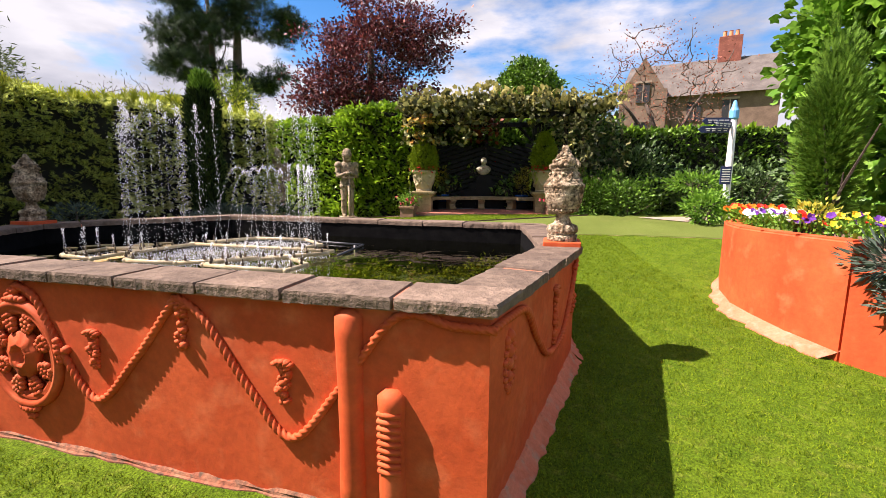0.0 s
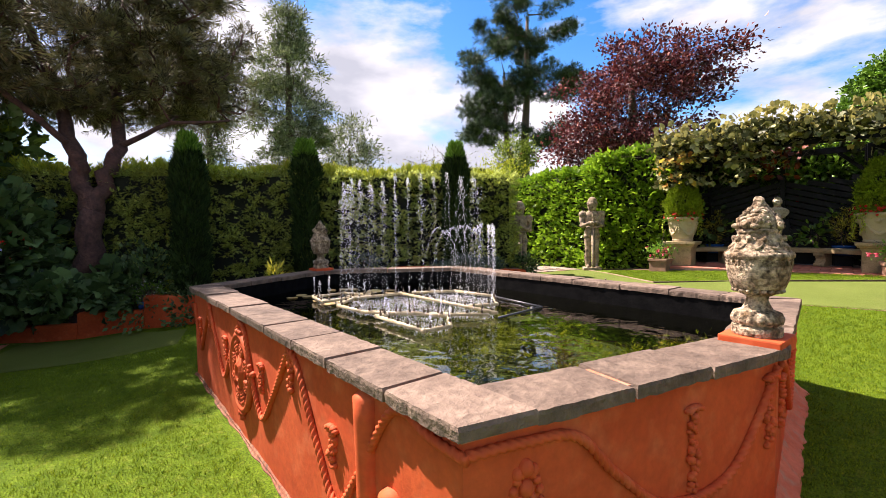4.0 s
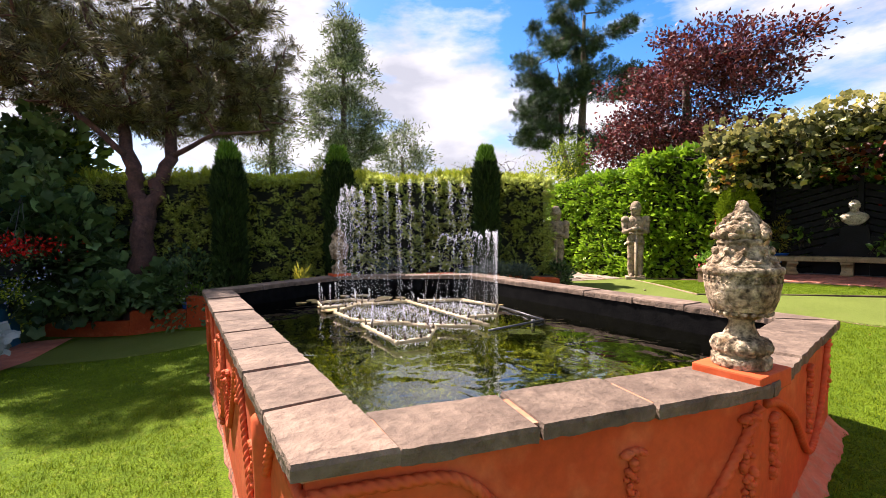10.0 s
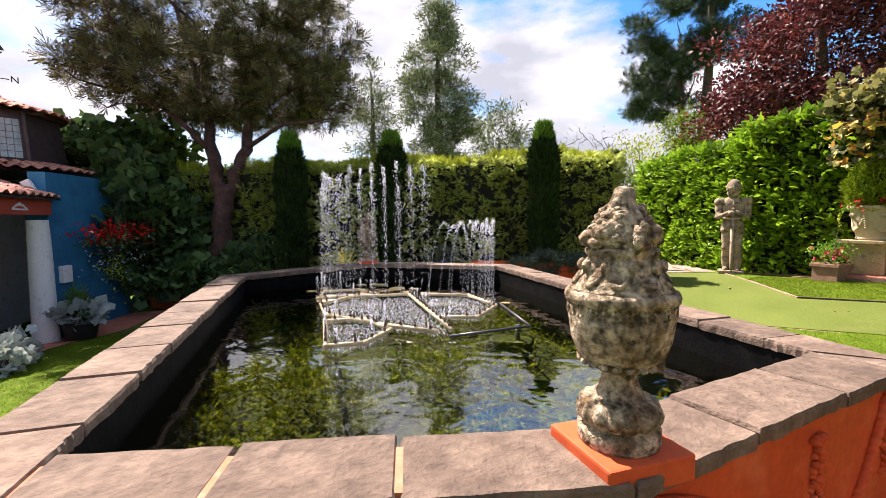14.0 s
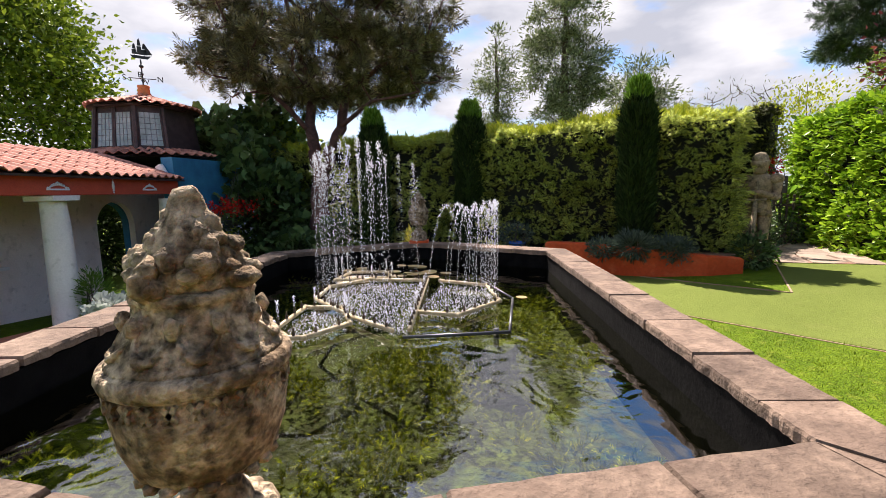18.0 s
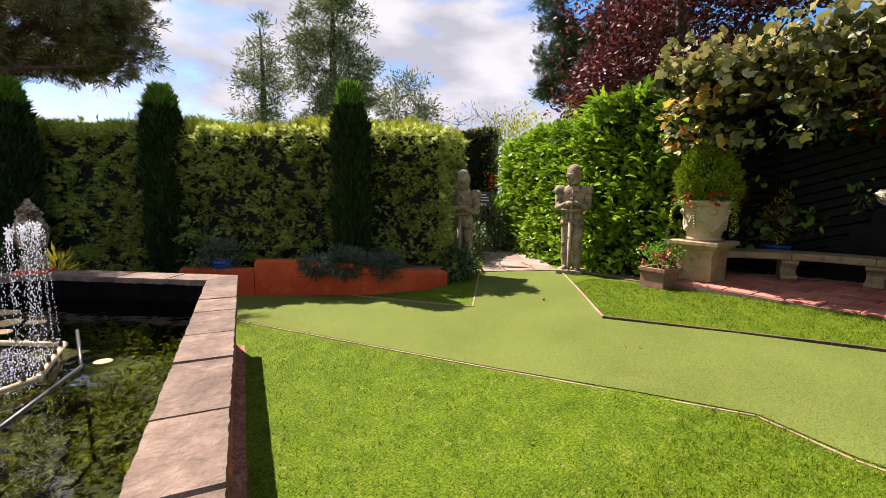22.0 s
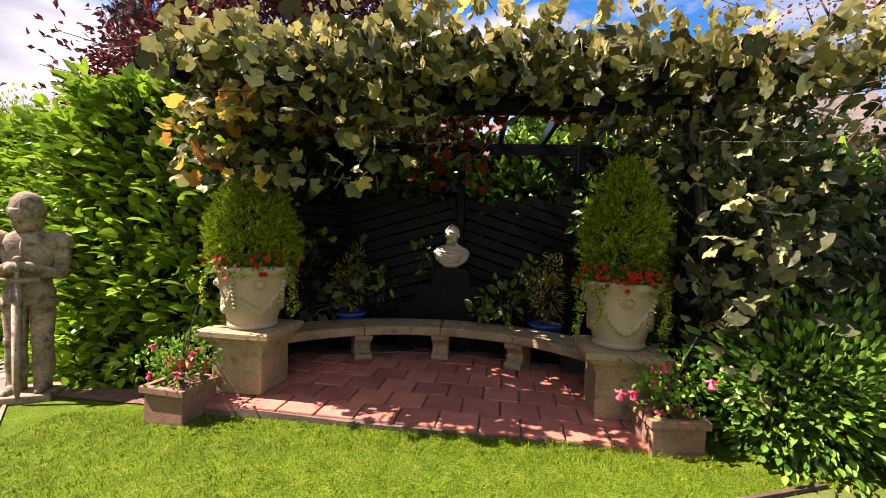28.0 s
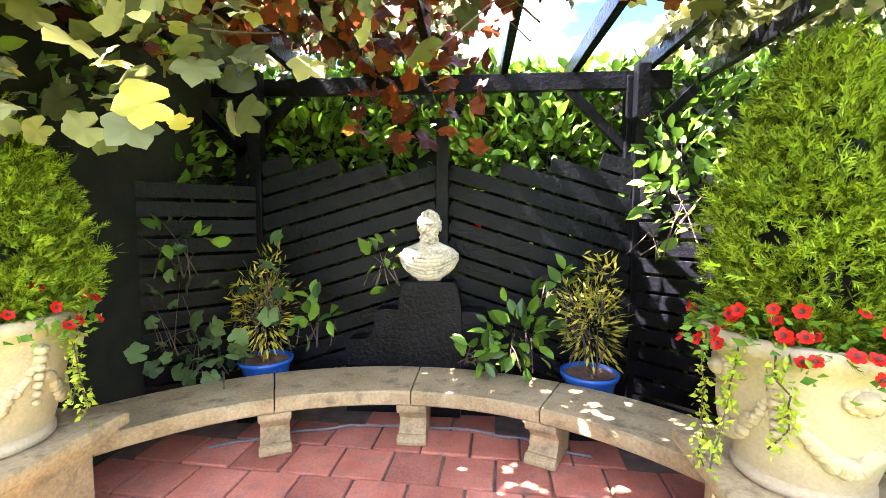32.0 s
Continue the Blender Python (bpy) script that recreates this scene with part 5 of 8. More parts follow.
# ---- urns on the pond ----
def urn(x, y, label):
    t = thing("lidded_urn", label, "urn", "urns on the pond")
    part("base_block", boxed((0.275, 0.275, 0.075), pose(x, y, COPE - 0.008, 0, 0, -11), 0.008), M_RED, t, "orange-red painted block")
    m = pose(x, y, COPE + 0.028) @ Matrix.Diagonal((0.80, 0.80, 0.885, 1))

    def gad(n, amp, lo, hi):
        return lambda a, h: 1 + (amp * abs(math.sin(a * n / 2)) if lo < h < hi else 0) + 0.010 * noise.noise(Vector((math.cos(a) * 7, math.sin(a) * 7, h * 45)))

    part("foot", lathe([(0.135, 0), (0.14, 0.01), (0.14, 0.05), (0.12, 0.06), (0.128, 0.075), (0.135, 0.10), (0.12, 0.135), (0.085, 0.15), (0.078, 0.165), (0.064, 0.19), (0.058, 0.215), (0.068, 0.235)], 64, None, m, gad(16, 0.10, 0.07, 0.14)), M_URN, t, smooth=True)
    part("bowl", lathe([(0.07, 0.23), (0.10, 0.245), (0.14, 0.28), (0.165, 0.335), (0.173, 0.385), (0.178, 0.41), (0.172, 0.415), (0.172, 0.445), (0.186, 0.455), (0.19, 0.47), (0.184, 0.485), (0.165, 0.49)], 64, None, m, gad(22, 0.03, 0.24, 0.30)), M_URN, t, smooth=True)
    for k in range(26):
        a = 2 * math.pi * k / 26
        for q in (-1, 1):
            p = Vector((0.176 * math.cos(a), 0.176 * math.sin(a), 0.43))
            part("lattice_bar", boxed((0.009, 0.010, 0.036), m @ Matrix.Translation(p) @ pose(0, 0, 0, 0, 0, math.degrees(a)) @ pose(0, 0, 0, q * 38, 0, 0)), M_URN, t)
    for k in range(20):
        a = 2 * math.pi * k / 20
        part("lobe", ball(bmesh.new(), m @ Vector((0.130 * math.cos(a), 0.130 * math.sin(a), 0.264)), 0.015, (1, 1, 0.8), 1), M_URN, t, smooth=True)
    def worn(bm, amp, size):
        """Weathered carving: every point moved along its own noise."""
        for q in bm.verts:
            w = noise.noise_vector(q.co * size + Vector((x, y, 0))) + noise.noise_vector(q.co * size * 2.7) * 0.5
            q.co += w * amp
        return bm

    fine = [(0.172, 0.486), (0.168, 0.496), (0.160, 0.502), (0.152, 0.512), (0.143, 0.524), (0.135, 0.536), (0.128, 0.548), (0.122, 0.560), (0.117, 0.572), (0.113, 0.584), (0.111, 0.594), (0.118, 0.598), (0.121, 0.606), (0.118, 0.614), (0.10, 0.62)]
    part("lid", worn(lathe(fine, 96, None, m, lambda a, h: 1 + (0.035 * abs(math.sin(a * 5 + h * 20)) + 0.02 * math.sin(a * 17 - h * 90)) * (1 if 0.505 < h < 0.595 else 0)), 0.0035, 55), M_URN, t, smooth=True)
    # leaf swags along the lid's lower edge
    for k in range(10):
        a0, a1 = 2 * math.pi * k / 10, 2 * math.pi * (k + 1) / 10
        pts = []
        for i in range(9):
            q = i / 8
            sag = math.sin(math.pi * q)
            r, h = 0.124 + 0.033 * sag, 0.555 - 0.045 * sag
            pts.append(m @ Vector((r * math.cos(a0 + (a1 - a0) * q), r * math.sin(a0 + (a1 - a0) * q), h)))
        part("drape", worn(tube(pts, [0.003, 0.005, 0.006, 0.008, 0.009, 0.008, 0.006, 0.005, 0.003], 8), 0.003, 80), M_URN, t, smooth=True)
        part("drape_knot", worn(ball(bmesh.new(), m @ Vector((0.130 * math.cos(a0), 0.130 * math.sin(a0), 0.562)), 0.013, (1, 1, 1.5), 2), 0.004, 90), M_URN, t, smooth=True)
    rng = random.Random(4)
    heap = [(0.09, 0.610), (0.106, 0.622), (0.110, 0.640), (0.104, 0.660), (0.094, 0.680), (0.080, 0.700), (0.066, 0.718), (0.056, 0.735), (0.044, 0.752), (0.036, 0.770), (0.030, 0.788), (0.024, 0.800), (0.012, 0.808)]
    part("finial", worn(lathe(heap, 72, None, m), 0.006, 40), M_URN, t, "carved fruit heap", smooth=True)
    for k in range(52):
        h = (k + rng.uniform(0, 1)) / 52
        a = k * 2.4 + rng.uniform(-0.35, 0.35)
        r = 0.108 * (1 - h) ** 0.8 + 0.010
        p = m @ Vector((r * math.cos(a), r * math.sin(a), 0.628 + 0.125 * h))
        if k % 4 == 1:
            bm = tube([p + Vector((0, 0, 0.022)), p + Vector((math.cos(a) * 0.012, math.sin(a) * 0.012, 0.004)), p + Vector((math.cos(a) * 0.014, math.sin(a) * 0.014, -0.014)), p + Vector((math.cos(a) * 0.006, math.sin(a) * 0.006, -0.032))], [0.005, 0.017, 0.014, 0.004], 9)
            part("leaf", worn(bm, 0.005, 60), M_URN, t, smooth=True)
        else:
            part("fruit", worn(ball(bmesh.new(), p, rng.uniform(0.014, 0.030) * (1.0 - 0.35 * h), (rng.uniform(0.8, 1.3), rng.uniform(0.8, 1.3), rng.uniform(0.6, 1.0)), 3), 0.004, 80), M_URN, t, smooth=True)


urn(0.79, 3.395, "weathered carved stone urn with fruit lid on the coping")
urn(-4.66, 4.52, "weathered carved stone urn with fruit lid on the coping")


# ---- ornaments on the pond walls ----
M_ORN = M_RED


def wall_at(side, s, z, off=0.0):
    """A place on a pond wall: s metres along the side, height z, off metres out."""
    ring = inset(POND, 0.05)
    a, b = Vector(ring[side]), Vector(ring[(side + 1) % 6])
    u = (b - a).normalized()
    n = Vector((u.y, -u.x))
    p = a + u * s + n * off
    return Vector((p.x, p.y, z))


def smooth_line(pts, step=0.008):
    out = []
    P = [pts[0]] + list(pts) + [pts[-1]]
    for i in range(1, len(P) - 2):
        a, b, c, d = (np.array(P[k], float) for k in (i - 1, i, i + 1, i + 2))
        n = max(2, int(np.linalg.norm(c - b) / step))
        for k in range(n):
            t = k / n
            out.append(0.5 * (2 * b + (c - a) * t + (2 * a - 5 * b + 4 * c - d) * t * t + (3 * b - a - 3 * c + d) * t ** 3))
    out.append(np.array(P[-2], float))
    return out


def rope(side, pts, r=0.0175):
    line = [wall_at(side, float(s), float(z), 0.012) for s, z in smooth_line(pts)]
    part("rope_swag", tube(line, r * 1.08, 18, None, lambda a, d: 0.70 + 0.40 * abs(math.cos(1.5 * a - d * 84))), M_ORN, pond, "moulded rope swag painted like the wall", smooth=True)


rope(5, [(0.10, 0.70), (0.32, 0.26), (0.55, 0.45), (0.83, 0.78)])
rope(5, [(0.83, 0.78), (1.08, 0.48), (1.35, 0.22), (1.60, 0.45), (1.93, 0.79)])
rope(5, [(1.93, 0.79), (2.06, 0.73), (2.18, 0.50), (2.41, 0.20), (2.69, 0.44), (2.99, 0.80)])
rope(5, [(2.99, 0.80), (3.14, 0.70), (3.37, 0.38), (3.58, 0.17), (3.83, 0.44), (4.10, 0.79), (4.34, 0.775), (4.52, 0.77)])
rope(0, [(0.0, 0.77), (0.22, 0.765), (0.46, 0.73), (0.67, 0.53), (0.97, 0.33), (1.40, 0.36), (1.76, 0.78)])
rope(2, [(0.05, 0.79), (0.30, 0.66), (0.55, 0.50), (0.80, 0.60), (1.05, 0.79)])
rope(2, [(1.05, 0.79), (1.35, 0.62), (1.62, 0.48), (1.90, 0.60), (2.15, 0.79)])
rope(2, [(2.15, 0.79), (2.45, 0.64), (2.72, 0.52), (3.0, 0.62), (3.25, 0.79)])
rope(1, [(0.03, 0.78), (0.26, 0.72), (0.58, 0.56), (1.00, 0.25), (1.34, 0.36), (1.62, 0.78)])


def drop(side, s, z0, z1, w, seed):
    """A hanging bunch of moulded fruit and flowers."""
    rng = random.Random(seed)
    bm = bmesh.new()
    n = 34
    for k in range(n):
        h = k / (n - 1)
        ww = w * (0.5 + 0.5 * math.sin(math.pi * min(1, 0.25 + h * 0.9))) * (0.45 + 0.55 * h)
        ball(bm, wall_at(side, s + rng.uniform(-ww, ww), z0 + (z1 - z0) * h, rng.uniform(0.0, 0.014)), rng.uniform(0.012, 0.024), (1, 1, rng.uniform(0.7, 1.1)), 1)
    for k in range(5):
        a = math.pi * (0.1 + 0.2 * k)
        p = wall_at(side, s + math.cos(a) * w * 0.8, z1 - 0.01 + math.sin(a) * w * 0.35, 0.012)
        ball(bm, p, 0.024, (1, 1, 0.6), 1)
    tagged(part("fruit_drop", bm, M_ORN, pond, "moulded bunch of fruit", smooth=True), kind="stuff")


for k, (sd, s, z0, z1, w) in enumerate([(5, 3.0, 0.55, 0.76, 0.055), (5, 2.43, 0.38, 0.57, 0.045), (5, 3.55, 0.34, 0.53, 0.05), (5, 1.42, 0.38, 0.57, 0.045), (5, 0.83, 0.52, 0.75, 0.055), (5, 0.34, 0.40, 0.57, 0.04),
                                       (0, 1.12, 0.34, 0.70, 0.05), (0, 1.70, 0.40, 0.74, 0.05), (1, 0.18, 0.42, 0.68, 0.05), (1, 1.02, 0.36, 0.72, 0.05), (1, 1.62, 0.42, 0.74, 0.05), (2, 1.05, 0.60, 0.77, 0.045), (2, 2.15, 0.60, 0.77, 0.045), (2, 0.55, 0.58, 0.72, 0.04), (2, 1.62, 0.56, 0.71, 0.04)]):
    drop(sd, s, z0, z1, w, 80 + k)


def roundel(side, s, z, r):
    c = wall_at(side, s, z, 0)
    ring = inset(POND, 0.05)
    u = (Vector(ring[(side + 1) % 6]) - Vector(ring[side])).normalized()
    m = Matrix.Translation(c) @ Matrix(((u.x, 0, u.y, 0), (u.y, 0, -u.x, 0), (0, 1, 0, 0), (0, 0, 0, 1))) @ Matrix.Diagonal((0.92, 1.05, 1, 1))
    part("roundel_rim", lathe([(r * 0.70, 0), (r * 0.72, 0.018), (r * 0.78, 0.03), (r * 0.82, 0.02), (r * 0.86, 0.034), (r * 0.92, 0.04), (r * 0.97, 0.03), (r, 0.0)], 56, None, m), M_ORN, pond, "ringed medallion rim", smooth=True)
    part("roundel_boss", lathe([(0.001, 0.02), (r * 0.13, 0.02), (r * 0.17, 0.045), (r * 0.22, 0.05), (r * 0.27, 0.03), (r * 0.40, 0.028), (r * 0.44, 0.0)], 40, None, m, lambda a, h: 1 + 0.06 * math.sin(a * 9)), M_ORN, pond, "round boss of the medallion", smooth=True)
    for k in range(8):
        a = 2 * math.pi * (k + 0.5) / 8
        bm = bmesh.new()
        for q, (rr, sp) in enumerate(((0.48, 0.05), (0.56, 0.10), (0.64, 0.12), (0.74, 0.06))):
            for t in (-1, 0, 1):
                ball(bm, m @ Vector((r * rr * math.cos(a + t * sp * 1.4), r * rr * math.sin(a + t * sp * 1.4), 0.018)), 0.02, (1, 1, 1), 1)
        part("acanthus_leaf", bm, M_ORN, pond, smooth=True)
    for a in (0.15, 1.57, 3.0, -1.57):
        bm = bmesh.new()
        for t in range(-2, 3):
            ball(bm, m @ Vector((r * 1.0 * math.cos(a + t * 0.09), r * 1.0 * math.sin(a + t * 0.09), 0.02)), 0.03 - 0.004 * abs(t), sub=1)
        ball(bm, m @ Vector((r * 1.14 * math.cos(a), r * 1.14 * math.sin(a), 0.012)), 0.028, sub=1)
        tagged(part("crest", bm, M_ORN, pond, smooth=True), kind="stuff")


roundel(5, 1.93, 0.40, 0.30)
for s, z1, r in ((3.88, 0.81, 0.062), (4.07, 0.47, 0.06)):
    part("half_column", tube([wall_at(5, s, h, -0.01) for h in (-0.25, 0.0, 0.2, z1 * 0.6, z1 * 0.85, z1 - 0.03, z1)], [r, r * 1.05, r * 0.95, r, r * 1.08, r * 1.1, r * 0.5], 18), M_ORN, pond, "rough modelled half column", smooth=True)
bm = bmesh.new()
for k in range(9):
    tube([wall_at(5, 4.07 - 0.05, 0.10 + 0.033 * k, 0.03), wall_at(5, 4.07, 0.11 + 0.033 * k, 0.055), wall_at(5, 4.07 + 0.05, 0.10 + 0.033 * k, 0.03)], 0.013, 6, bm)
tagged(part("coiled_band", bm, M_ORN, pond, smooth=True), kind="stuff")
bm = bmesh.new()
for k in range(17):
    a = 2 * math.pi * k / 17
    ball(bm, wall_at(0, 0.24 + 0.062 * math.cos(a), 0.54 + 0.115 * math.sin(a), 0.0), 0.020, sub=1)
for ds_, dz_, r_ in ((0, 0.13, 0.03), (-0.035, 0.115, 0.022), (0.035, 0.115, 0.022), (0, 0.06, 0.03), (0, 0.0, 0.028), (-0.025, 0.02, 0.018), (0.025, 0.02, 0.018), (0, -0.06, 0.026), (0, -0.13, 0.02)):
    ball(bm, wall_at(0, 0.24 + ds_, 0.54 + dz_, -0.002), r_, (1, 1, 1.15), 2)
tagged(part("mask", bm, M_ORN, pond, "shallow moulded oval mask", smooth=True), kind="stuff")


# ---- fountain ----
M_PIPE = mat("cream_plastic_pipe", (0.27, 0.21, 0.11), (0.42, 0.35, 0.21), 10, 0.5, 0.2, 60, vary=0.2, patch=0.15, c3=(0.22, 0.18, 0.09))
M_BLACKPIPE = mat("black_plastic_pipe", (0.02, 0.022, 0.025), (0.035, 0.035, 0.04), 10, 0.4, 0.1, 60)
M_BRASS = mat("dull_bronze_nozzle", (0.06, 0.045, 0.03), (0.12, 0.09, 0.06), 20, 0.45, 0.1, 80, metal=0.7)
M_DROP, dn, dl, db = nodes_of("falling_water")
db.inputs["Base Color"].default_value = (0.94, 0.96, 1.0, 1)
db.inputs["Roughness"].default_value = 0.12
db.inputs["Transmission Weight"].default_value = 0.15
db.inputs["IOR"].default_value = 1.33
WATER = 0.66
FRAMES = {
    "near": [(-1.24, 3.05), (-1.18, 3.30), (-1.42, 3.58), (-1.86, 3.52), (-1.96, 3.22), (-1.24, 3.05)],
    "middle": [(-1.18, 3.86), (-1.62, 3.57), (-2.22, 3.28), (-2.70, 3.36), (-2.95, 3.75), (-2.74, 4.32)],
    "bar": [(-1.17, 3.97), (-2.78, 4.34)],
    "side": [(-1.60, 4.06), (-1.42, 4.36), (-1.74, 4.78), (-2.34, 4.85), (-2.68, 4.46)],
    "far": [(-3.02, 3.40), (-3.42, 3.55), (-3.36, 3.95), (-2.98, 4.02), (-3.02, 3.40)],
}


def fountain():
    f = thing("fountain", "pond fountain of floating pipe frames with small nozzles", "fountain")
    rng = random.Random(12)
    nozzles = {}
    for name, pts in FRAMES.items():
        for a, b in zip(pts, pts[1:]):
            a, b = Vector((*a, WATER + 0.045)), Vector((*b, WATER + 0.045))
            part("pipe", tube([a, a.lerp(b, 0.5), b], 0.017, 10), M_PIPE, f, smooth=True)
            ball(bm := bmesh.new(), b, 0.022, sub=2)
            part("elbow", bm, M_PIPE, f, smooth=True)
            n = max(1, int((b - a).length / 0.125))
            for k in range(n):
                p = a.lerp(b, (k + 0.5) / n)
                nozzles.setdefault(name, []).append(p)
                part("nozzle", lathe([(0.008, 0.0), (0.011, 0.008), (0.011, 0.026), (0.006, 0.030), (0.004, 0.055)], 8, None, Matrix.Translation(p + Vector((0, 0, 0.012)))), M_BRASS, f)
    black = [(-1.12, 3.92), (-1.05, 4.62), (-1.90, 4.95), (-2.78, 4.90)]
    for a, b in zip(black, black[1:]):
        a, b = Vector((*a, WATER + 0.015)), Vector((*b, WATER + 0.015))
        part("support_pipe", tube([a, a.lerp(b, 0.5), b], 0.011, 10), M_BLACKPIPE, f, smooth=True)
    # leg and stacked bricks that carry the frame under water
    for x, y in ((-1.12, 4.55), (-2.6, 4.8)):
        part("support_leg", tube([(x, y, 0.10), (x, y, WATER + 0.02)], 0.020, 10), M_BLACKPIPE, f, smooth=True)
        for k in range(-4, 3):
            part("support_brick", boxed((0.34, 0.22, 0.062), pose(x + 0.02 * k - 0.1, y - 0.06 + 0.02 * k, 0.40 + 0.064 * k, 0, 0, 12 + 15 * k), 0.006), M_ALGAE, f, "algae-covered brick under water")
    # jets: beads of water along their arcs
    V, F = [], []
    octa = np.array([(1, 0, 0), (-1, 0, 0), (0, 1, 0), (0, -1, 0), (0, 0, 2.0), (0, 0, -2.0)], float)
    of = np.array([(0, 2, 4), (2, 1, 4), (1, 3, 4), (3, 0, 4), (2, 0, 5), (1, 2, 5), (3, 1, 5), (0, 3, 5)])

    def bead(p, r):
        F.append(of + 6 * len(V))
        V.append(octa * r + np.array(p))

    def jet(p, h, out, spread=0.012, dense=1.0):
        v = math.sqrt(2 * 9.81 * h)
        T = v / 9.81 + math.sqrt(max(0.0, 2 * (h + p.z - WATER) / 9.81))
        n = int((190 if h > 0.5 else 60) * dense)
        for k in range(n):
            t = T * (k + rng.random()) / n
            s = spread * (0.4 + t * 2.2)
            q = p + Vector((out[0] * t, out[1] * t, v * t - 4.905 * t * t)) + Vector((rng.gauss(0, s), rng.gauss(0, s), rng.gauss(0, s * 1.4)))
            if q.z > WATER:
                bead(q, rng.uniform(0.0015, 0.0032) * (1.3 if abs(t - v / 9.81) < 0.12 else 1))

    cx, cy = -2.1, 3.8
    for p in nozzles["middle"]:
        d = (Vector((cx, cy)) - Vector((p.x, p.y))) * 0.16
        jet(p, 1.22 + rng.uniform(-0.06, 0.06), d, 0.006)
        if rng.random() < 0.45:
            jet(p, 1.12 + rng.uniform(-0.16, 0.06), d * 0.7, 0.018, 0.7)
    for p in nozzles["side"]:
        d = Vector((-1.75, 4.75)) - Vector((p.x, p.y))
        jet(p, 0.78 + rng.uniform(-0.05, 0.05), d * 0.75, 0.006)
    for p in nozzles["near"][::2] + nozzles["far"][::2]:
        jet(p, rng.uniform(0.10, 0.24), (rng.uniform(-0.05, 0.05), rng.uniform(-0.05, 0.05)), 0.006)
    for p in nozzles["bar"]:
        jet(p, rng.uniform(0.05, 0.16), (0, 0), 0.006, 0.6)
    # splashes on the surface inside the frames
    for pts, count in ((FRAMES["middle"] + [(-1.17, 3.97)], 2700), (FRAMES["side"], 1400), (FRAMES["near"][:-1], 650), (FRAMES["far"][:-1], 550)):
        mid = Vector((sum(p[0] for p in pts) / len(pts), sum(p[1] for p in pts) / len(pts)))
        fans = [(Vector(p), Vector(q)) for p, q in zip(pts, pts[1:] + pts[:1])]
        areas = [abs((p - mid).cross(q - mid)) for p, q in fans]
        for k in range(count):
            p, q = rng.choices(fans, areas)[0]
            v, w = math.sqrt(rng.random()), rng.random()
            e = mid + (p.lerp(q, w) - mid) * v * 0.97
            bead((e.x, e.y, WATER + abs(rng.gauss(0, 0.012)) * (1 if rng.random() < 0.8 else 3)), rng.uniform(0.0012, 0.0037))
    ob = raw("water_jets", np.concatenate(V), np.concatenate(F), M_DROP, smooth=True)
    tagged(ob, "sparkling water drops thrown up by the fountain", "water jets", kind="stuff")


fountain()
M_PAD = mat("yellowing_lily_pad", (0.22, 0.18, 0.05), (0.34, 0.20, 0.06), 9, 0.5, 0.2, 40, random_by="object")
rp = random.Random(31)
for k in range(26):
    x, y = (-3.5 + rp.uniform(-0.5, 0.45), 4.2 + rp.uniform(-0.75, 0.45)) if k else (-1.95, 5.05)
    r = rp.uniform(0.05, 0.10)
    ob = part("lily_pad", lathe([(0.01, 0.002), (r * 0.9, 0.0), (r, 0.006), (r * 0.9, 0.005), (0.01, 0.006)], 14, None, pose(x, y, WATER + 0.003, rp.uniform(-3, 3), rp.uniform(-3, 3))), M_PAD)
    tagged(ob, "yellow-brown water lily pad floating on the pond", "lily pad", "lily pads")


# ---- the blue and white cottage ----
M_TILE = mat("terracotta_pantile", (0.36, 0.13, 0.085), (0.48, 0.21, 0.15), 5, 0.85, 0.4, 40, vary=0.2, random_by="object", patch=0.12, c3=(0.2, 0.12, 0.09))
M_BEAM = mat("red_painted_beam", (0.46, 0.06, 0.03), (0.56, 0.085, 0.04), 4, 0.7, 0.25, 50, vary=0.12)
M_FRAME = mat("dark_purple_brown_timber", (0.035, 0.02, 0.022), (0.065, 0.04, 0.042), 6, 0.7, 0.4, 40, vary=0.25)
M_LEAD = mat("lead_strip", (0.10, 0.10, 0.11), (0.16, 0.16, 0.17), 12, 0.6, 0.1, 50)
M_GLASS = mat("pale_leaded_glass", (0.20, 0.24, 0.23), (0.32, 0.36, 0.35), 5, 0.12, 0.15, 30, vary=0.1, spec=0.6)
M_TERRA = mat("orange_terracotta", (0.52, 0.17, 0.07), (0.62, 0.24, 0.11), 6, 0.8, 0.2, 50)
M_IRON = mat("black_iron", (0.012, 0.012, 0.014), (0.022, 0.022, 0.025), 8, 0.5, 0.2, 50)
M_PLASTER = mat("white_plaster_motif", (0.74, 0.74, 0.76), (0.82, 0.82, 0.83), 8, 0.8, 0.2, 50, vary=0.06)
HB = -0.5
H = pose(-5.58, -0.60, 0, 0, 0, 167.05)


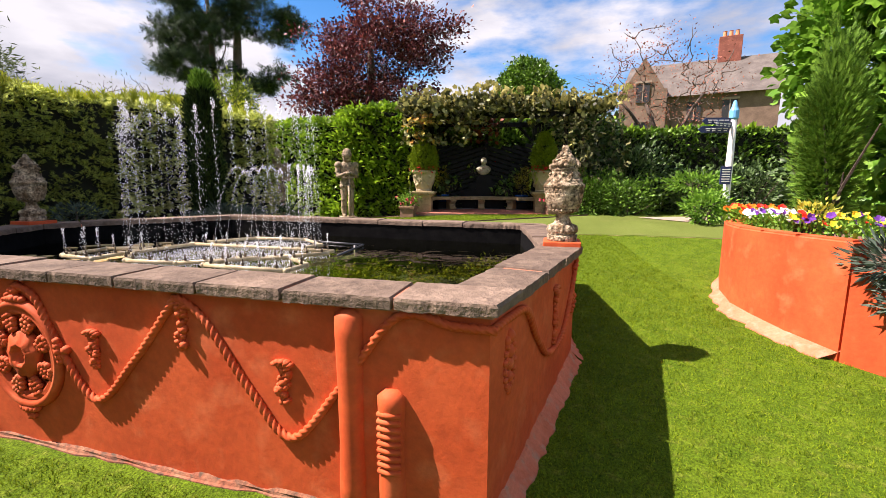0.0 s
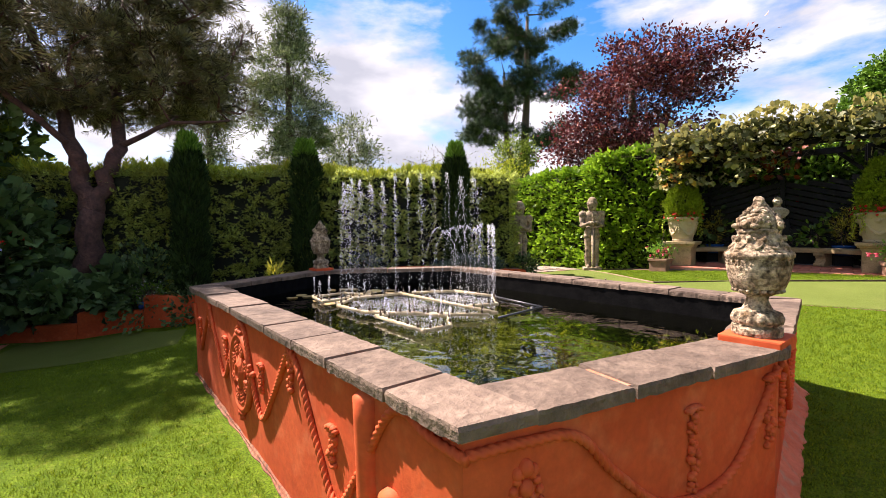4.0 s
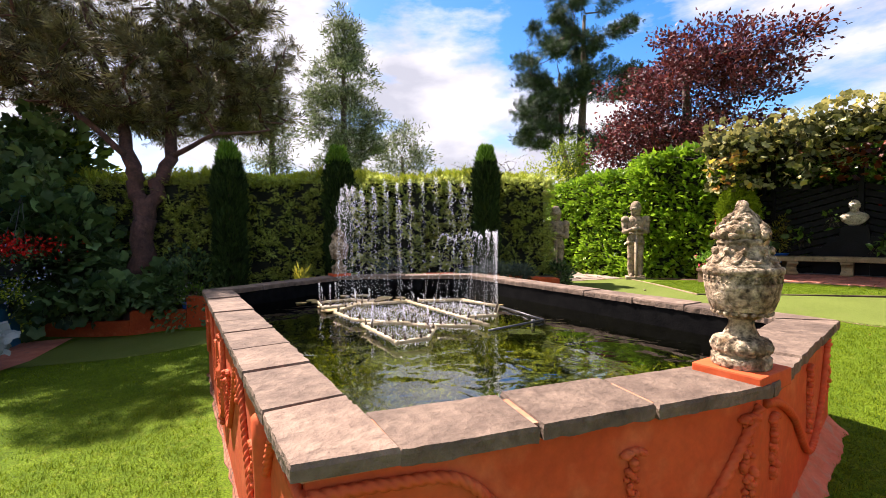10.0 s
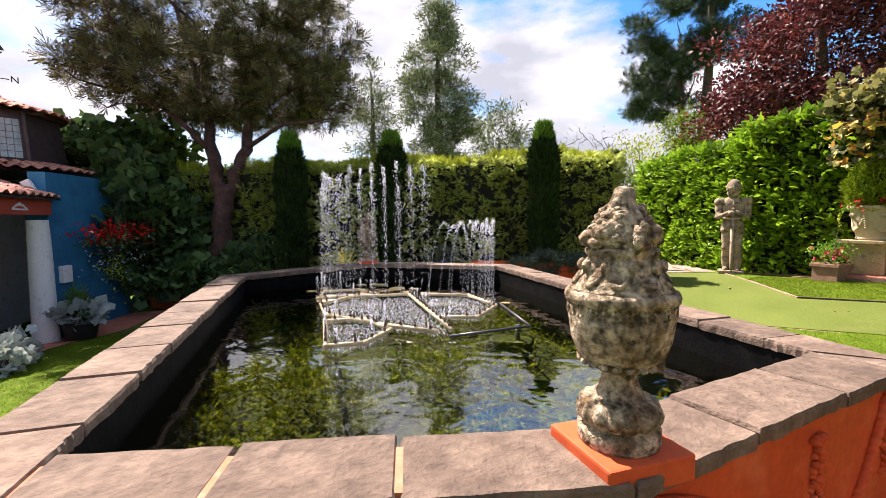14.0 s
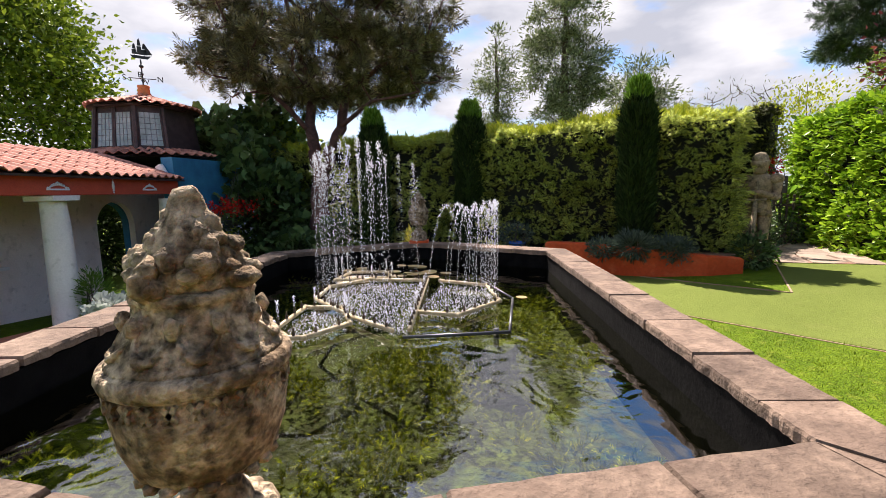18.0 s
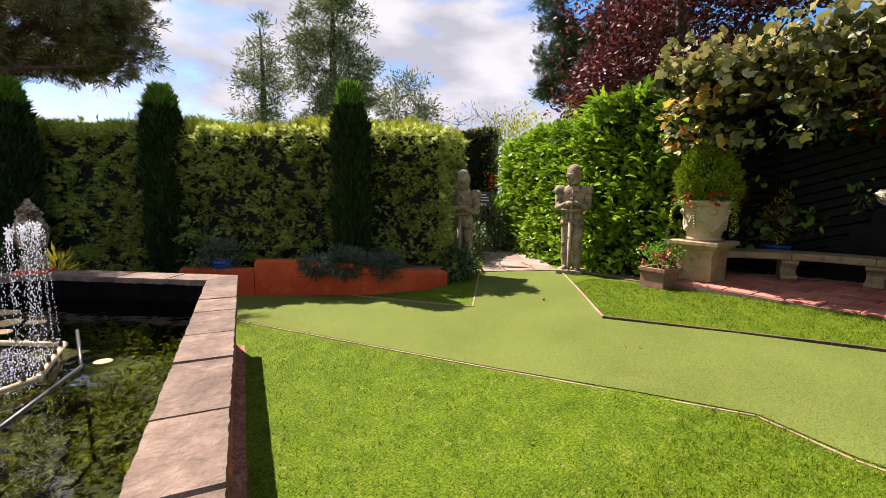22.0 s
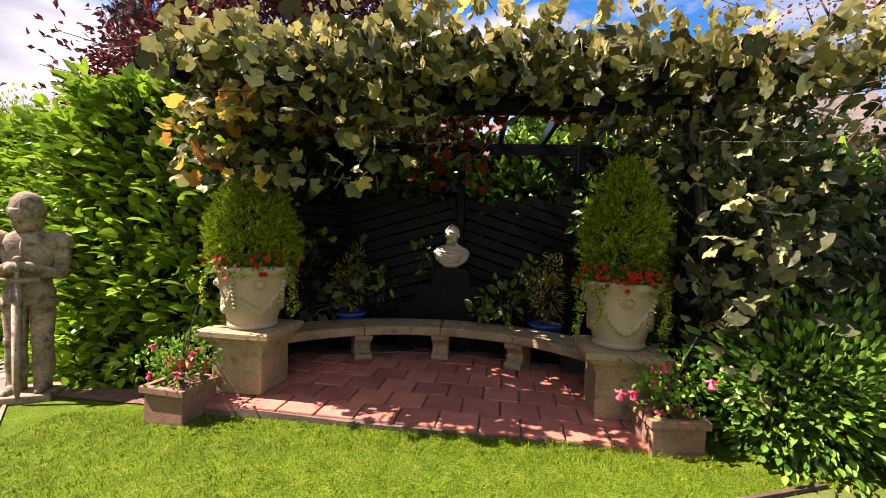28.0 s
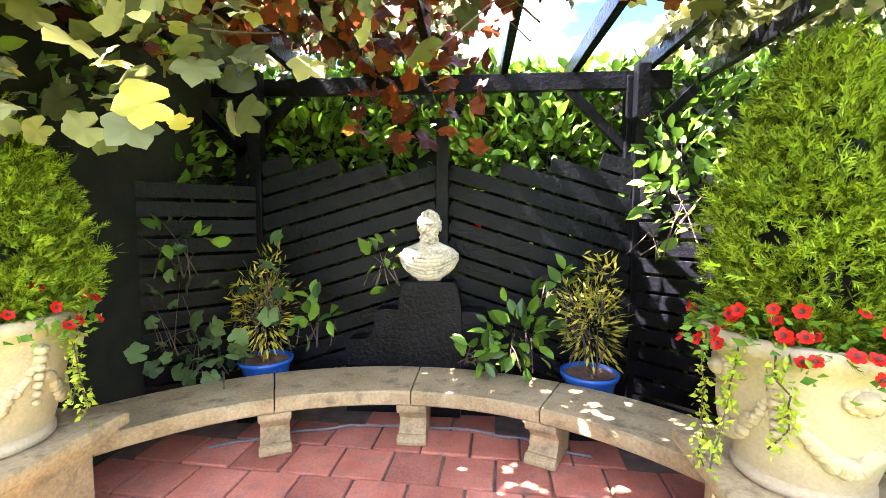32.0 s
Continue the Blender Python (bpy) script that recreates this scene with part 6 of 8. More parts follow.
def tile_mesh(w, ln):
    """One pantile: a rolled sheet with thickness."""
    bm = bmesh.new()
    rows = []
    for y, z in ((0, 0.0), (ln, 0.0)):
        up = [bm.verts.new((w * (k / 6 - 0.5), y, 0.028 * math.sin(2 * math.pi * k / 6) + 0.03 + z)) for k in range(7)]
        dn_ = [bm.verts.new((w * (k / 6 - 0.5), y, 0.028 * math.sin(2 * math.pi * k / 6) + 0.014 + z)) for k in range(7)]
        rows.append((up, dn_))
    for k in range(6):
        for q in (0, 1):
            bm.faces.new((rows[0][q][k], rows[0][q][k + 1], rows[1][q][k + 1], rows[1][q][k]))
        for r in (0, 1):
            bm.faces.new((rows[r][0][k], rows[r][0][k + 1], rows[r][1][k + 1], rows[r][1][k]))
    for e in (0, 6):
        bm.faces.new((rows[0][0][e], rows[1][0][e], rows[1][1][e], rows[0][1][e]))
    bmesh.ops.recalc_face_normals(bm, faces=bm.faces)
    me = bpy.data.meshes.new("roof_tile")
    bm.to_mesh(me)
    bm.free()
    me.materials.append(M_TILE)
    return me


def cottage():
    c = thing("cottage", "small white and blue cottage with a tiled porch and cupola", "cottage")
    # porch pillars
    for x, r in ((2.45, 0.155), (0.0, 0.165), (-2.45, 0.165)):
        part("pillar", lathe([(r * 1.25, HB), (r * 1.2, HB + 0.08), (r * 1.12, HB + 0.4), (r, 1.2), (r * 0.92, 1.56), (r * 0.95, 1.58)], 24, None, H @ pose(x, 0, 0), lambda a, z: 1 + 0.025 * math.sin(a * 3 + z * 4)), M_WHITE, c, smooth=True)
        if x < 2:
            part("pillar_cap", boxed((0.44, 0.44, 0.075), H @ pose(x, 0, 1.62), 0.012), M_WHITE, c)
    part("beam", boxed((6.6, 0.16, 0.27), H @ pose(-0.62, -0.02, 1.80), 0.01), M_BEAM, c, "red painted beam")
    for x, big in ((1.85, 1), (1.0, 0), (0.0, 1), (-0.95, 0), (-1.9, 1)):
        bm = bmesh.new()
        y = -0.105
        if big:
            for k in range(-5, 6):
                ball(bm, H @ Vector((x + k * 0.032, y, 1.765 + 0.055 * math.cos(k * 0.31) * (1 if abs(k) < 4 else 0.4))), 0.028 - 0.0015 * abs(k), (1, 0.5, 1), 1)
            ball(bm, H @ Vector((x, y, 1.83)), 0.03, (1, 0.5, 1.1), 1)
            box(bm, (0.36, 0.02, 0.025), H @ pose(x, y, 1.745), 0.004)
        else:
            for k in range(-3, 4):
                ball(bm, H @ Vector((x, y, 1.80 + k * 0.033)), 0.045 - 0.007 * abs(k), (1, 0.4, 0.7), 1)
        part("plaster_motif", bm, M_PLASTER, c, "white moulded motif", smooth=True)
    # back wall of the porch with the arch
    def wall_strip(x0, x1, z0, z1, y=1.37, th=0.22, material=M_PORCH, name="porch_wall"):
        part(name, boxed((x1 - x0, th, z1 - z0), H @ pose((x0 + x1) / 2, y + th / 2, (z0 + z1) / 2)), material, c)
    ax, aw, ah = 2.80, 0.50, 1.03
    wall_strip(-4.0, ax - aw, HB, 2.3)
    wall_strip(ax + aw, 4.72, HB, 2.3)
    bm = bmesh.new()
    n = 18
    arc = [(ax - aw * math.cos(math.pi * k / n), ah + aw * math.sin(math.pi * k / n)) for k in range(n + 1)]
    for (xa, za), (xb, zb) in zip(arc, arc[1:]):
        vs = [bm.verts.new(H @ Vector((x, y, z))) for y in (1.37, 1.59) for x, z in ((xa, za), (xb, zb), (xb, 2.3), (xa, 2.3))]
        for q in ((0, 1, 2, 3), (7, 6, 5, 4), (0, 4, 5, 1)):
            bm.faces.new([vs[k] for k in q])
    bmesh.ops.remove_doubles(bm, verts=bm.verts[:], dist=0.0005)
    part("arch_head", bm, M_PORCH, c)
    bm = bmesh.new()
    path = [(ax - aw, HB)] + [(ax - aw, ah)] + arc[1:-1] + [(ax + aw, ah), (ax + aw, HB)]
    for (xa, za), (xb, zb) in zip(path, path[1:]):
        sc = 0.93
        fa, fb = (ax + (xa - ax) * sc, ah + (za - ah) * sc if za > ah else za), (ax + (xb - ax) * sc, ah + (zb - ah) * sc if zb > ah else zb)
        vs = [bm.verts.new(H @ Vector((x, y, z))) for y in (1.50, 1.62) for x, z in ((xa, za), (xb, zb), fb, fa)]
        for q in ((0, 1, 2, 3), (7, 6, 5, 4), (3, 2, 6, 7), (0, 4, 5, 1)):
            bm.faces.new([vs[k] for k in q])
    part("arch_lining", bm, M_BLUE, c, "blue painted arch lining")
    part("window", boxed((0.9, 0.06, 0.75), H @ pose(-0.1, 1.36, 0.95)), M_IRON, c, "dark window opening")
    part("window_sill", boxed((1.05, 0.14, 0.05), H @ pose(-0.1, 1.32, 0.55), 0.008), M_WHITE, c)
    part("porch_floor", boxed((7.0, 1.9, 0.12), H @ pose(-0.6, 0.6, HB - 0.04)), M_PAVER, c)
    part("back_wall", boxed((6.1, 0.2, 2.6), H @ pose(-1.05, 3.4, 0.8)), M_WHITE, c)
    # Slab added out of view to block the sun behind the arch.
    part("passage_light_block", boxed((8.0, 5.2, 0.10), H @ pose(1.2, 4.22, 2.36)), M_FRAME, c, "unseen slab added to keep the passage dark")
    # blue block
    bm = bmesh.new()
    pts = [(2.66, -0.05), (4.75, -0.40), (4.82, -0.12), (2.70, 0.22)]
    lo = [bm.verts.new(H @ Vector((x, y, HB - 0.1))) for x, y in pts]
    hi = [bm.verts.new(H @ Vector((x, y, 2.40))) for x, y in pts]
    bm.faces.new(hi)
    for k in range(4):
        q = (k + 1) % 4
        bm.faces.new((lo[k], lo[q], hi[q], hi[k]))
    part("blue_wall", bm, M_BLUE, c, "bright blue rendered wall")
    part("side_wall", boxed((0.25, 1.9, 2.9), H @ pose(4.85, 0.62, 0.95)), M_BLUE, c, "bright blue rendered wall")
    part("white_coping", boxed((0.10, 0.14, 0.42), H @ pose(2.62, 0.12, 2.06, -28, 0, 0), 0.03), M_WHITE, c, "sloping white wall end")
    part("meter_box", boxed((0.22, 0.08, 0.30), H @ pose(2.90, -0.13, 0.62, 0, 0, -9.5), 0.01), M_WHITE, c)
    part("bracket", tube([H @ Vector((4.0, -0.3, 2.2)), H @ Vector((3.95, -0.75, 2.25))], 0.03, 8), M_BLUE, c)
    # cupola
    cx, cy, n = 4.19, 1.47, 8
    turn = math.degrees(math.atan2(*((H.inverted() @ Vector((1.4, 3.7, 0))).yx - Vector((cy, cx)))))
    corners = [math.radians(turn + a + 90 * q) for q in range(4) for a in (-72, -13)]

    def ringpts(r, z):
        return [H @ Vector((cx + r * math.cos(a), cy + r * math.sin(a), z)) for a in corners]
    lo, hi = ringpts(1.06, 2.62), ringpts(0.95, 3.60)
    bm = bmesh.new()
    a, b = [bm.verts.new(p) for p in lo], [bm.verts.new(p) for p in hi]
    for k in range(n):
        bm.faces.new((a[k], a[(k + 1) % n], b[(k + 1) % n], b[k]))
    bm.faces.new(b)
    cup = part("cupola", bm, M_FRAME, c, "dark timber cupola")
    for k in (0, 1, 7):
        p00, p10, p11, p01 = lo[k], lo[(k + 1) % n], hi[(k + 1) % n], hi[k]
        nr = (p10 - p00).cross(p01 - p00).normalized()
        if nr.dot(p00 - (H @ Vector((cx, cy, 2.55)))) < 0:
            nr = -nr
        def on(u, v, o):
            return p00.lerp(p10, u).lerp(p01.lerp(p11, u), v) + nr * o
        for u0, u1 in (((0.10, 0.46), (0.54, 0.90)) if k == 0 else ((0.14, 0.86),)):
            bm = bmesh.new()
            vs = [bm.verts.new(on(u, v, o)) for o in (0.004, 0.02) for u, v in ((u0, 0.10), (u1, 0.10), (u1, 0.82), (u0, 0.82))]
            for q in ((4, 5, 6, 7), (0, 1, 5, 4), (1, 2, 6, 5), (2, 3, 7, 6), (3, 0, 4, 7)):
                bm.faces.new([vs[i] for i in q])
            win = part("window_pane", bm, M_GLASS, cup, "pale leaded glass")
            bm = bmesh.new()
            for i in range(1, 4):
                u = u0 + (u1 - u0) * i / 4
                tube([on(u, 0.10, 0.023), on(u, 0.82, 0.023)], 0.006, 5, bm)
            for i in range(1, 6):
                v = 0.10 + 0.72 * i / 6
                tube([on(u0, v, 0.023), on(u1, v, 0.023)], 0.006, 5, bm)
            tagged(part("leading", bm, M_LEAD, cup), kind="stuff")
        for u in ((0.0, 0.5, 1.0) if k == 0 else (0.0, 1.0)):
            part("mullion", tube([on(u, 0, 0.02), on(u, 1, 0.02)], 0.045, 6), M_FRAME, cup)
    part("cupola_eave", lathe([(0.9, 3.57), (1.06, 3.55), (1.08, 3.61), (0.9, 3.68)], 8, None, H @ pose(cx, cy, 0, 0, 0, 22.5)), M_FRAME, c)
    part("chimney_pot", lathe([(0.15, 3.80), (0.15, 3.84), (0.135, 3.90), (0.115, 4.12), (0.125, 4.13), (0.125, 4.17), (0.09, 4.17)], 20, None, H @ pose(cx, cy, 0)), M_TERRA, c, "orange terracotta chimney pot", smooth=True)
    # roofs of tiles
    me = tile_mesh(0.20, 0.36)
    def lay(m):
        ob = new("roof_tile", me)
        ob.parent = c
        ob.matrix_world = m
    part("porch_roof_deck", boxed((6.7, 1.75, 0.03), H @ pose(-0.62, 0.62, 2.19, 17.5, 0, 0)), M_FRAME, c)
    for k in range(33):
        for r in range(5):
            lay(H @ pose(2.60 - 0.2 * k, -0.22, 1.95) @ pose(0, 0, 0, 17.5, 0, 0) @ pose(0, r * 0.33, 0.012 * r * 0 + 0.02, -2, 0, 0))
    for rad0, z0, slope, rows_ in ((1.62, 2.50, 14, 2), (1.14, 3.61, 16, 4)):
        for r in range(rows_):
            rr = rad0 - 0.30 * r
            cnt = max(6, int(2 * math.pi * rr / 0.2))
            for k in range(cnt):
                a = 360 * k / cnt
                lay(H @ pose(cx, cy, 0) @ pose(0, 0, 0, 0, 0, a) @ pose(0, -rr, z0 + 0.30 * r * math.tan(math.radians(slope)), slope - 2, 0, 0))
    part("skirt_roof_deck", lathe([(1.60, 2.48), (1.0, 2.65), (1.0, 2.62), (1.58, 2.45)], 32, None, H @ pose(cx, cy, 0)), M_FRAME, c)
    part("cap_roof_deck", lathe([(1.10, 3.59), (0.05, 3.90), (0.04, 3.86), (1.08, 3.56)], 32, None, H @ pose(cx, cy, 0)), M_FRAME, c)
    return cx, cy


cupola_x, cupola_y = cottage()


def weather_vane():
    v = thing("weather_vane", "black iron weather vane with a sailing ship", "weather vane")
    o = H @ Vector((cupola_x, cupola_y, 4.13))
    part("mast", tube([o, o + Vector((0, 0, 0.62))], 0.016, 8), M_IRON, v)
    bm = bmesh.new()
    ball(bm, o + Vector((0, 0, 0.30)), 0.035)
    ball(bm, o + Vector((0, 0, 0.47)), 0.05, (1, 1, 0.8))
    part("boss", bm, M_IRON, v, smooth=True)
    for ch, a in (("N", 105), ("E", 15), ("S", 285), ("W", 195)):
        d = Vector((math.cos(math.radians(a)), math.sin(math.radians(a)), 0))
        arm = part("arm", tube([o + Vector((0, 0, 0.20)), o + Vector((0, 0, 0.20)) + d * 0.27], 0.010, 6), M_IRON, v)
        cu = bpy.data.curves.new("letter", "FONT")
        cu.body, cu.size, cu.extrude, cu.align_x, cu.align_y = ch, 0.17, 0.008, "CENTER", "CENTER"
        tmp = bpy.data.objects.new("letter", cu)
        scene.collection.objects.link(tmp)
        me = bpy.data.meshes.new_from_object(tmp.evaluated_get(bpy.context.evaluated_depsgraph_get()))
        bpy.data.objects.remove(tmp)
        ob = new("letter", me)
        finish(ob, M_IRON, v)
        ob.matrix_world = Matrix.Translation(o + Vector((0, 0, 0.20)) + d * 0.35) @ pose(0, 0, 0, 90, 0, 116)
    # ship: hull, masts, sails, in the plane that faces the garden
    f = Matrix.Translation(o + Vector((0, 0, 0.62))) @ pose(0, 0, 0, 90, 0, 116)
    def flat(name, poly):
        bm = bmesh.new()
        prism(poly, -0.006, 0.006, bm)
        bmesh.ops.transform(bm, matrix=f, verts=bm.verts)
        part(name, bm, M_IRON, v)
    flat("hull", [(-0.19, 0.08), (-0.14, 0.02), (0.14, 0.02), (0.22, 0.10), (0.10, 0.085), (-0.10, 0.085)])
    for x, h in ((-0.10, 0.34), (0.0, 0.46), (0.09, 0.36)):
        flat("mast_pole", [(x - 0.006, 0.08), (x + 0.006, 0.08), (x + 0.006, h), (x - 0.006, h)])
        flat("sail", [(x - 0.055, 0.11), (x + 0.045, 0.11), (x + 0.035, h * 0.62), (x - 0.05, h * 0.62)])
        flat("sail", [(x - 0.04, h * 0.66), (x + 0.03, h * 0.66), (x + 0.015, h * 0.95), (x - 0.025, h * 0.95)])
    flat("jib", [(0.10, 0.11), (0.24, 0.13), (0.10, 0.36)])


weather_vane()


# ---- shrubs, left garden ----
def bush(name, label, blobs, shape, size, material, seed, category="shrub", group="", spread=0.6, hang=0.0, twig=1.0):
    """blobs: (centre, radii, leaves). A shrub of leaf clumps round short stems."""
    rng = np.random.default_rng(seed)
    t = thing(name, label, category, group)
    P, N, bm = [], [], bmesh.new()
    for c, rad, n in blobs:
        v = rng.normal(0, 1, (n, 3))
        v /= np.linalg.norm(v, axis=1)[:, None]
        bump_ = 1 + 0.16 * np.sin(v[:, 0] * 7 + v[:, 2] * 5) + 0.12 * np.sin(v[:, 1] * 9 - v[:, 2] * 4)
        q = v * np.array(rad) * (rng.uniform(0.5, 1.05, n) * bump_)[:, None]
        P.append(q + np.array(c))
        N.append(v + [0, 0, 0.35])
        for k in range(7):
            e = Vector(c) + Vector(rng.normal(0, 0.45, 3)) * float(np.mean(rad))
            g = Vector((c[0] + rng.normal(0, 0.08), c[1] + rng.normal(0, 0.08), c[2] - rad[2]))
            tube([g, g.lerp(e, 0.5) + Vector((0, 0, 0.03)), e], [0.02 * twig, 0.014 * twig, 0.006 * twig], 5, bm)
    tagged(part("stem", bm, M_BARK, t), kind="stuff")
    tagged(leaves("foliage", np.concatenate(P), np.concatenate(N), size, shape, material, t, seed=seed, spread=spread, hang=hang, level=0.9), kind="stuff")
    return t


bush("fig_shrub", "dark large-leaved fig shrub under the pine", [((-10.0, 1.25, 1.15), (0.8, 1.0, 1.15), 1900), ((-9.40, 2.15, 0.40), (0.36, 0.40, 0.30), 280), ((-9.15, 3.05, 0.42), (0.45, 0.45, 0.40), 340), ((-9.9, 2.1, 0.5), (0.45, 0.45, 0.7), 420), ((-10.3, 0.9, 1.8), (0.9, 0.8, 1.3), 1500), ((-10.5, 1.7, 1.25), (0.9, 0.8, 0.9), 1000), ((-11.9, 0.1, 2.6), (1.2, 1.2, 1.3), 1200), ((-11.4, 1.3, 3.2), (0.9, 0.9, 0.9), 700), ((-11.0, 0.3, 2.9), (0.8, 0.8, 0.8), 500)], BROAD, 0.24, L_SHRUB, 71)
bush("evergreen_shrub", "dark evergreen shrub against the hedge", [((-8.9, 3.5, 0.3), (0.8, 0.8, 0.9), 1800), ((-8.0, 3.9, 0.0), (0.6, 0.4, 0.5), 900)], OVAL, 0.11, L_SHRUB, 72)
bush("climbing_shrub", "bright green shrub behind the cottage cupola", [((-12.0, 1.2, 2.9), (1.2, 1.2, 0.9), 1500), ((-12.6, -1.5, 2.4), (1.5, 1.2, 0.7), 1300), ((-13.4, -3.5, 2.4), (1.6, 1.2, 0.7), 900)], OVAL, 0.16, L_TREE, 73)
bush("garden_bush", "pale green bush beyond the hedge", [((-15.5, 5.5, 2.2), (2.0, 2.0, 1.3), 1800), ((-18.5, 10.5, 2.6), (2.4, 2.4, 1.5), 1500)], OVAL, 0.22, L_TREE, 74)


a = H @ Vector((5.2, 4.2, 0.5))
b = H @ Vector((6.3, 3.7, 1.6))
# Near-black cypress leaf colour stands in for deep shade past the arch.
bush("evergreen_shrub", "shrub seen through the cottage arch, shade put in its leaf colour", [((a.x, a.y, 0.7), (1.3, 1.1, 1.5), 2200), ((b.x, b.y, 1.1), (1.4, 1.2, 1.7), 2200), ((-13.6, -4.5, 0.6), (1.7, 1.9, 1.4), 3200)], OVAL, 0.17, L_CYP, 87)


def low_wall(name, label, line, tops, th, base_of=gz):
    """A low rendered wall along a line; tops gives the height at each point."""
    t = thing(name, label, "garden wall")
    for (a, b), (za, zb) in zip(zip(line, line[1:]), zip(tops, tops[1:])):
        a, b = Vector(a), Vector(b)
        u = (b - a).normalized()
        n = Vector((-u.y, u.x)) * th
        bm = bmesh.new()
        lo = [bm.verts.new((p.x, p.y, base_of(p.x, p.y) - 0.15)) for p in (a, b, b + n, a + n)]
        hi = [bm.verts.new((p.x, p.y, z)) for p, z in ((a, za), (b, zb), (b + n, zb), (a + n, za))]
        bm.faces.new(hi)
        for k in range(4):
            q = (k + 1) % 4
            bm.faces.new((lo[k], lo[q], hi[q], hi[k]))
        es = [e for e in bm.edges if e.verts[0] in hi and e.verts[1] in hi]
        bmesh.ops.bevel(bm, geom=es, offset=0.02, segments=3, affect="EDGES")
        part("wall_length", bm, M_RED, t)
    return t


low_wall("bed_wall", "low stepped orange-red garden wall by the shrubs", [(-10.6, 1.2), (-9.88, 1.87), (-9.35, 2.44)], [-0.22, -0.20, -0.18], 0.18)
low_wall("bed_wall", "low stepped orange-red garden wall by the shrubs", [(-9.34, 2.45), (-8.57, 3.28)], [0.02, 0.03], 0.18)
low_wall("bed_wall", "low stepped orange-red garden wall by the shrubs", [(-8.56, 3.29), (-7.7, 3.80), (-6.6, 4.6), (-6.2, 5.6)], [0.30, 0.30, 0.30, 0.40], 0.18)
laid("turf_strip", [(-8.1, 0.75), (-6.4, 3.1), (-7.4, 3.6), (-8.5, 3.1), (-9.85, 1.75)], 0.006, M_TURF, "shaded strip of pale artificial turf", "turf")
laid("cottage_path", [(-4.0, -1.2), (-5.2, -0.25), (-7.6, 0.35), (-8.4, 1.0), (-10.0, 1.6), (-10.2, 0.9), (-8.0, -0.3), (-5.4, -0.9)], 0.010, M_PAVER, "reddish brick path in front of the cottage", "path")

M_BLUEPOT = mat("blue_glazed_pot", (0.012, 0.07, 0.30), (0.02, 0.12, 0.42), 6, 0.25, 0.1, 40, vary=0.1)
M_BLACKPOT = mat("black_plastic_pot", (0.015, 0.015, 0.016), (0.025, 0.025, 0.027), 6, 0.5, 0.1, 40)
L_SILVER = leaf_mat("silver_leaf", (0.28, 0.33, 0.30), (0.50, 0.55, 0.52), 0.6, 0.2)
L_FRESH = leaf_mat("fresh_green_leaf", (0.06, 0.17, 0.015), (0.20, 0.38, 0.04), 0.45, 0.3)
L_VARIEG = leaf_mat("variegated_leaf", (0.09, 0.14, 0.02), (0.68, 0.58, 0.07), 0.45, 0.25)
L_LIME = leaf_mat("lime_trailing_leaf", (0.25, 0.36, 0.02), (0.48, 0.56, 0.05), 0.5, 0.3)
L_LAV = leaf_mat("grey_lavender_leaf", (0.030, 0.048, 0.036), (0.110, 0.150, 0.112), 0.6, 0.12, spec=0.12)
L_WHITEFL = leaf_mat("white_petal", (0.75, 0.75, 0.72), (0.85, 0.85, 0.82), 0.5, 0.2)
L_REDFL = leaf_mat("red_petal", (0.42, 0.008, 0.005), (0.58, 0.020, 0.010), 0.5, 0.15, spec=0.15)
L_PINKFL = leaf_mat("pink_petal", (0.62, 0.02, 0.07), (0.85, 0.20, 0.26), 0.45, 0.3)
L_ORANGEFL = leaf_mat("orange_petal", (0.80, 0.10, 0.01), (0.90, 0.22, 0.02), 0.45, 0.2)
L_YELLOWFL = leaf_mat("yellow_petal", (0.80, 0.50, 0.01), (0.90, 0.65, 0.04), 0.45, 0.2)
L_PURPLEFL = leaf_mat("purple_petal", (0.05, 0.012, 0.14), (0.14, 0.04, 0.28), 0.45, 0.2)
L_BLUEFL = leaf_mat("pale_blue_petal", (0.30, 0.34, 0.60), (0.55, 0.58, 0.80), 0.45, 0.2)


def round_pot(name, label, x, y, z, r, h, material, category="pot", group=""):
    t = thing(name, label, category, group)
    m = pose(x, y, z)
    part("body", lathe([(r * 0.70, 0), (r * 0.74, 0.01), (r * 0.92, h * 0.8), (r * 0.94, h * 0.84), (r, h * 0.85), (r * 1.02, h), (r * 0.92, h), (r * 0.88, h * 0.85)], 28, None, m), material, t, smooth=True)
    part("soil", lathe([(0.01, h * 0.84), (r * 0.89, h * 0.86), (r * 0.89, h * 0.88), (0.01, h * 0.90)], 20, None, m), M_EARTH, t)
    return t


zb = gz(-8.15, 0.45)
round_pot("black_pot", "black pot beside the white pillar", -7.95, 0.42, zb, 0.28, 0.34, M_BLACKPOT)
bush("silver_plant", "broad silvery-leaved plant in a black pot", [((-7.95, 0.42, zb + 0.46), (0.34, 0.34, 0.14), 130)], VINE, 0.20, L_SILVER, 75, "plant", hang=-0.2)
bush("small_conifer", "small fresh green conifer in the cottage bed", [((-7.95, 0.40, zb + 0.62), (0.16, 0.16, 0.32), 700)], SPRAY, 0.07, L_CYPTIP, 76, "plant")
bush("small_conifer", "small fresh green conifer in the cottage bed", [((-5.67, -0.27, gz(-5.67, -0.27) + 0.40), (0.22, 0.22, 0.42), 900)], SPRAY, 0.08, L_CYPTIP, 77, "plant")
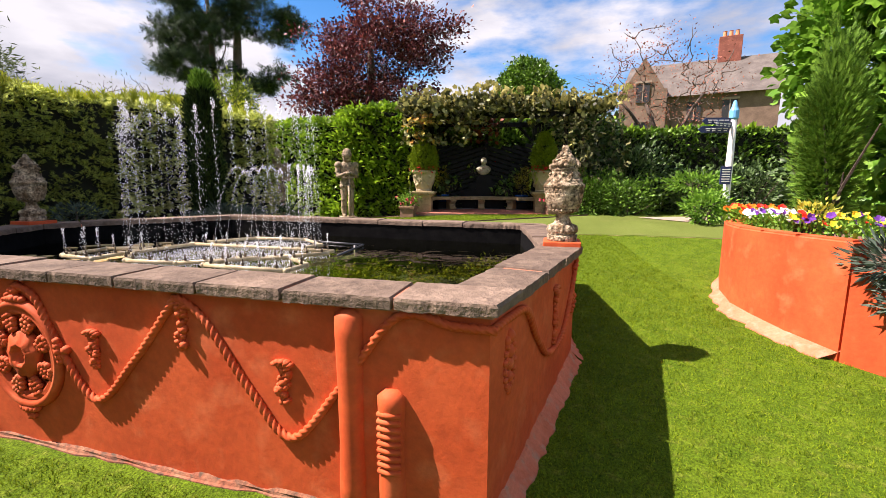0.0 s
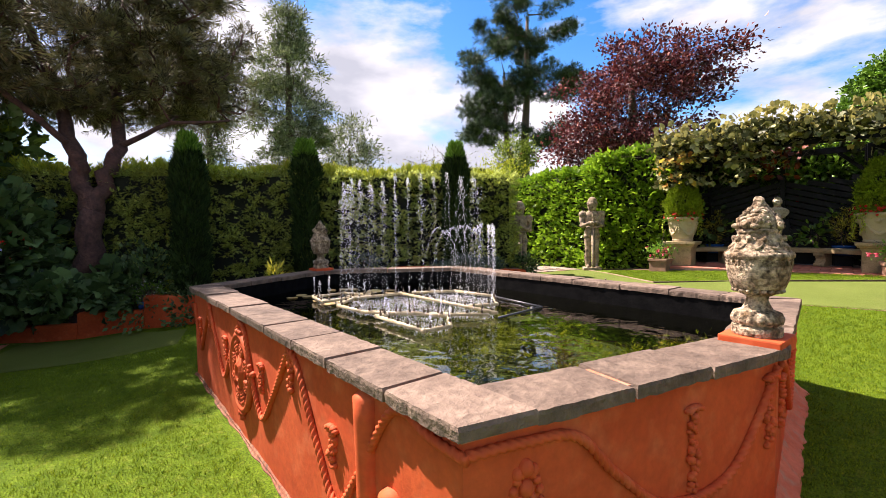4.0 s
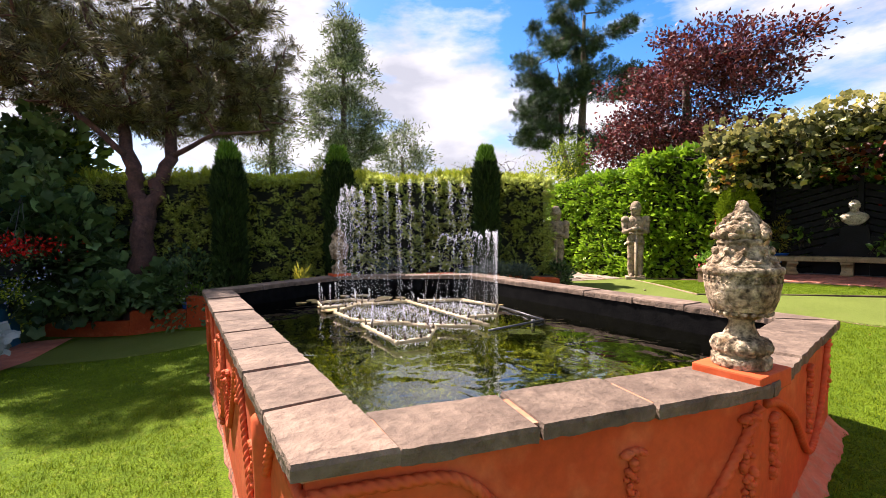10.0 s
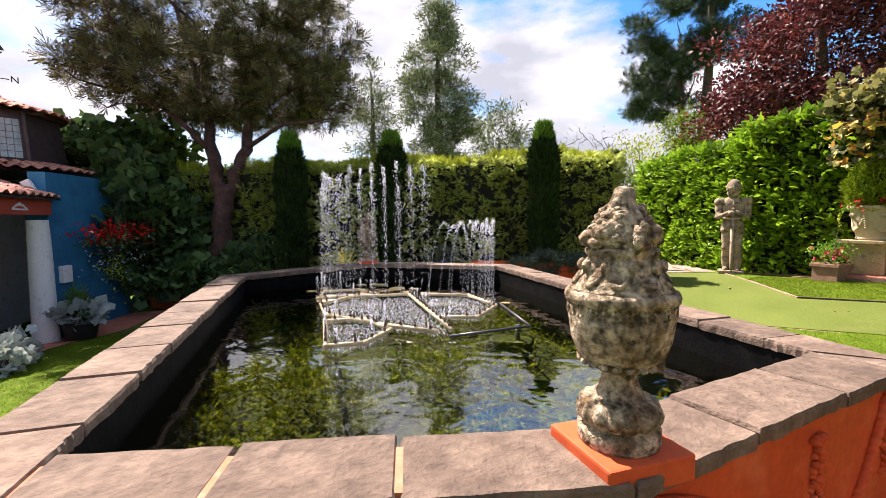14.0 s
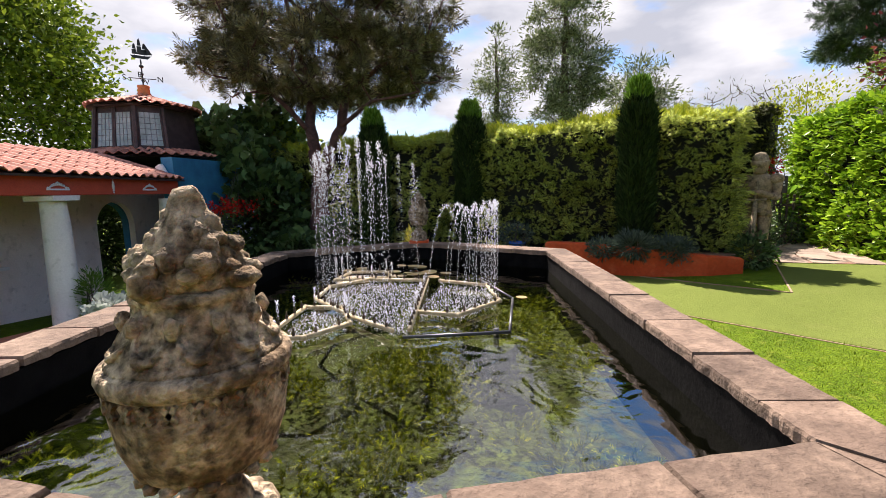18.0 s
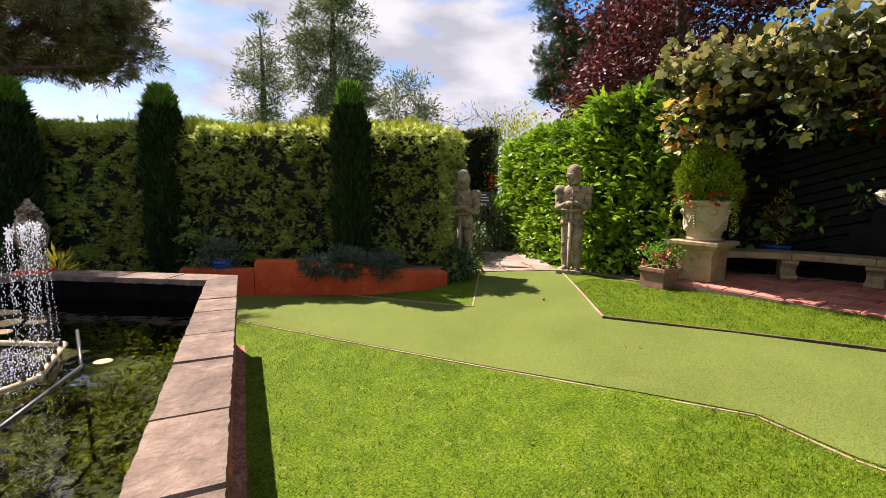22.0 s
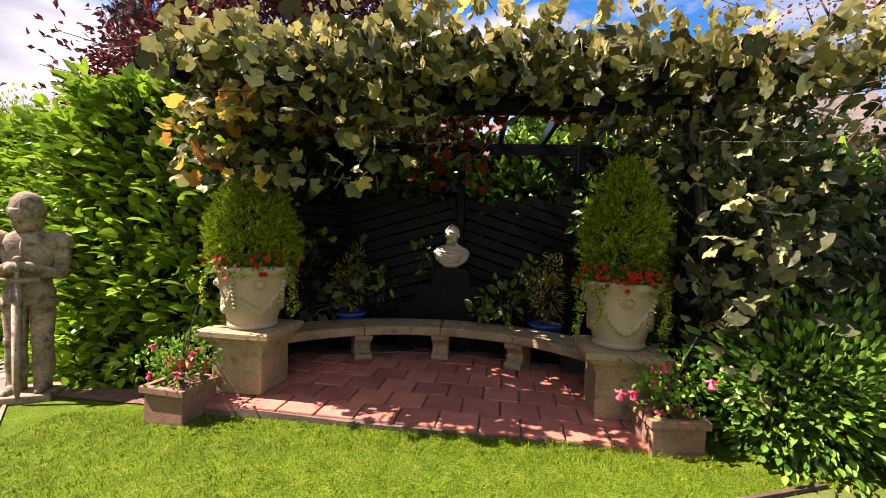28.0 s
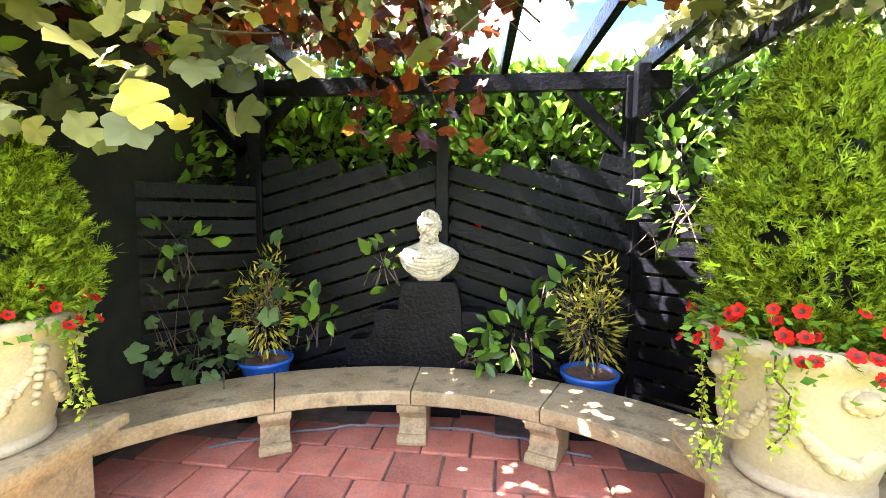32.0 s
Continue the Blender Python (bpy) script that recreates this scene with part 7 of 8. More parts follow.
bush("silver_plant", "silvery-leaved bedding plant by the porch", [((-5.19, 0.16, gz(-5.19, 0.16) + 0.20), (0.30, 0.28, 0.22), 260), ((-5.75, 0.12, gz(-5.75, 0.12) + 0.20), (0.32, 0.24, 0.22), 260)], VINE, 0.11, L_SILVER, 78, "plant", hang=-0.3)
zb = gz(-8.6, 3.5) + 0.25
round_pot("blue_pot", "blue glazed pot behind the low red wall", -8.75, 3.45, zb - 0.1, 0.22, 0.32, M_BLUEPOT, group="blue pots")
bush("daisy_plant", "white-flowered daisy plant in a blue pot", [((-8.75, 3.45, zb + 0.35), (0.30, 0.30, 0.2), 700)], OVAL, 0.05, L_FRESH, 79, "plant")
bush("daisy_blossom", "white daisy flowers above a blue pot", [((-8.85, 3.35, zb + 0.40), (0.36, 0.36, 0.2), 130)], OVAL, 0.045, L_WHITEFL, 80, "flowers")
# hanging basket on the blue wall
hb = H @ Vector((3.55, -0.62, 1.05))
basket = thing("hanging_basket", "hanging basket with red, blue and trailing flowers", "hanging basket")
part("bowl", lathe([(0.02, -0.2), (0.16, -0.15), (0.24, 0.0), (0.25, 0.02), (0.22, 0.02)], 24, None, Matrix.Translation(hb)), M_IRON, basket)
for k in range(3):
    a = 2.1 * k
    part("chain", tube([hb + Vector((0.24 * math.cos(a), 0.24 * math.sin(a), 0.02)), H @ Vector((3.95, -0.70, 2.24))], 0.006, 5), M_IRON, basket)
rb = np.random.default_rng(81)
def cloud(n, c, r):
    return np.array(c) + rb.normal(0, 0.5, (n, 3)) * np.array(r)
for nm, mt, n, r, dz, sz in (("foliage", L_SHRUB, 500, (0.4, 0.4, 0.22), 0.1, 0.08), ("red_blossom", L_REDFL, 560, (0.70, 0.6, 0.20), 0.28, 0.075), ("blue_blossom", L_BLUEFL, 170, (0.55, 0.5, 0.55), -0.22, 0.05), ("trailing_foliage", L_LIME, 220, (0.22, 0.25, 0.55), -0.30, 0.06)):
    p = cloud(n, hb + Vector((0, 0, dz)), r)
    tagged(leaves(nm, p, np.tile([0, 0, 0.3], (n, 1)), sz, OVAL, mt, basket, seed=n, spread=0.8), kind="stuff")


# ---- planter wall under the conifer hedge ----
low_wall("planter_wall", "orange-red planter wall in front of the conifer hedge", [(-6.2, 5.95), (-5.45, 6.82)], [0.55, 0.56], 0.2)
low_wall("planter_wall", "orange-red planter wall in front of the conifer hedge", [(-5.44, 6.83), (-4.95, 7.38), (-4.15, 8.02), (-3.78, 8.60), (-3.72, 9.15)], [0.70, 0.70, 0.66, 0.60, 0.55], 0.2)
laid("planter_soil", [(-6.3, 6.1), (-5.4, 7.0), (-4.3, 8.1), (-3.9, 9.2), (-4.4, 9.6), (-7.5, 6.0)], 0.25, M_EARTH, "dark planter soil", "soil")
bush("lavender", "grey-green lavender spilling over the red planter wall", [((-4.45, 7.85, 0.70), (0.34, 0.28, 0.20), 3000), ((-4.12, 8.28, 0.66), (0.30, 0.26, 0.19), 2400), ((-4.75, 7.5, 0.64), (0.24, 0.22, 0.15), 1200)], SLIM, 0.075, L_LAV, 91, "plant", spread=0.5)
bush("bedding_plant", "low dark green plant beside the knight", [((-4.1, 9.6, 0.55), (0.35, 0.30, 0.28), 900)], OVAL, 0.09, L_SHRUB, 92, "plant")
bush("daisy_plant", "white-flowered plant behind the pond", [((-6.0, 6.5, 0.75), (0.35, 0.35, 0.25), 700)], OVAL, 0.06, L_LAV, 93, "plant")
round_pot("blue_pot", "blue glazed pot behind the low red wall", -5.95, 6.5, 0.42, 0.16, 0.24, M_BLUEPOT, group="blue pots")
bush("bamboo_tuft", "small pale yellow-green tuft behind the pond", [((-6.15, 4.6, 0.55), (0.16, 0.16, 0.35), 320)], SLIM, 0.14, L_VARIEG, 94, "plant")


# ---- edging boards and the stone path ----
def edging(line, h=0.035, th=0.022, label="weathered timber edging board along the turf", material=None):
    t = thing("edging_board", label, "edging board", "edging boards")
    for a, b in zip(line, line[1:]):
        a, b = Vector(a), Vector(b)
        n = max(1, int((b - a).length / 1.3))
        for k in range(n):
            p, q = a.lerp(b, k / n), a.lerp(b, (k + 1) / n)
            za, zb_ = gz(p.x, p.y), gz(q.x, q.y)
            d = Vector((q.x - p.x, q.y - p.y, zb_ - za))
            m = Matrix.Translation(((p.x + q.x) / 2, (p.y + q.y) / 2, (za + zb_) / 2 + h / 2 - 0.03)) @ d.to_track_quat("X", "Z").to_matrix().to_4x4()
            part("board", boxed((d.length - 0.006, th, h + 0.06), m, 0.003), material or M_EDGE, t)


edging([(-4.3, 6.31), (-2.8, 6.86), (-1.1, 7.46), (0.57, 8.08)], 0.006, 0.018)
edging([(0.57, 8.08), (1.02, 7.97), (2.17, 7.97), (4.7, 7.72), (9.0, 8.17)], 0.006, 0.018)
edging([(2.9, 10.46), (1.8, 10.08), (0.6, 9.69), (-1.1, 9.14)], 0.030, 0.026, "timber edging board before the arbour, shade put in its colour", M_DARKEDGE)
edging([(-1.1, 9.14), (-3.3, 11.32)], 0.024, 0.026)
edging([(-4.25, 10.3), (-2.46, 8.54), (-4.27, 7.87)], 0.015, 0.02)


def crazy_paving():
    t = tagged(new("stone_path"), "buff crazy-paved path between the statues", "path", kind="structure")
    rng = random.Random(17)
    o, u, v = Vector((-4.28, 10.36)), Vector((0.92, 0.98)), Vector((-2.6, 2.25))
    nu, nv = 3, 6
    grid = [[o + u * ((i + (rng.uniform(-0.22, 0.22) if 0 < i < nu else 0)) / nu) + v * ((j + (rng.uniform(-0.25, 0.25) if 0 < j < nv else 0)) / nv) for i in range(nu + 1)] for j in range(nv + 1)]
    for j in range(nv):
        for i in range(nu):
            q = [grid[j][i], grid[j][i + 1], grid[j + 1][i + 1], grid[j + 1][i]]
            c = sum(q, Vector((0, 0))) / 4
            q = [c + (p - c) * 0.955 for p in q]
            z = gz(c.x, c.y) + 0.022
            bm = bmesh.new()
            lo = [bm.verts.new((p.x, p.y, z - 0.05)) for p in q]
            hi = [bm.verts.new((p.x, p.y, z + rng.uniform(-0.004, 0.004))) for p in q]
            bm.faces.new(hi)
            for k in range(4):
                bm.faces.new((lo[k], lo[(k + 1) % 4], hi[(k + 1) % 4], hi[k]))
            part("flagstone", bm, M_FLAG, t)


crazy_paving()
laid("mulch_bed", [(-3.5, 11.5), (-1.3, 11.45), (-1.3, 11.1), (-2.0, 11.15), (-3.2, 11.33)], 0.012, M_EARTH, "bark mulch under the laurel", "soil")


def picket_row():
    t = thing("picket_fence", "low dark picket fence across the path", "fence")
    a, b = Vector((-6.9, 12.3)), Vector((-6.15, 13.15))
    for k in range(11):
        p = a.lerp(b, k / 10)
        z = gz(p.x, p.y)
        h = 1.10 + 0.05 * math.sin(k * 2.3)
        part("picket", boxed((0.045, 0.03, h), pose(p.x, p.y, z + h / 2, 2 * math.sin(k * 1.7), 0, 49), 0.006), M_FRAME, t)
    part("post", tube([(a.x, a.y, gz(a.x, a.y)), (a.x, a.y, gz(a.x, a.y) + 1.2), (a.x, a.y, gz(a.x, a.y) + 1.27)], [0.07, 0.065, 0.02], 10), M_FRAME, t)
    d = b - a
    for h in (0.45, 0.85):
        part("rail", boxed((d.length, 0.03, 0.05), pose((a.x + b.x) / 2, (a.y + b.y) / 2, gz(-6.5, 12.7) + h, 0, 0, 48.6), 0.004), M_FRAME, t)


picket_row()
bush("yucca", "spiky grey-green plant behind the picket fence", [((-6.75, 13.0, 1.15), (0.45, 0.40, 0.45), 190)], SLIM, 0.34, L_FRESH, 95, "plant")
bush("red_flower_clump", "red flowers beyond the path", [((-8.05, 14.35, 2.06), (0.24, 0.20, 0.22), 170)], OVAL, 0.07, L_REDFL, 96, "flowers")
bush("golden_shrub", "tall yellow-green shrub at the end of the path", [((-8.2, 15.1, 1.9), (1.0, 0.9, 1.5), 2200), ((-8.6, 15.8, 3.2), (1.2, 1.1, 1.2), 2200)], OVAL, 0.10, leaf_mat("golden_leaf", (0.22, 0.30, 0.02), (0.42, 0.45, 0.03), 0.5, 0.3), 97)
bush("evergreen_shrub", "low dark shrub under the picket fence", [((-6.75, 12.35, 0.55), (0.30, 0.30, 0.36), 620), ((-6.3, 12.8, 0.55), (0.32, 0.32, 0.36), 620)], OVAL, 0.07, L_SHRUB, 98)
bush("yellow_flowered_shrub", "dark shrub with a few yellow flowers behind the statue", [((-5.25, 10.75, 0.75), (0.42, 0.38, 0.55), 1500), ((-5.75, 11.4, 0.65), (0.45, 0.42, 0.45), 1300)], OVAL, 0.065, L_SHRUB, 99)
bush("small_shrub", "small bright green shrub at the statue's foot", [((-4.28, 10.20, gz(-4.28, 10.2) + 0.13), (0.12, 0.12, 0.14), 360)], OVAL, 0.045, L_FRESH, 100)


# ---- right-hand raised bed, signpost ----
BED = [(3.6, 5.9), (3.1, 5.35), (2.83, 4.85), (2.72, 4.45), (2.74, 4.15), (2.80, 3.80), (2.93, 3.40)]
low_wall("raised_bed_wall", "curved orange-red raised flower bed wall", BED[::-1], [0.93] * len(BED), -0.18)
low_wall("raised_bed_wall", "lower tier of the orange-red flower bed wall", [(4.6, 2.55), (3.6, 2.9), (3.12, 3.15), (2.94, 3.39)], [0.72] * 4, -0.16)
part_soil = part("bed_soil", prism([(2.95, 3.45), (2.90, 3.9), (2.85, 4.4), (3.0, 5.0), (3.6, 5.9), (6.0, 5.9), (6.0, 2.6), (4.6, 2.7), (3.6, 3.05)], -0.1, 0.74), M_EARTH)
tagged(part_soil, "dark soil of the raised flower bed", "soil", kind="structure")
bm = bmesh.new()
rs = random.Random(23)
rows = []
for k in range(len(BED) * 4):
    s = k / (len(BED) * 4 - 1) * (len(BED) - 1)
    i = min(int(s), len(BED) - 2)
    p, d = Vector(BED[i]).lerp(Vector(BED[i + 1]), s - i), (Vector(BED[i + 1]) - Vector(BED[i])).normalized()
    n = Vector((-abs(d.y), d.x * (1 if d.y < 0 else -1)))
    w = 0.12 + rs.uniform(-0.04, 0.05)
    rows.append([bm.verts.new((p.x + n.x * o, p.y + n.y * o, gz(p.x, p.y) + h)) for o, h in ((-0.02, 0.09), (0.02, 0.06), (w, 0.012), (w + 0.02, -0.06))])
for r0, r1 in zip(rows, rows[1:]):
    for k in range(3):
        bm.faces.new((r0[k], r1[k], r1[k + 1], r0[k + 1]))
tagged(part("bed_foot", bm, M_SKIRT), "pinkish mortar foot of the raised bed", "garden wall", kind="structure")


def flower(bm_r, r, petals=5):
    """A small open flower: cupped petals round a centre."""
    bm = bmesh.new()
    c = bm.verts.new((0, 0, -r * 0.45))
    ring = []
    for k in range(petals * 4):
        a = 2 * math.pi * k / (petals * 4)
        rr = r * (1 if k % 4 in (1, 2, 3) else 0.82) * (1.06 if k % 4 == 2 else 1)
        ring.append(bm.verts.new((rr * math.cos(a), rr * math.sin(a), r * (0.10 if k % 4 == 2 else 0.0))))
    for k in range(len(ring)):
        bm.faces.new((c, ring[k], ring[(k + 1) % len(ring)]))
    me = bpy.data.meshes.new("flower")
    bm.to_mesh(me)
    bm.free()
    me.materials.append(bm_r)
    return me


def flower_patch(name, label, region, n, mats, seed, r=0.028, leaf=L_FRESH, leafn=500):
    """region: (x0, x1, y0, y1, z). Leaves with separate flowers above."""
    rng = np.random.default_rng(seed)
    x0, x1, y0, y1, z = region
    t = thing(name, label, "flowers")
    P = rng.uniform((x0, y0, z - 0.02), (x1, y1, z + 0.12), (leafn, 3))
    tagged(leaves("foliage", P, np.tile([-0.3, -0.4, 0.8], (leafn, 1)), 0.05, OVAL, leaf, t, seed=seed), kind="stuff")
    for k in range(n):
        m = mats[k % len(mats)]
        me = flower_data.setdefault(m.name, flower(m, r))
        ob = new("flower", me)
        ob.parent = t
        ob.matrix_world = pose(rng.uniform(x0, x1), rng.uniform(y0, y1), z + rng.uniform(0.08, 0.17), rng.uniform(25, 70), rng.uniform(-25, 25), rng.uniform(-60, 30)) @ Matrix.Scale(rng.uniform(0.8, 1.25), 4)


flower_data = {}
flower_patch("orange_pansies", "orange and red flowers at the corner of the bed", (2.95, 3.35, 4.75, 5.2, 0.95), 34, [L_ORANGEFL, L_ORANGEFL, L_REDFL], 101, 0.032)
flower_patch("white_pansies", "white and purple pansies in the raised bed", (2.92, 3.2, 4.15, 4.75, 0.93), 48, [L_WHITEFL, L_WHITEFL, L_WHITEFL, L_PURPLEFL], 102, 0.032)
flower_patch("mixed_pansies", "yellow and purple pansies in the raised bed", (3.0, 3.6, 3.5, 4.15, 0.93), 46, [L_YELLOWFL, L_PURPLEFL, L_YELLOWFL, L_REDFL], 103, 0.032)
bush("silver_plant", "cream variegated plant among the pansies", [((3.2, 4.15, 1.05), (0.18, 0.18, 0.14), 380)], OVAL, 0.05, L_VARIEG, 104, "plant")
bush("trailing_plant", "grey-green plant trailing over the lower bed wall", [((3.15, 3.2, 0.80), (0.35, 0.25, 0.18), 900), ((3.05, 3.1, 0.58), (0.14, 0.10, 0.16), 220)], SLIM, 0.09, L_LAV, 105, "plant")
bush("juniper", "upright bright green juniper in the raised bed", [((3.70, 4.75, 1.75), (0.24, 0.24, 1.0), 9000)], FAN, 0.075, L_CYPTIP, 106, spread=0.35, hang=-0.8)
bush("climber", "tall leafy climber behind the raised bed", [((4.75, 5.75, 2.9), (0.72, 0.75, 1.1), 1900), ((5.0, 4.9, 3.3), (1.0, 0.9, 1.0), 2200), ((5.1, 5.1, 1.8), (0.9, 0.9, 1.2), 1500)], BROAD, 0.15, L_FRESH, 107, hang=0.4)
bush("ivy_bush", "dark twiggy climber beside the signpost", [((5.15, 6.5, 1.6), (0.55, 0.55, 1.2), 1900)], OVAL, 0.09, L_SHRUB, 108)
M_NAVY = mat("navy_sign_enamel", (0.012, 0.02, 0.075), (0.02, 0.03, 0.10), 5, 0.35, 0.05, 50)
M_SKY = mat("light_blue_paint", (0.10, 0.34, 0.60), (0.14, 0.40, 0.66), 5, 0.5, 0.1, 50)


def signpost(x, y):
    t = thing("signpost", "white signpost with navy finger boards", "signpost")
    z = gz(x, y)
    part("post", lathe([(0.075, z), (0.07, z + 0.3), (0.062, 2.62), (0.05, 2.64)], 14, None, pose(x, y, 0), lambda a, h: 1 + 0.04 * math.sin(a * 3 + h * 3)), M_WHITE, t, smooth=True)
    part("finial", lathe([(0.05, 2.62), (0.085, 2.66), (0.085, 2.80), (0.06, 2.86), (0.03, 2.98), (0.01, 3.0)], 14, None, pose(x, y, 0)), M_SKY, t, "light blue finial")
    for k, (zz_, a, ln) in enumerate(((2.60, 182, 0.62), (2.44, 176, 0.66), (2.52, 205, 0.5))):
        m = pose(x, y, zz_, 0, 0, a)
        bm = bmesh.new()
        prism([(0.05, -0.065), (ln - 0.07, -0.065), (ln, 0), (ln - 0.07, 0.065), (0.05, 0.065)], -0.010, 0.010, bm)
        bmesh.ops.transform(bm, matrix=m @ pose(0, 0, 0, 90, 0, 0), verts=bm.verts)
        b = part("finger_board", bm, M_NAVY, t, "navy pointed board")
        for q in range(4):
            part("lettering", boxed((0.085, 0.004, 0.022), m @ pose(0.14 + 0.11 * q, 0.013, 0.014), 0), M_WHITE, b)
            part("lettering", boxed((0.06, 0.004, 0.018), m @ pose(0.14 + 0.11 * q, 0.013, -0.026), 0), M_WHITE, b)
    nb = part("notice", boxed((0.20, 0.02, 0.36), pose(x - 0.10, y - 0.09, 1.52, 0, 0, -8), 0.004), M_NAVY, t, "small navy notice")
    for q in range(6):
        part("lettering", boxed((0.15, 0.004, 0.018), pose(x - 0.10, y - 0.103, 1.64 - 0.048 * q, 0, 0, -8)), M_WHITE, nb)


signpost(5.38, 9.37)
bush("flowering_shrub", "low green shrub with pink flowers by the signpost", [((4.95, 9.25, 0.85), (0.42, 0.38, 0.36), 1100)], OVAL, 0.09, L_FRESH, 109)
laid("flag_path", [(3.9, 10.1), (4.75, 9.4), (6.5, 9.6), (9.0, 9.9), (9.0, 10.6), (6.0, 10.4)], 0.02, M_FLAG, "pale paved path by the signpost", "path")
# shrubs beside the arbour
bush("skimmia", "glossy green shrub beside the arbour", [((3.15, 10.95, 1.0), (0.75, 0.55, 0.62), 3300), ((3.9, 10.85, 0.95), (0.8, 0.55, 0.60), 3000), ((2.88, 10.95, 0.85), (0.34, 0.36, 0.42), 900)], LEAF, 0.078, L_SKIMMIA, 110)
bush("dark_shrub", "dark leafy shrub under the hedge", [((4.2, 11.35, 1.5), (0.9, 0.55, 0.9), 2000), ((5.6, 11.0, 1.1), (0.9, 0.6, 0.7), 1500), ((6.8, 10.9, 1.2), (0.8, 0.6, 0.7), 1300)], OVAL, 0.11, L_SHRUB, 111)
bush("yellow_shrub", "low yellow-green spreading shrub", [((5.4, 10.6, 1.35), (0.75, 0.4, 0.25), 900)], OVAL, 0.10, L_FRESH, 112)
# bare-twigged cherry with red fruit, old stone house beyond
tree("crab_apple_tree", "thinly leaved tree with fine red-brown twigs", (6.2, 14.5), [([(6.2, 14.5, 0.3), (6.2, 14.5, 2.2), (5.6, 14.4, 3.8)], [0.13, 0.1, 0.05]), ([(6.2, 14.5, 2.2), (7.4, 14.6, 4.2)], [0.09, 0.03]), ([(6.2, 14.5, 2.2), (4.6, 14.2, 4.0)], [0.08, 0.03])],
     [((6.0, 14.4, 4.4), (2.4, 1.2, 1.8), 330, 6, 0.15)], leaf_mat("red_brown_leaf", (0.16, 0.05, 0.03), (0.40, 0.14, 0.08), 0.5, 0.2), M_BARK, 0.070, OVAL, 113, limb=0.03, clump=0.4)
tree("bare_tree", "distant bare twiggy tree behind the hedge", (-15.6, 20.4), [([(-15.6, 20.4, 0), (-15.6, 20.4, 4)], [0.20, 0.08])], [((-15.6, 20.4, 4.9), (2.6, 2.2, 1.3), 230, 2, 0.2)], L_EUC, M_BARK, 0.15, SLIM, 114, limb=0.05, clump=0.5)
tree("weeping_tree", "small weeping tree behind the hedge", (-19.5, 36.0), [([(-19.5, 36, 0), (-19.5, 36, 8)], [0.25, 0.1])], [((-19.5, 36, 8.2), (1.7, 1.7, 1.9), 60, 60, 0.4)], L_TREE, M_BARK, 0.4, SLIM, 115, clump=0.7)


def old_house():
    h = thing("old_house", "old brown stone house with tiled roof and chimneys", "house")
    x0, y0 = 16.3, 34.0
    M_CHIMNEY = mat("dark_red_brick", (0.16, 0.045, 0.03), (0.24, 0.075, 0.05), 3, 0.9, 0.3, 20, vary=0.3)
    m = pose(x0, y0, 0, 0, 0, -25)
    part("wall", boxed((9.5, 7, 8.2), m @ pose(0.5, 3.5, 3.75)), M_BRICKFAR, h)
    def gable(cx, w, y, ez, rz, d, name):
        bm = bmesh.new()
        a = [bm.verts.new(m @ Vector((cx + sx * w / 2, yy, ez))) for yy in (y, y + d) for sx in (-1, 1)]
        b = [bm.verts.new(m @ Vector((cx, yy, rz))) for yy in (y, y + d)]
        for f in ((a[0], a[1], b[0]), (a[2], b[1], a[3]), (a[0], b[0], b[1], a[2]), (a[1], a[3], b[1], b[0])):
            bm.faces.new(f)
        return part(name, bm, M_BRICKFAR, h)
    part("gable_wing", boxed((3.2, 1.5, 8.4), m @ pose(-3.2, -0.4, 4.0)), M_BRICKFAR, h)
    gable(-3.2, 3.2, -1.15, 7.9, 10.5, 6, "gable")
    bm = bmesh.new()
    for s in (-1, 1):
        v = [bm.verts.new(m @ Vector(p)) for p in ((-5.0, 3.5 + s * 3.9, 7.7), (5.6, 3.5 + s * 3.9, 7.7), (5.6, 3.5, 10.9), (-4.6, 3.5, 10.9))]
        bm.faces.new(v)
    part("roof", bm, M_SLATE, h)
    for x, y in ((2.3, 3.5),):
        st = part("chimney", boxed((1.5, 0.9, 4.2), m @ pose(x, y, 10.3), 0.03), M_CHIMNEY, h, "dark red brick")
        for k in (-1, 0, 1):
            part("chimney_pot", lathe([(0.13, 12.4), (0.15, 12.45), (0.12, 12.8), (0.15, 12.85)], 10, None, m @ pose(x + 0.4 * k, y, 0)), M_TERRA, st)
    for x, z in ((-3.2, 8.0), (-3.2, 5.2), (0.2, 6.6), (2.4, 6.6), (0.2, 3.5)):
        w = part("window", boxed((0.9, 0.12, 1.4), m @ pose(x, -0.02 if x > -2 else -1.17, z)), M_IRON, h, "dark mullioned window")
        part("window_frame", boxed((0.07, 0.06, 1.4), m @ pose(x, -0.1 if x > -2 else -1.25, z)), M_FLAG, w)
        part("window_frame", boxed((1.1, 0.1, 0.14), m @ pose(x, -0.1 if x > -2 else -1.25, z + 0.75)), M_FLAG, w)


old_house()


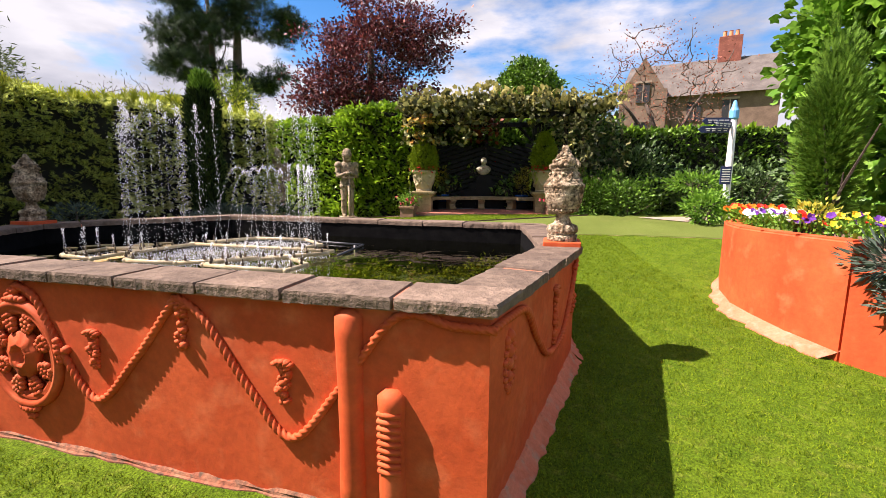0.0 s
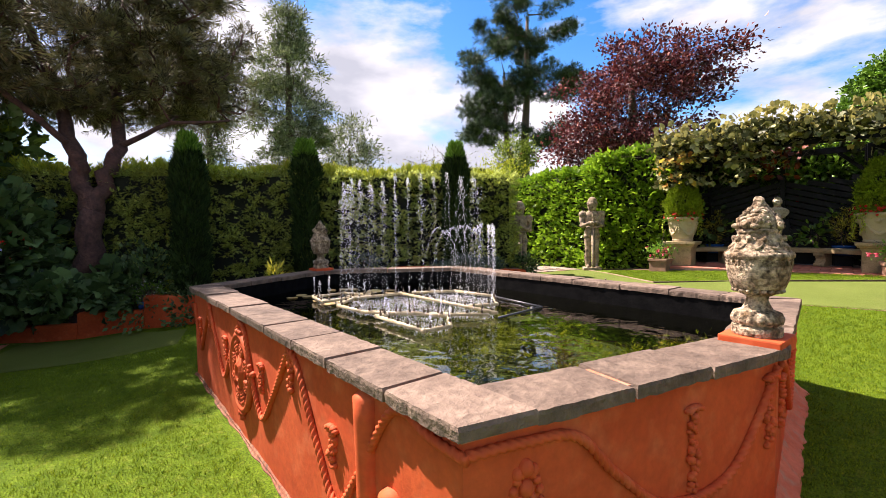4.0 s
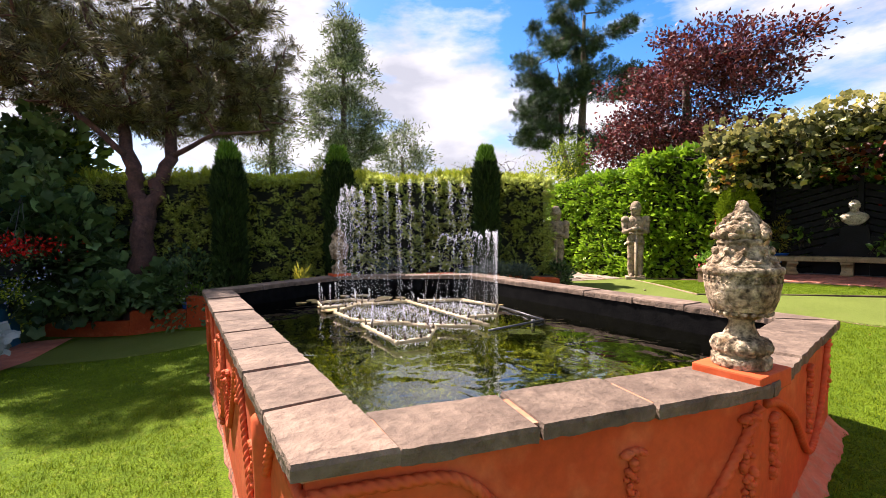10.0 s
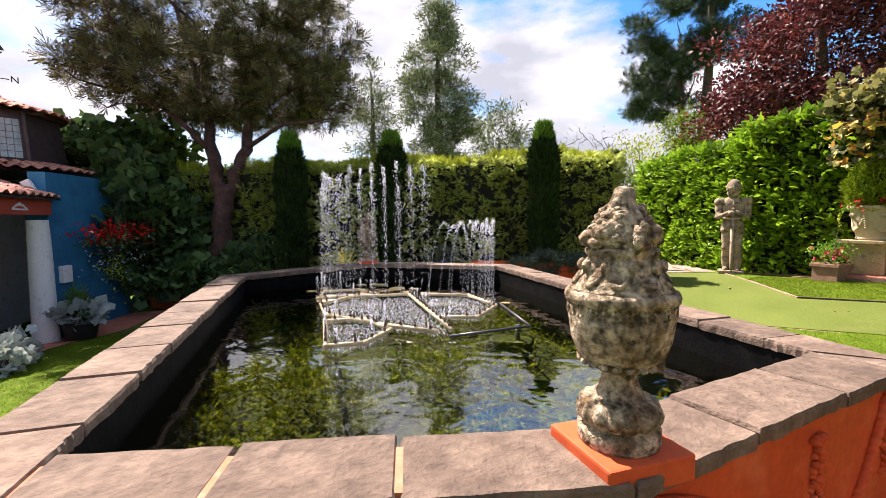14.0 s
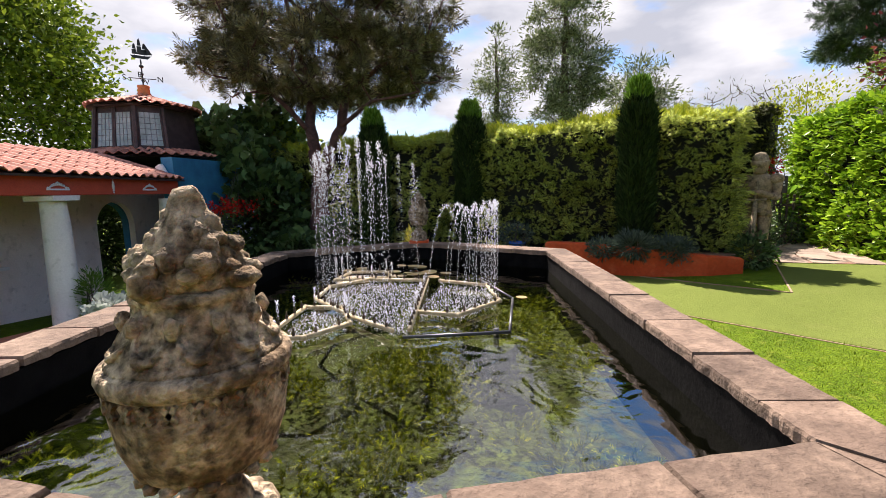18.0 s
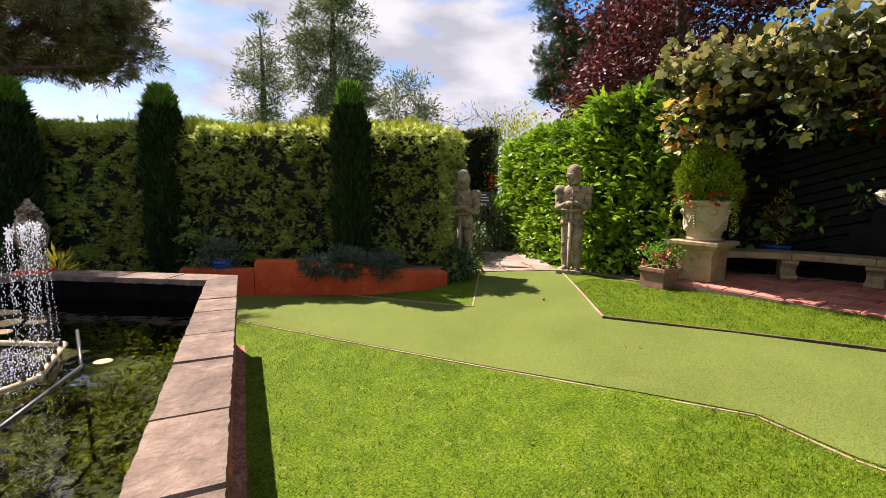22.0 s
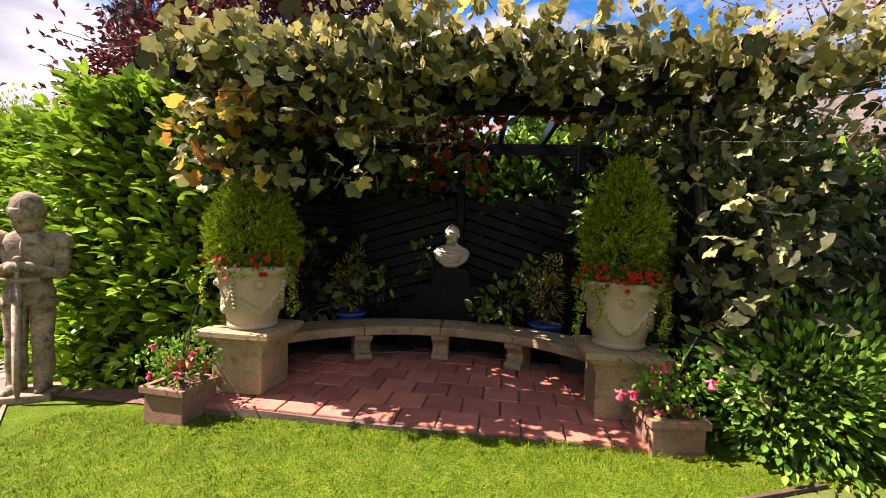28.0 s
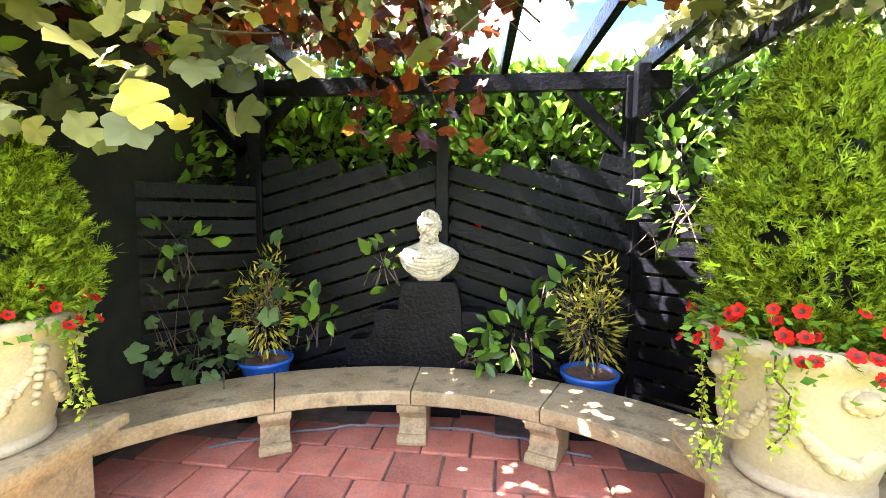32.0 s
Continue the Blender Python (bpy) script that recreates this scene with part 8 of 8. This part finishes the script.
# ---- arbour planting ----
def petunias(cx, cy, seed, n):
    rng = np.random.default_rng(seed)
    t = thing("red_petunias", "red petunias round the rim of a pot", "flowers", "petunias in the pots")
    a = rng.uniform(0, 2 * np.pi, 900)
    r = rng.uniform(0.16, 0.36, 900)
    P = np.stack([cx + r * np.cos(a), cy + r * np.sin(a), 1.655 + rng.uniform(-0.05, 0.08, 900) - np.clip(r - 0.3, 0, 1) * 1.2], 1)
    tagged(leaves("foliage", P, np.stack([np.cos(a), np.sin(a), 0.4 + 0 * a], 1), 0.045, OVAL, L_FRESH, t, seed=seed), kind="stuff")
    me = flower_data.setdefault("petunia", flower(L_REDFL, 0.021))
    eye = flower_data.setdefault("petunia_eye", flower(mat("dark_flower_throat", (0.05, 0.004, 0.004), (0.09, 0.008, 0.006), 20, 0.7, 0, 50), 0.008))
    for k in range(n):
        b = rng.uniform(math.radians(150), math.radians(390))
        rr = rng.uniform(0.27, 0.40)
        m = pose(cx + rr * math.cos(b), cy + rr * math.sin(b), 1.66 + rng.uniform(-0.03, 0.12) - max(0, rr - 0.33) * 0.8, 0, 0, math.degrees(b) + 90) @ pose(0, 0, 0, rng.uniform(40, 85), rng.uniform(-20, 20), 0)
        m = m @ Matrix.Scale(rng.uniform(0.85, 1.15), 4)
        ob = new("flower", me)
        ob.parent = t
        ob.matrix_world = m
        oe = new("flower_eye", eye)
        oe.parent = ob
        oe.matrix_parent_inverse = m.inverted()
        oe.matrix_world = m @ pose(0, 0, 0.004)


petunias(-1.07, 11.38, 121, 62)
petunias(2.00, 11.43, 122, 74)


def trail(x, y, z, ln, seed):
    rng = np.random.default_rng(seed)
    t = thing("trailing_creeper", "lime green creeper hanging from a pot", "plant", "creepers on the pots")
    pts = [Vector((x, y, z))]
    for k in range(8):
        pts.append(pts[-1] + Vector((rng.normal(0, 0.012), rng.normal(0, 0.012), -ln / 8)))
    part("stem", tube(pts, 0.003, 5), M_BARK, t)
    n = 120
    s = rng.uniform(0, 8, n)
    P = np.array([pts[int(q)].lerp(pts[min(8, int(q) + 1)], q - int(q)) for q in s]) + rng.normal(0, 0.012, (n, 3))
    tagged(leaves("foliage", P, rng.normal(0, 1, (n, 3)), 0.028, OVAL, L_LIME, t, seed=seed, hang=0.4), kind="stuff")


for k, (x, y, ln) in enumerate([(1.68, 11.27, 0.42), (1.66, 11.42, 0.50), (2.32, 11.28, 0.5), (2.34, 11.44, 0.55), (2.26, 11.20, 0.36), (1.74, 11.19, 0.30), (-0.74, 11.42, 0.42), (-0.76, 11.50, 0.36), (-1.38, 11.25, 0.3)]):
    trail(x, y, 1.63, ln, 130 + k)


def window_box(x, y, rz, label):
    t = thing("terracotta_trough", label, "planter", "troughs of the arbour")
    z = gz(x, y) - 0.02
    m = pose(x, y, z, 0, 0, rz)
    w, d, h = 0.345, 0.345, 0.27
    bm = bmesh.new()
    for sx, sy, tw, td in ((0, -1, w, 0.03), (0, 1, w, 0.03), (-1, 0, 0.03, d - 0.06), (1, 0, 0.03, d - 0.06)):
        box(bm, (tw, td, h), m @ pose(sx * (w / 2 - 0.015), sy * (d / 2 - 0.015), h / 2), 0.006)
    part("body", bm, M_TROUGH, t)
    bm = bmesh.new()
    for sx, sy, tw, td in ((0, -1, w + 0.05, 0.05), (0, 1, w + 0.05, 0.05), (-1, 0, 0.05, d - 0.05), (1, 0, 0.05, d - 0.05)):
        box(bm, (tw, td, 0.055), m @ pose(sx * w / 2, sy * d / 2, h - 0.01), 0.008)
    part("rim", bm, M_TROUGH, t, "thick rolled rim")
    part("soil", boxed((w - 0.06, d - 0.06, 0.04), m @ pose(0, 0, h - 0.05)), M_EARTH, t)
    rng = np.random.default_rng(int(x * 100) % 97)
    f = thing("fuchsia", "fuchsia with hanging pink and red flowers in a trough", "plant", "fuchsias")
    c = m @ Vector((0, 0, h + 0.18))
    bm = bmesh.new()
    for k in range(9):
        e = c + Vector(rng.normal(0, 0.13, 3)) + Vector((0, 0, 0.08))
        tube([m @ Vector((0, 0, h - 0.03)), c.lerp(e, 0.5), e], [0.008, 0.006, 0.003], 5, bm)
    tagged(part("stem", bm, M_BARK, f), kind="stuff")
    P = np.array(c) + rng.normal(0, 1, (520, 3)) * np.array([0.125, 0.125, 0.09])
    tagged(leaves("foliage", P, np.tile([0, -0.2, 0.6], (520, 1)), 0.05, LEAF, L_FRESH, f, seed=int(y * 10)), kind="stuff")
    me = flower_data.get("fuchsia")
    if me is None:
        bm = bmesh.new()
        lathe([(0.003, 0.0), (0.006, -0.012), (0.013, -0.03), (0.017, -0.045), (0.012, -0.05)], 8, bm)
        for k in range(4):
            a = math.pi / 2 * k
            tube([(0, 0, -0.008), (0.02 * math.cos(a), 0.02 * math.sin(a), -0.014), (0.032 * math.cos(a), 0.032 * math.sin(a), -0.006)], [0.004, 0.007, 0.001], 5, bm)
        me = bpy.data.meshes.new("flower")
        bm.to_mesh(me)
        bm.free()
        me.materials.append(L_PINKFL)
        flower_data["fuchsia"] = me
    for k in range(15):
        p = c + Vector((rng.normal(0, 0.14), rng.normal(-0.05, 0.12), rng.normal(0.03, 0.10)))
        ob = new("flower", me)
        ob.parent = f
        ob.matrix_world = Matrix.Translation(p) @ pose(0, 0, 0, rng.uniform(-20, 20), rng.uniform(-20, 20), rng.uniform(0, 90)) @ Matrix.Scale(rng.uniform(1.0, 1.5), 4)


M_TROUGH = mat("brown_terracotta_trough", (0.205, 0.105, 0.062), (0.28, 0.155, 0.095), 6, 0.85, 0.4, 60, vary=0.2, patch=0.15, c3=(0.16, 0.11, 0.07))
window_box(-1.42, 10.98, -8, "square brown terracotta trough beside the pedestal")
window_box(2.19, 10.91, 4, "square brown terracotta trough beside the pedestal")

for x, y, n, sd in ((-0.66, 12.84, 1, 141), (1.62, 12.76, 2, 142)):
    round_pot("blue_pot", "blue glazed pot on the paving behind the bench", x, y, 0.80, 0.19, 0.21, M_BLUEPOT, group="blue pots")
    part_stand = part("pot_stand", boxed((0.3, 0.3, 0.22), pose(x, y, 0.69), 0.01), M_BLACK)
    tagged(part_stand, "black block under a blue pot", "stand", "pot stands")
    bush("variegated_shrub", "yellow variegated shrub in a blue pot", [((x, y, 1.32), (0.20, 0.18, 0.28), 330), ((x + 0.05, y, 1.58), (0.11, 0.11, 0.24), 150), ((x - 0.12, y, 1.42), (0.12, 0.10, 0.20), 90)], SLIM, 0.075, L_VARIEG, sd, "shrub", "shrubs in blue pots", spread=1.1, twig=0.3)
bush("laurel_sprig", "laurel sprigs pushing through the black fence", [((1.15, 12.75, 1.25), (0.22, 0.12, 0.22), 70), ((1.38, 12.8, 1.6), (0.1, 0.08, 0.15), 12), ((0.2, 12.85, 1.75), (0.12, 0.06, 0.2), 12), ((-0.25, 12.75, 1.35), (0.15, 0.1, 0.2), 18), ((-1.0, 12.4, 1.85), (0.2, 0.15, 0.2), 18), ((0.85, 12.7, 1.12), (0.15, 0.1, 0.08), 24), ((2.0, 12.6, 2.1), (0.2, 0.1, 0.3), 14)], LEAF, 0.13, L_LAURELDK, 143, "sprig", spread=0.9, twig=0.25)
bush("vine_shoot", "vine shoots with broad leaves against the fence", [((-0.95, 12.55, 1.12), (0.32, 0.16, 0.14), 34), ((-0.50, 12.62, 1.62), (0.14, 0.08, 0.25), 12), ((-1.1, 12.5, 1.45), (0.25, 0.12, 0.3), 10)], VINE, 0.12, L_SHRUB, 146, "vine", spread=0.9, hang=0.3, twig=0.2)
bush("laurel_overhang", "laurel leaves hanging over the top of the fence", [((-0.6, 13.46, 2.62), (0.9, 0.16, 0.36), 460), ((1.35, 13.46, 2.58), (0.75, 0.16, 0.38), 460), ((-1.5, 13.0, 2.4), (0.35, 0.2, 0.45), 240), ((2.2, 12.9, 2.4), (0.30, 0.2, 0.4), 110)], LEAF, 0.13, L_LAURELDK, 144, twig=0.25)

# Dark leaf mass added in place of the shade behind the vine.
bush("evergreen_shrub", "added dark foliage standing for the shade behind the vine", [((3.1, 11.95, 1.5), (0.75, 0.40, 1.1), 2600), ((3.2, 12.0, 2.6), (0.8, 0.4, 0.7), 1500), ((-1.75, 12.1, 2.6), (0.5, 0.4, 0.6), 800)], OVAL, 0.11, L_SHRUB, 145)

# floodlight and bracket on the pergola front
fl = thing("floodlight", "pale floodlight fixed to the pergola front", "lamp")
part("housing", boxed((0.13, 0.08, 0.08), pose(1.22, 11.02, 3.28, 20, 0, 0), 0.012), M_WHITE, fl)
part("bracket", tube([(1.22, 11.08, 3.26), (1.22, 11.42, 3.10)], 0.012, 6), M_IRON, fl)
# hose lying under the bench
cable = part("garden_cable", tube([(BX + 2.08 * math.cos(math.radians(a)), BY + 2.08 * math.sin(math.radians(a)) + 0.02 * math.sin(a), FLOOR + 0.012) for a in range(58, 127, 4)], 0.008, 6), M_LEAD)
tagged(cable, "thin grey cable lying behind the bench", "cable")


# small dark notice on a stake beyond the statues
note = thing("path_notice", "small black notice with pale lettering beside the path", "sign")
nx, ny, nz = -5.02, 10.98, 1.60
nm = pose(nx, ny, nz, 0, 0, 52)
part("board", boxed((0.44, 0.02, 0.30), nm, 0.012), M_IRON, note)
part("stake", tube([(nx, ny + 0.02, gz(nx, ny)), (nx, ny + 0.02, nz)], 0.014, 8), M_IRON, note)
for q, w in enumerate((0.26, 0.34, 0.36)):
    part("lettering", boxed((w, 0.004, 0.016), nm @ pose(0, -0.012, 0.095 - 0.052 * q)), M_PLASTER, note)
cu = bpy.data.curves.new("letters", "FONT")
cu.body, cu.size, cu.align_x, cu.extrude = "Edwina", 0.095, "CENTER", 0.002
tmp = new("letters", cu)
word = bpy.data.meshes.new_from_object(tmp.evaluated_get(bpy.context.evaluated_depsgraph_get()))
bpy.data.objects.remove(tmp)
word.materials.append(M_PLASTER)
word_ob = new("lettering", word)
word_ob.parent = note
word_ob.matrix_world = nm @ pose(0, -0.014, -0.115, 90)
# yellow flowers on the shrub behind the statue
ry = np.random.default_rng(101)
yellow_petals = flower(L_YELLOWFL, 0.020)
for k in range(9):
    x, y, z = (-4.98, 10.62, 0.85) + ry.normal(0, 1, 3) * (0.08, 0.08, 0.16)
    ob = new("yellow_flower", yellow_petals)
    tagged(ob, "small yellow flower on the dark shrub", "flower", "yellow flowers behind the statue")
    ob.matrix_world = pose(x + 0.12, y - 0.10, z, 70, 0, 50 + 20 * k)
# red petals beyond the fence
for k, (x, z) in enumerate(((0.86, 1.95), (0.84, 2.18), (0.9, 2.05), (1.0, 1.45), (-0.42, 1.75))):
    ob = new("red_blossom", flower_data["petunia"])
    tagged(ob, "red blossom showing between the fence slats", "flower", "blossoms behind the fence")
    ob.matrix_world = pose(x, 13.20, z, 75, 0, 20 * k) @ Matrix.Scale(1.6, 4)
# small white ball on the putting green, fallen leaves
tagged(part("golf_ball", ball(bmesh.new(), (-2.05, 9.35, gz(-2.05, 9.35) + 0.022), 0.017, sub=3), M_FLAG, smooth=True), "small pale ball lying on the putting green", "ball")
rl = random.Random(77)
for k in range(14):
    x, y = rl.uniform(-0.8, 2.6), rl.uniform(6.6, 10.7)
    ob = leaves("fallen_leaf", [(x, y, gz(x, y) + 0.022)], [(rl.uniform(-1, 1), rl.uniform(-1, 1), 0.0)], 0.03, OVAL, L_VINERED, None, seed=k, spread=0.1, level=6)
    tagged(ob, "brown fallen leaf lying on the grass", "leaf", "fallen leaves")


# ---- grass blades on the lawns ----
def inside(poly, x, y):
    ok = np.zeros(len(x), bool)
    n = len(poly)
    for i in range(n):
        (x0, y0), (x1, y1) = poly[i], poly[(i + 1) % n]
        c = ((y0 > y) != (y1 > y)) & (x < (x1 - x0) * (y - y0) / (y1 - y0 + 1e-12) + x0)
        ok ^= c
    return ok


def grass():
    rng = np.random.default_rng(201)
    outer = [(p[0] * 1.0, p[1]) for p in inset(POND, -0.04)]
    block = [outer, GREEN, [(-8.1, 0.75), (-6.4, 3.1), (-7.4, 3.6), (-8.5, 3.1), (-9.85, 1.75)], BED + [(6, 2.6), (6, 5.9)], [(-1.55, 11.02), (0.0, 10.88), (2.25, 10.80), (2.6, 13.3), (-1.7, 13.3)],
             [(-4.0, -1.2), (-5.2, -0.25), (-7.6, 0.35), (-8.4, 1.0), (-10.2, 1.7), (-10.2, -3), (-4, -3)], [(2.4, 10.6), (6, 10.4), (6, 13), (2.4, 13)], [(-4.6, 10.6), (-1.1, 11.15), (-1.1, 14), (-8, 14)]]
    P = []
    for (x0, x1, y0, y1), dens in (((-8.0, 5.2, -1.0, 8.4), 2500), ((-2.4, 3.0, 8.6, 11.3), 7600), ((-3.0, 3.0, -0.4, 4.0), 6000), ((0.3, 2.6, 4.0, 8.1), 9000)):
        n = int((x1 - x0) * (y1 - y0) * dens)
        x, y = rng.uniform(x0, x1, n), rng.uniform(y0, y1, n)
        ok = np.ones(n, bool)
        for b in block:
            ok &= ~inside(b, x, y)
        P.append(np.stack([x[ok], y[ok]], 1))
    P = np.concatenate(P)
    z = np.array([gz(a, b) for a, b in P]) - 0.004
    tuft = 1.0 + 0.3 * np.sin(P[:, 0] * 31 + 2 * np.sin(P[:, 1] * 17)) * np.sin(P[:, 1] * 37 + 1.5 * np.sin(P[:, 0] * 13))
    ob = leaves("lawn_grass", np.column_stack([P, z]), np.tile([0, 0, 1.0], (len(P), 1)), 0.023 * tuft, BLADE, L_GRASS, None, seed=202, spread=0.5)
    tagged(ob, "short mown bright green lawn grass", "grass", kind="stuff")


grass()
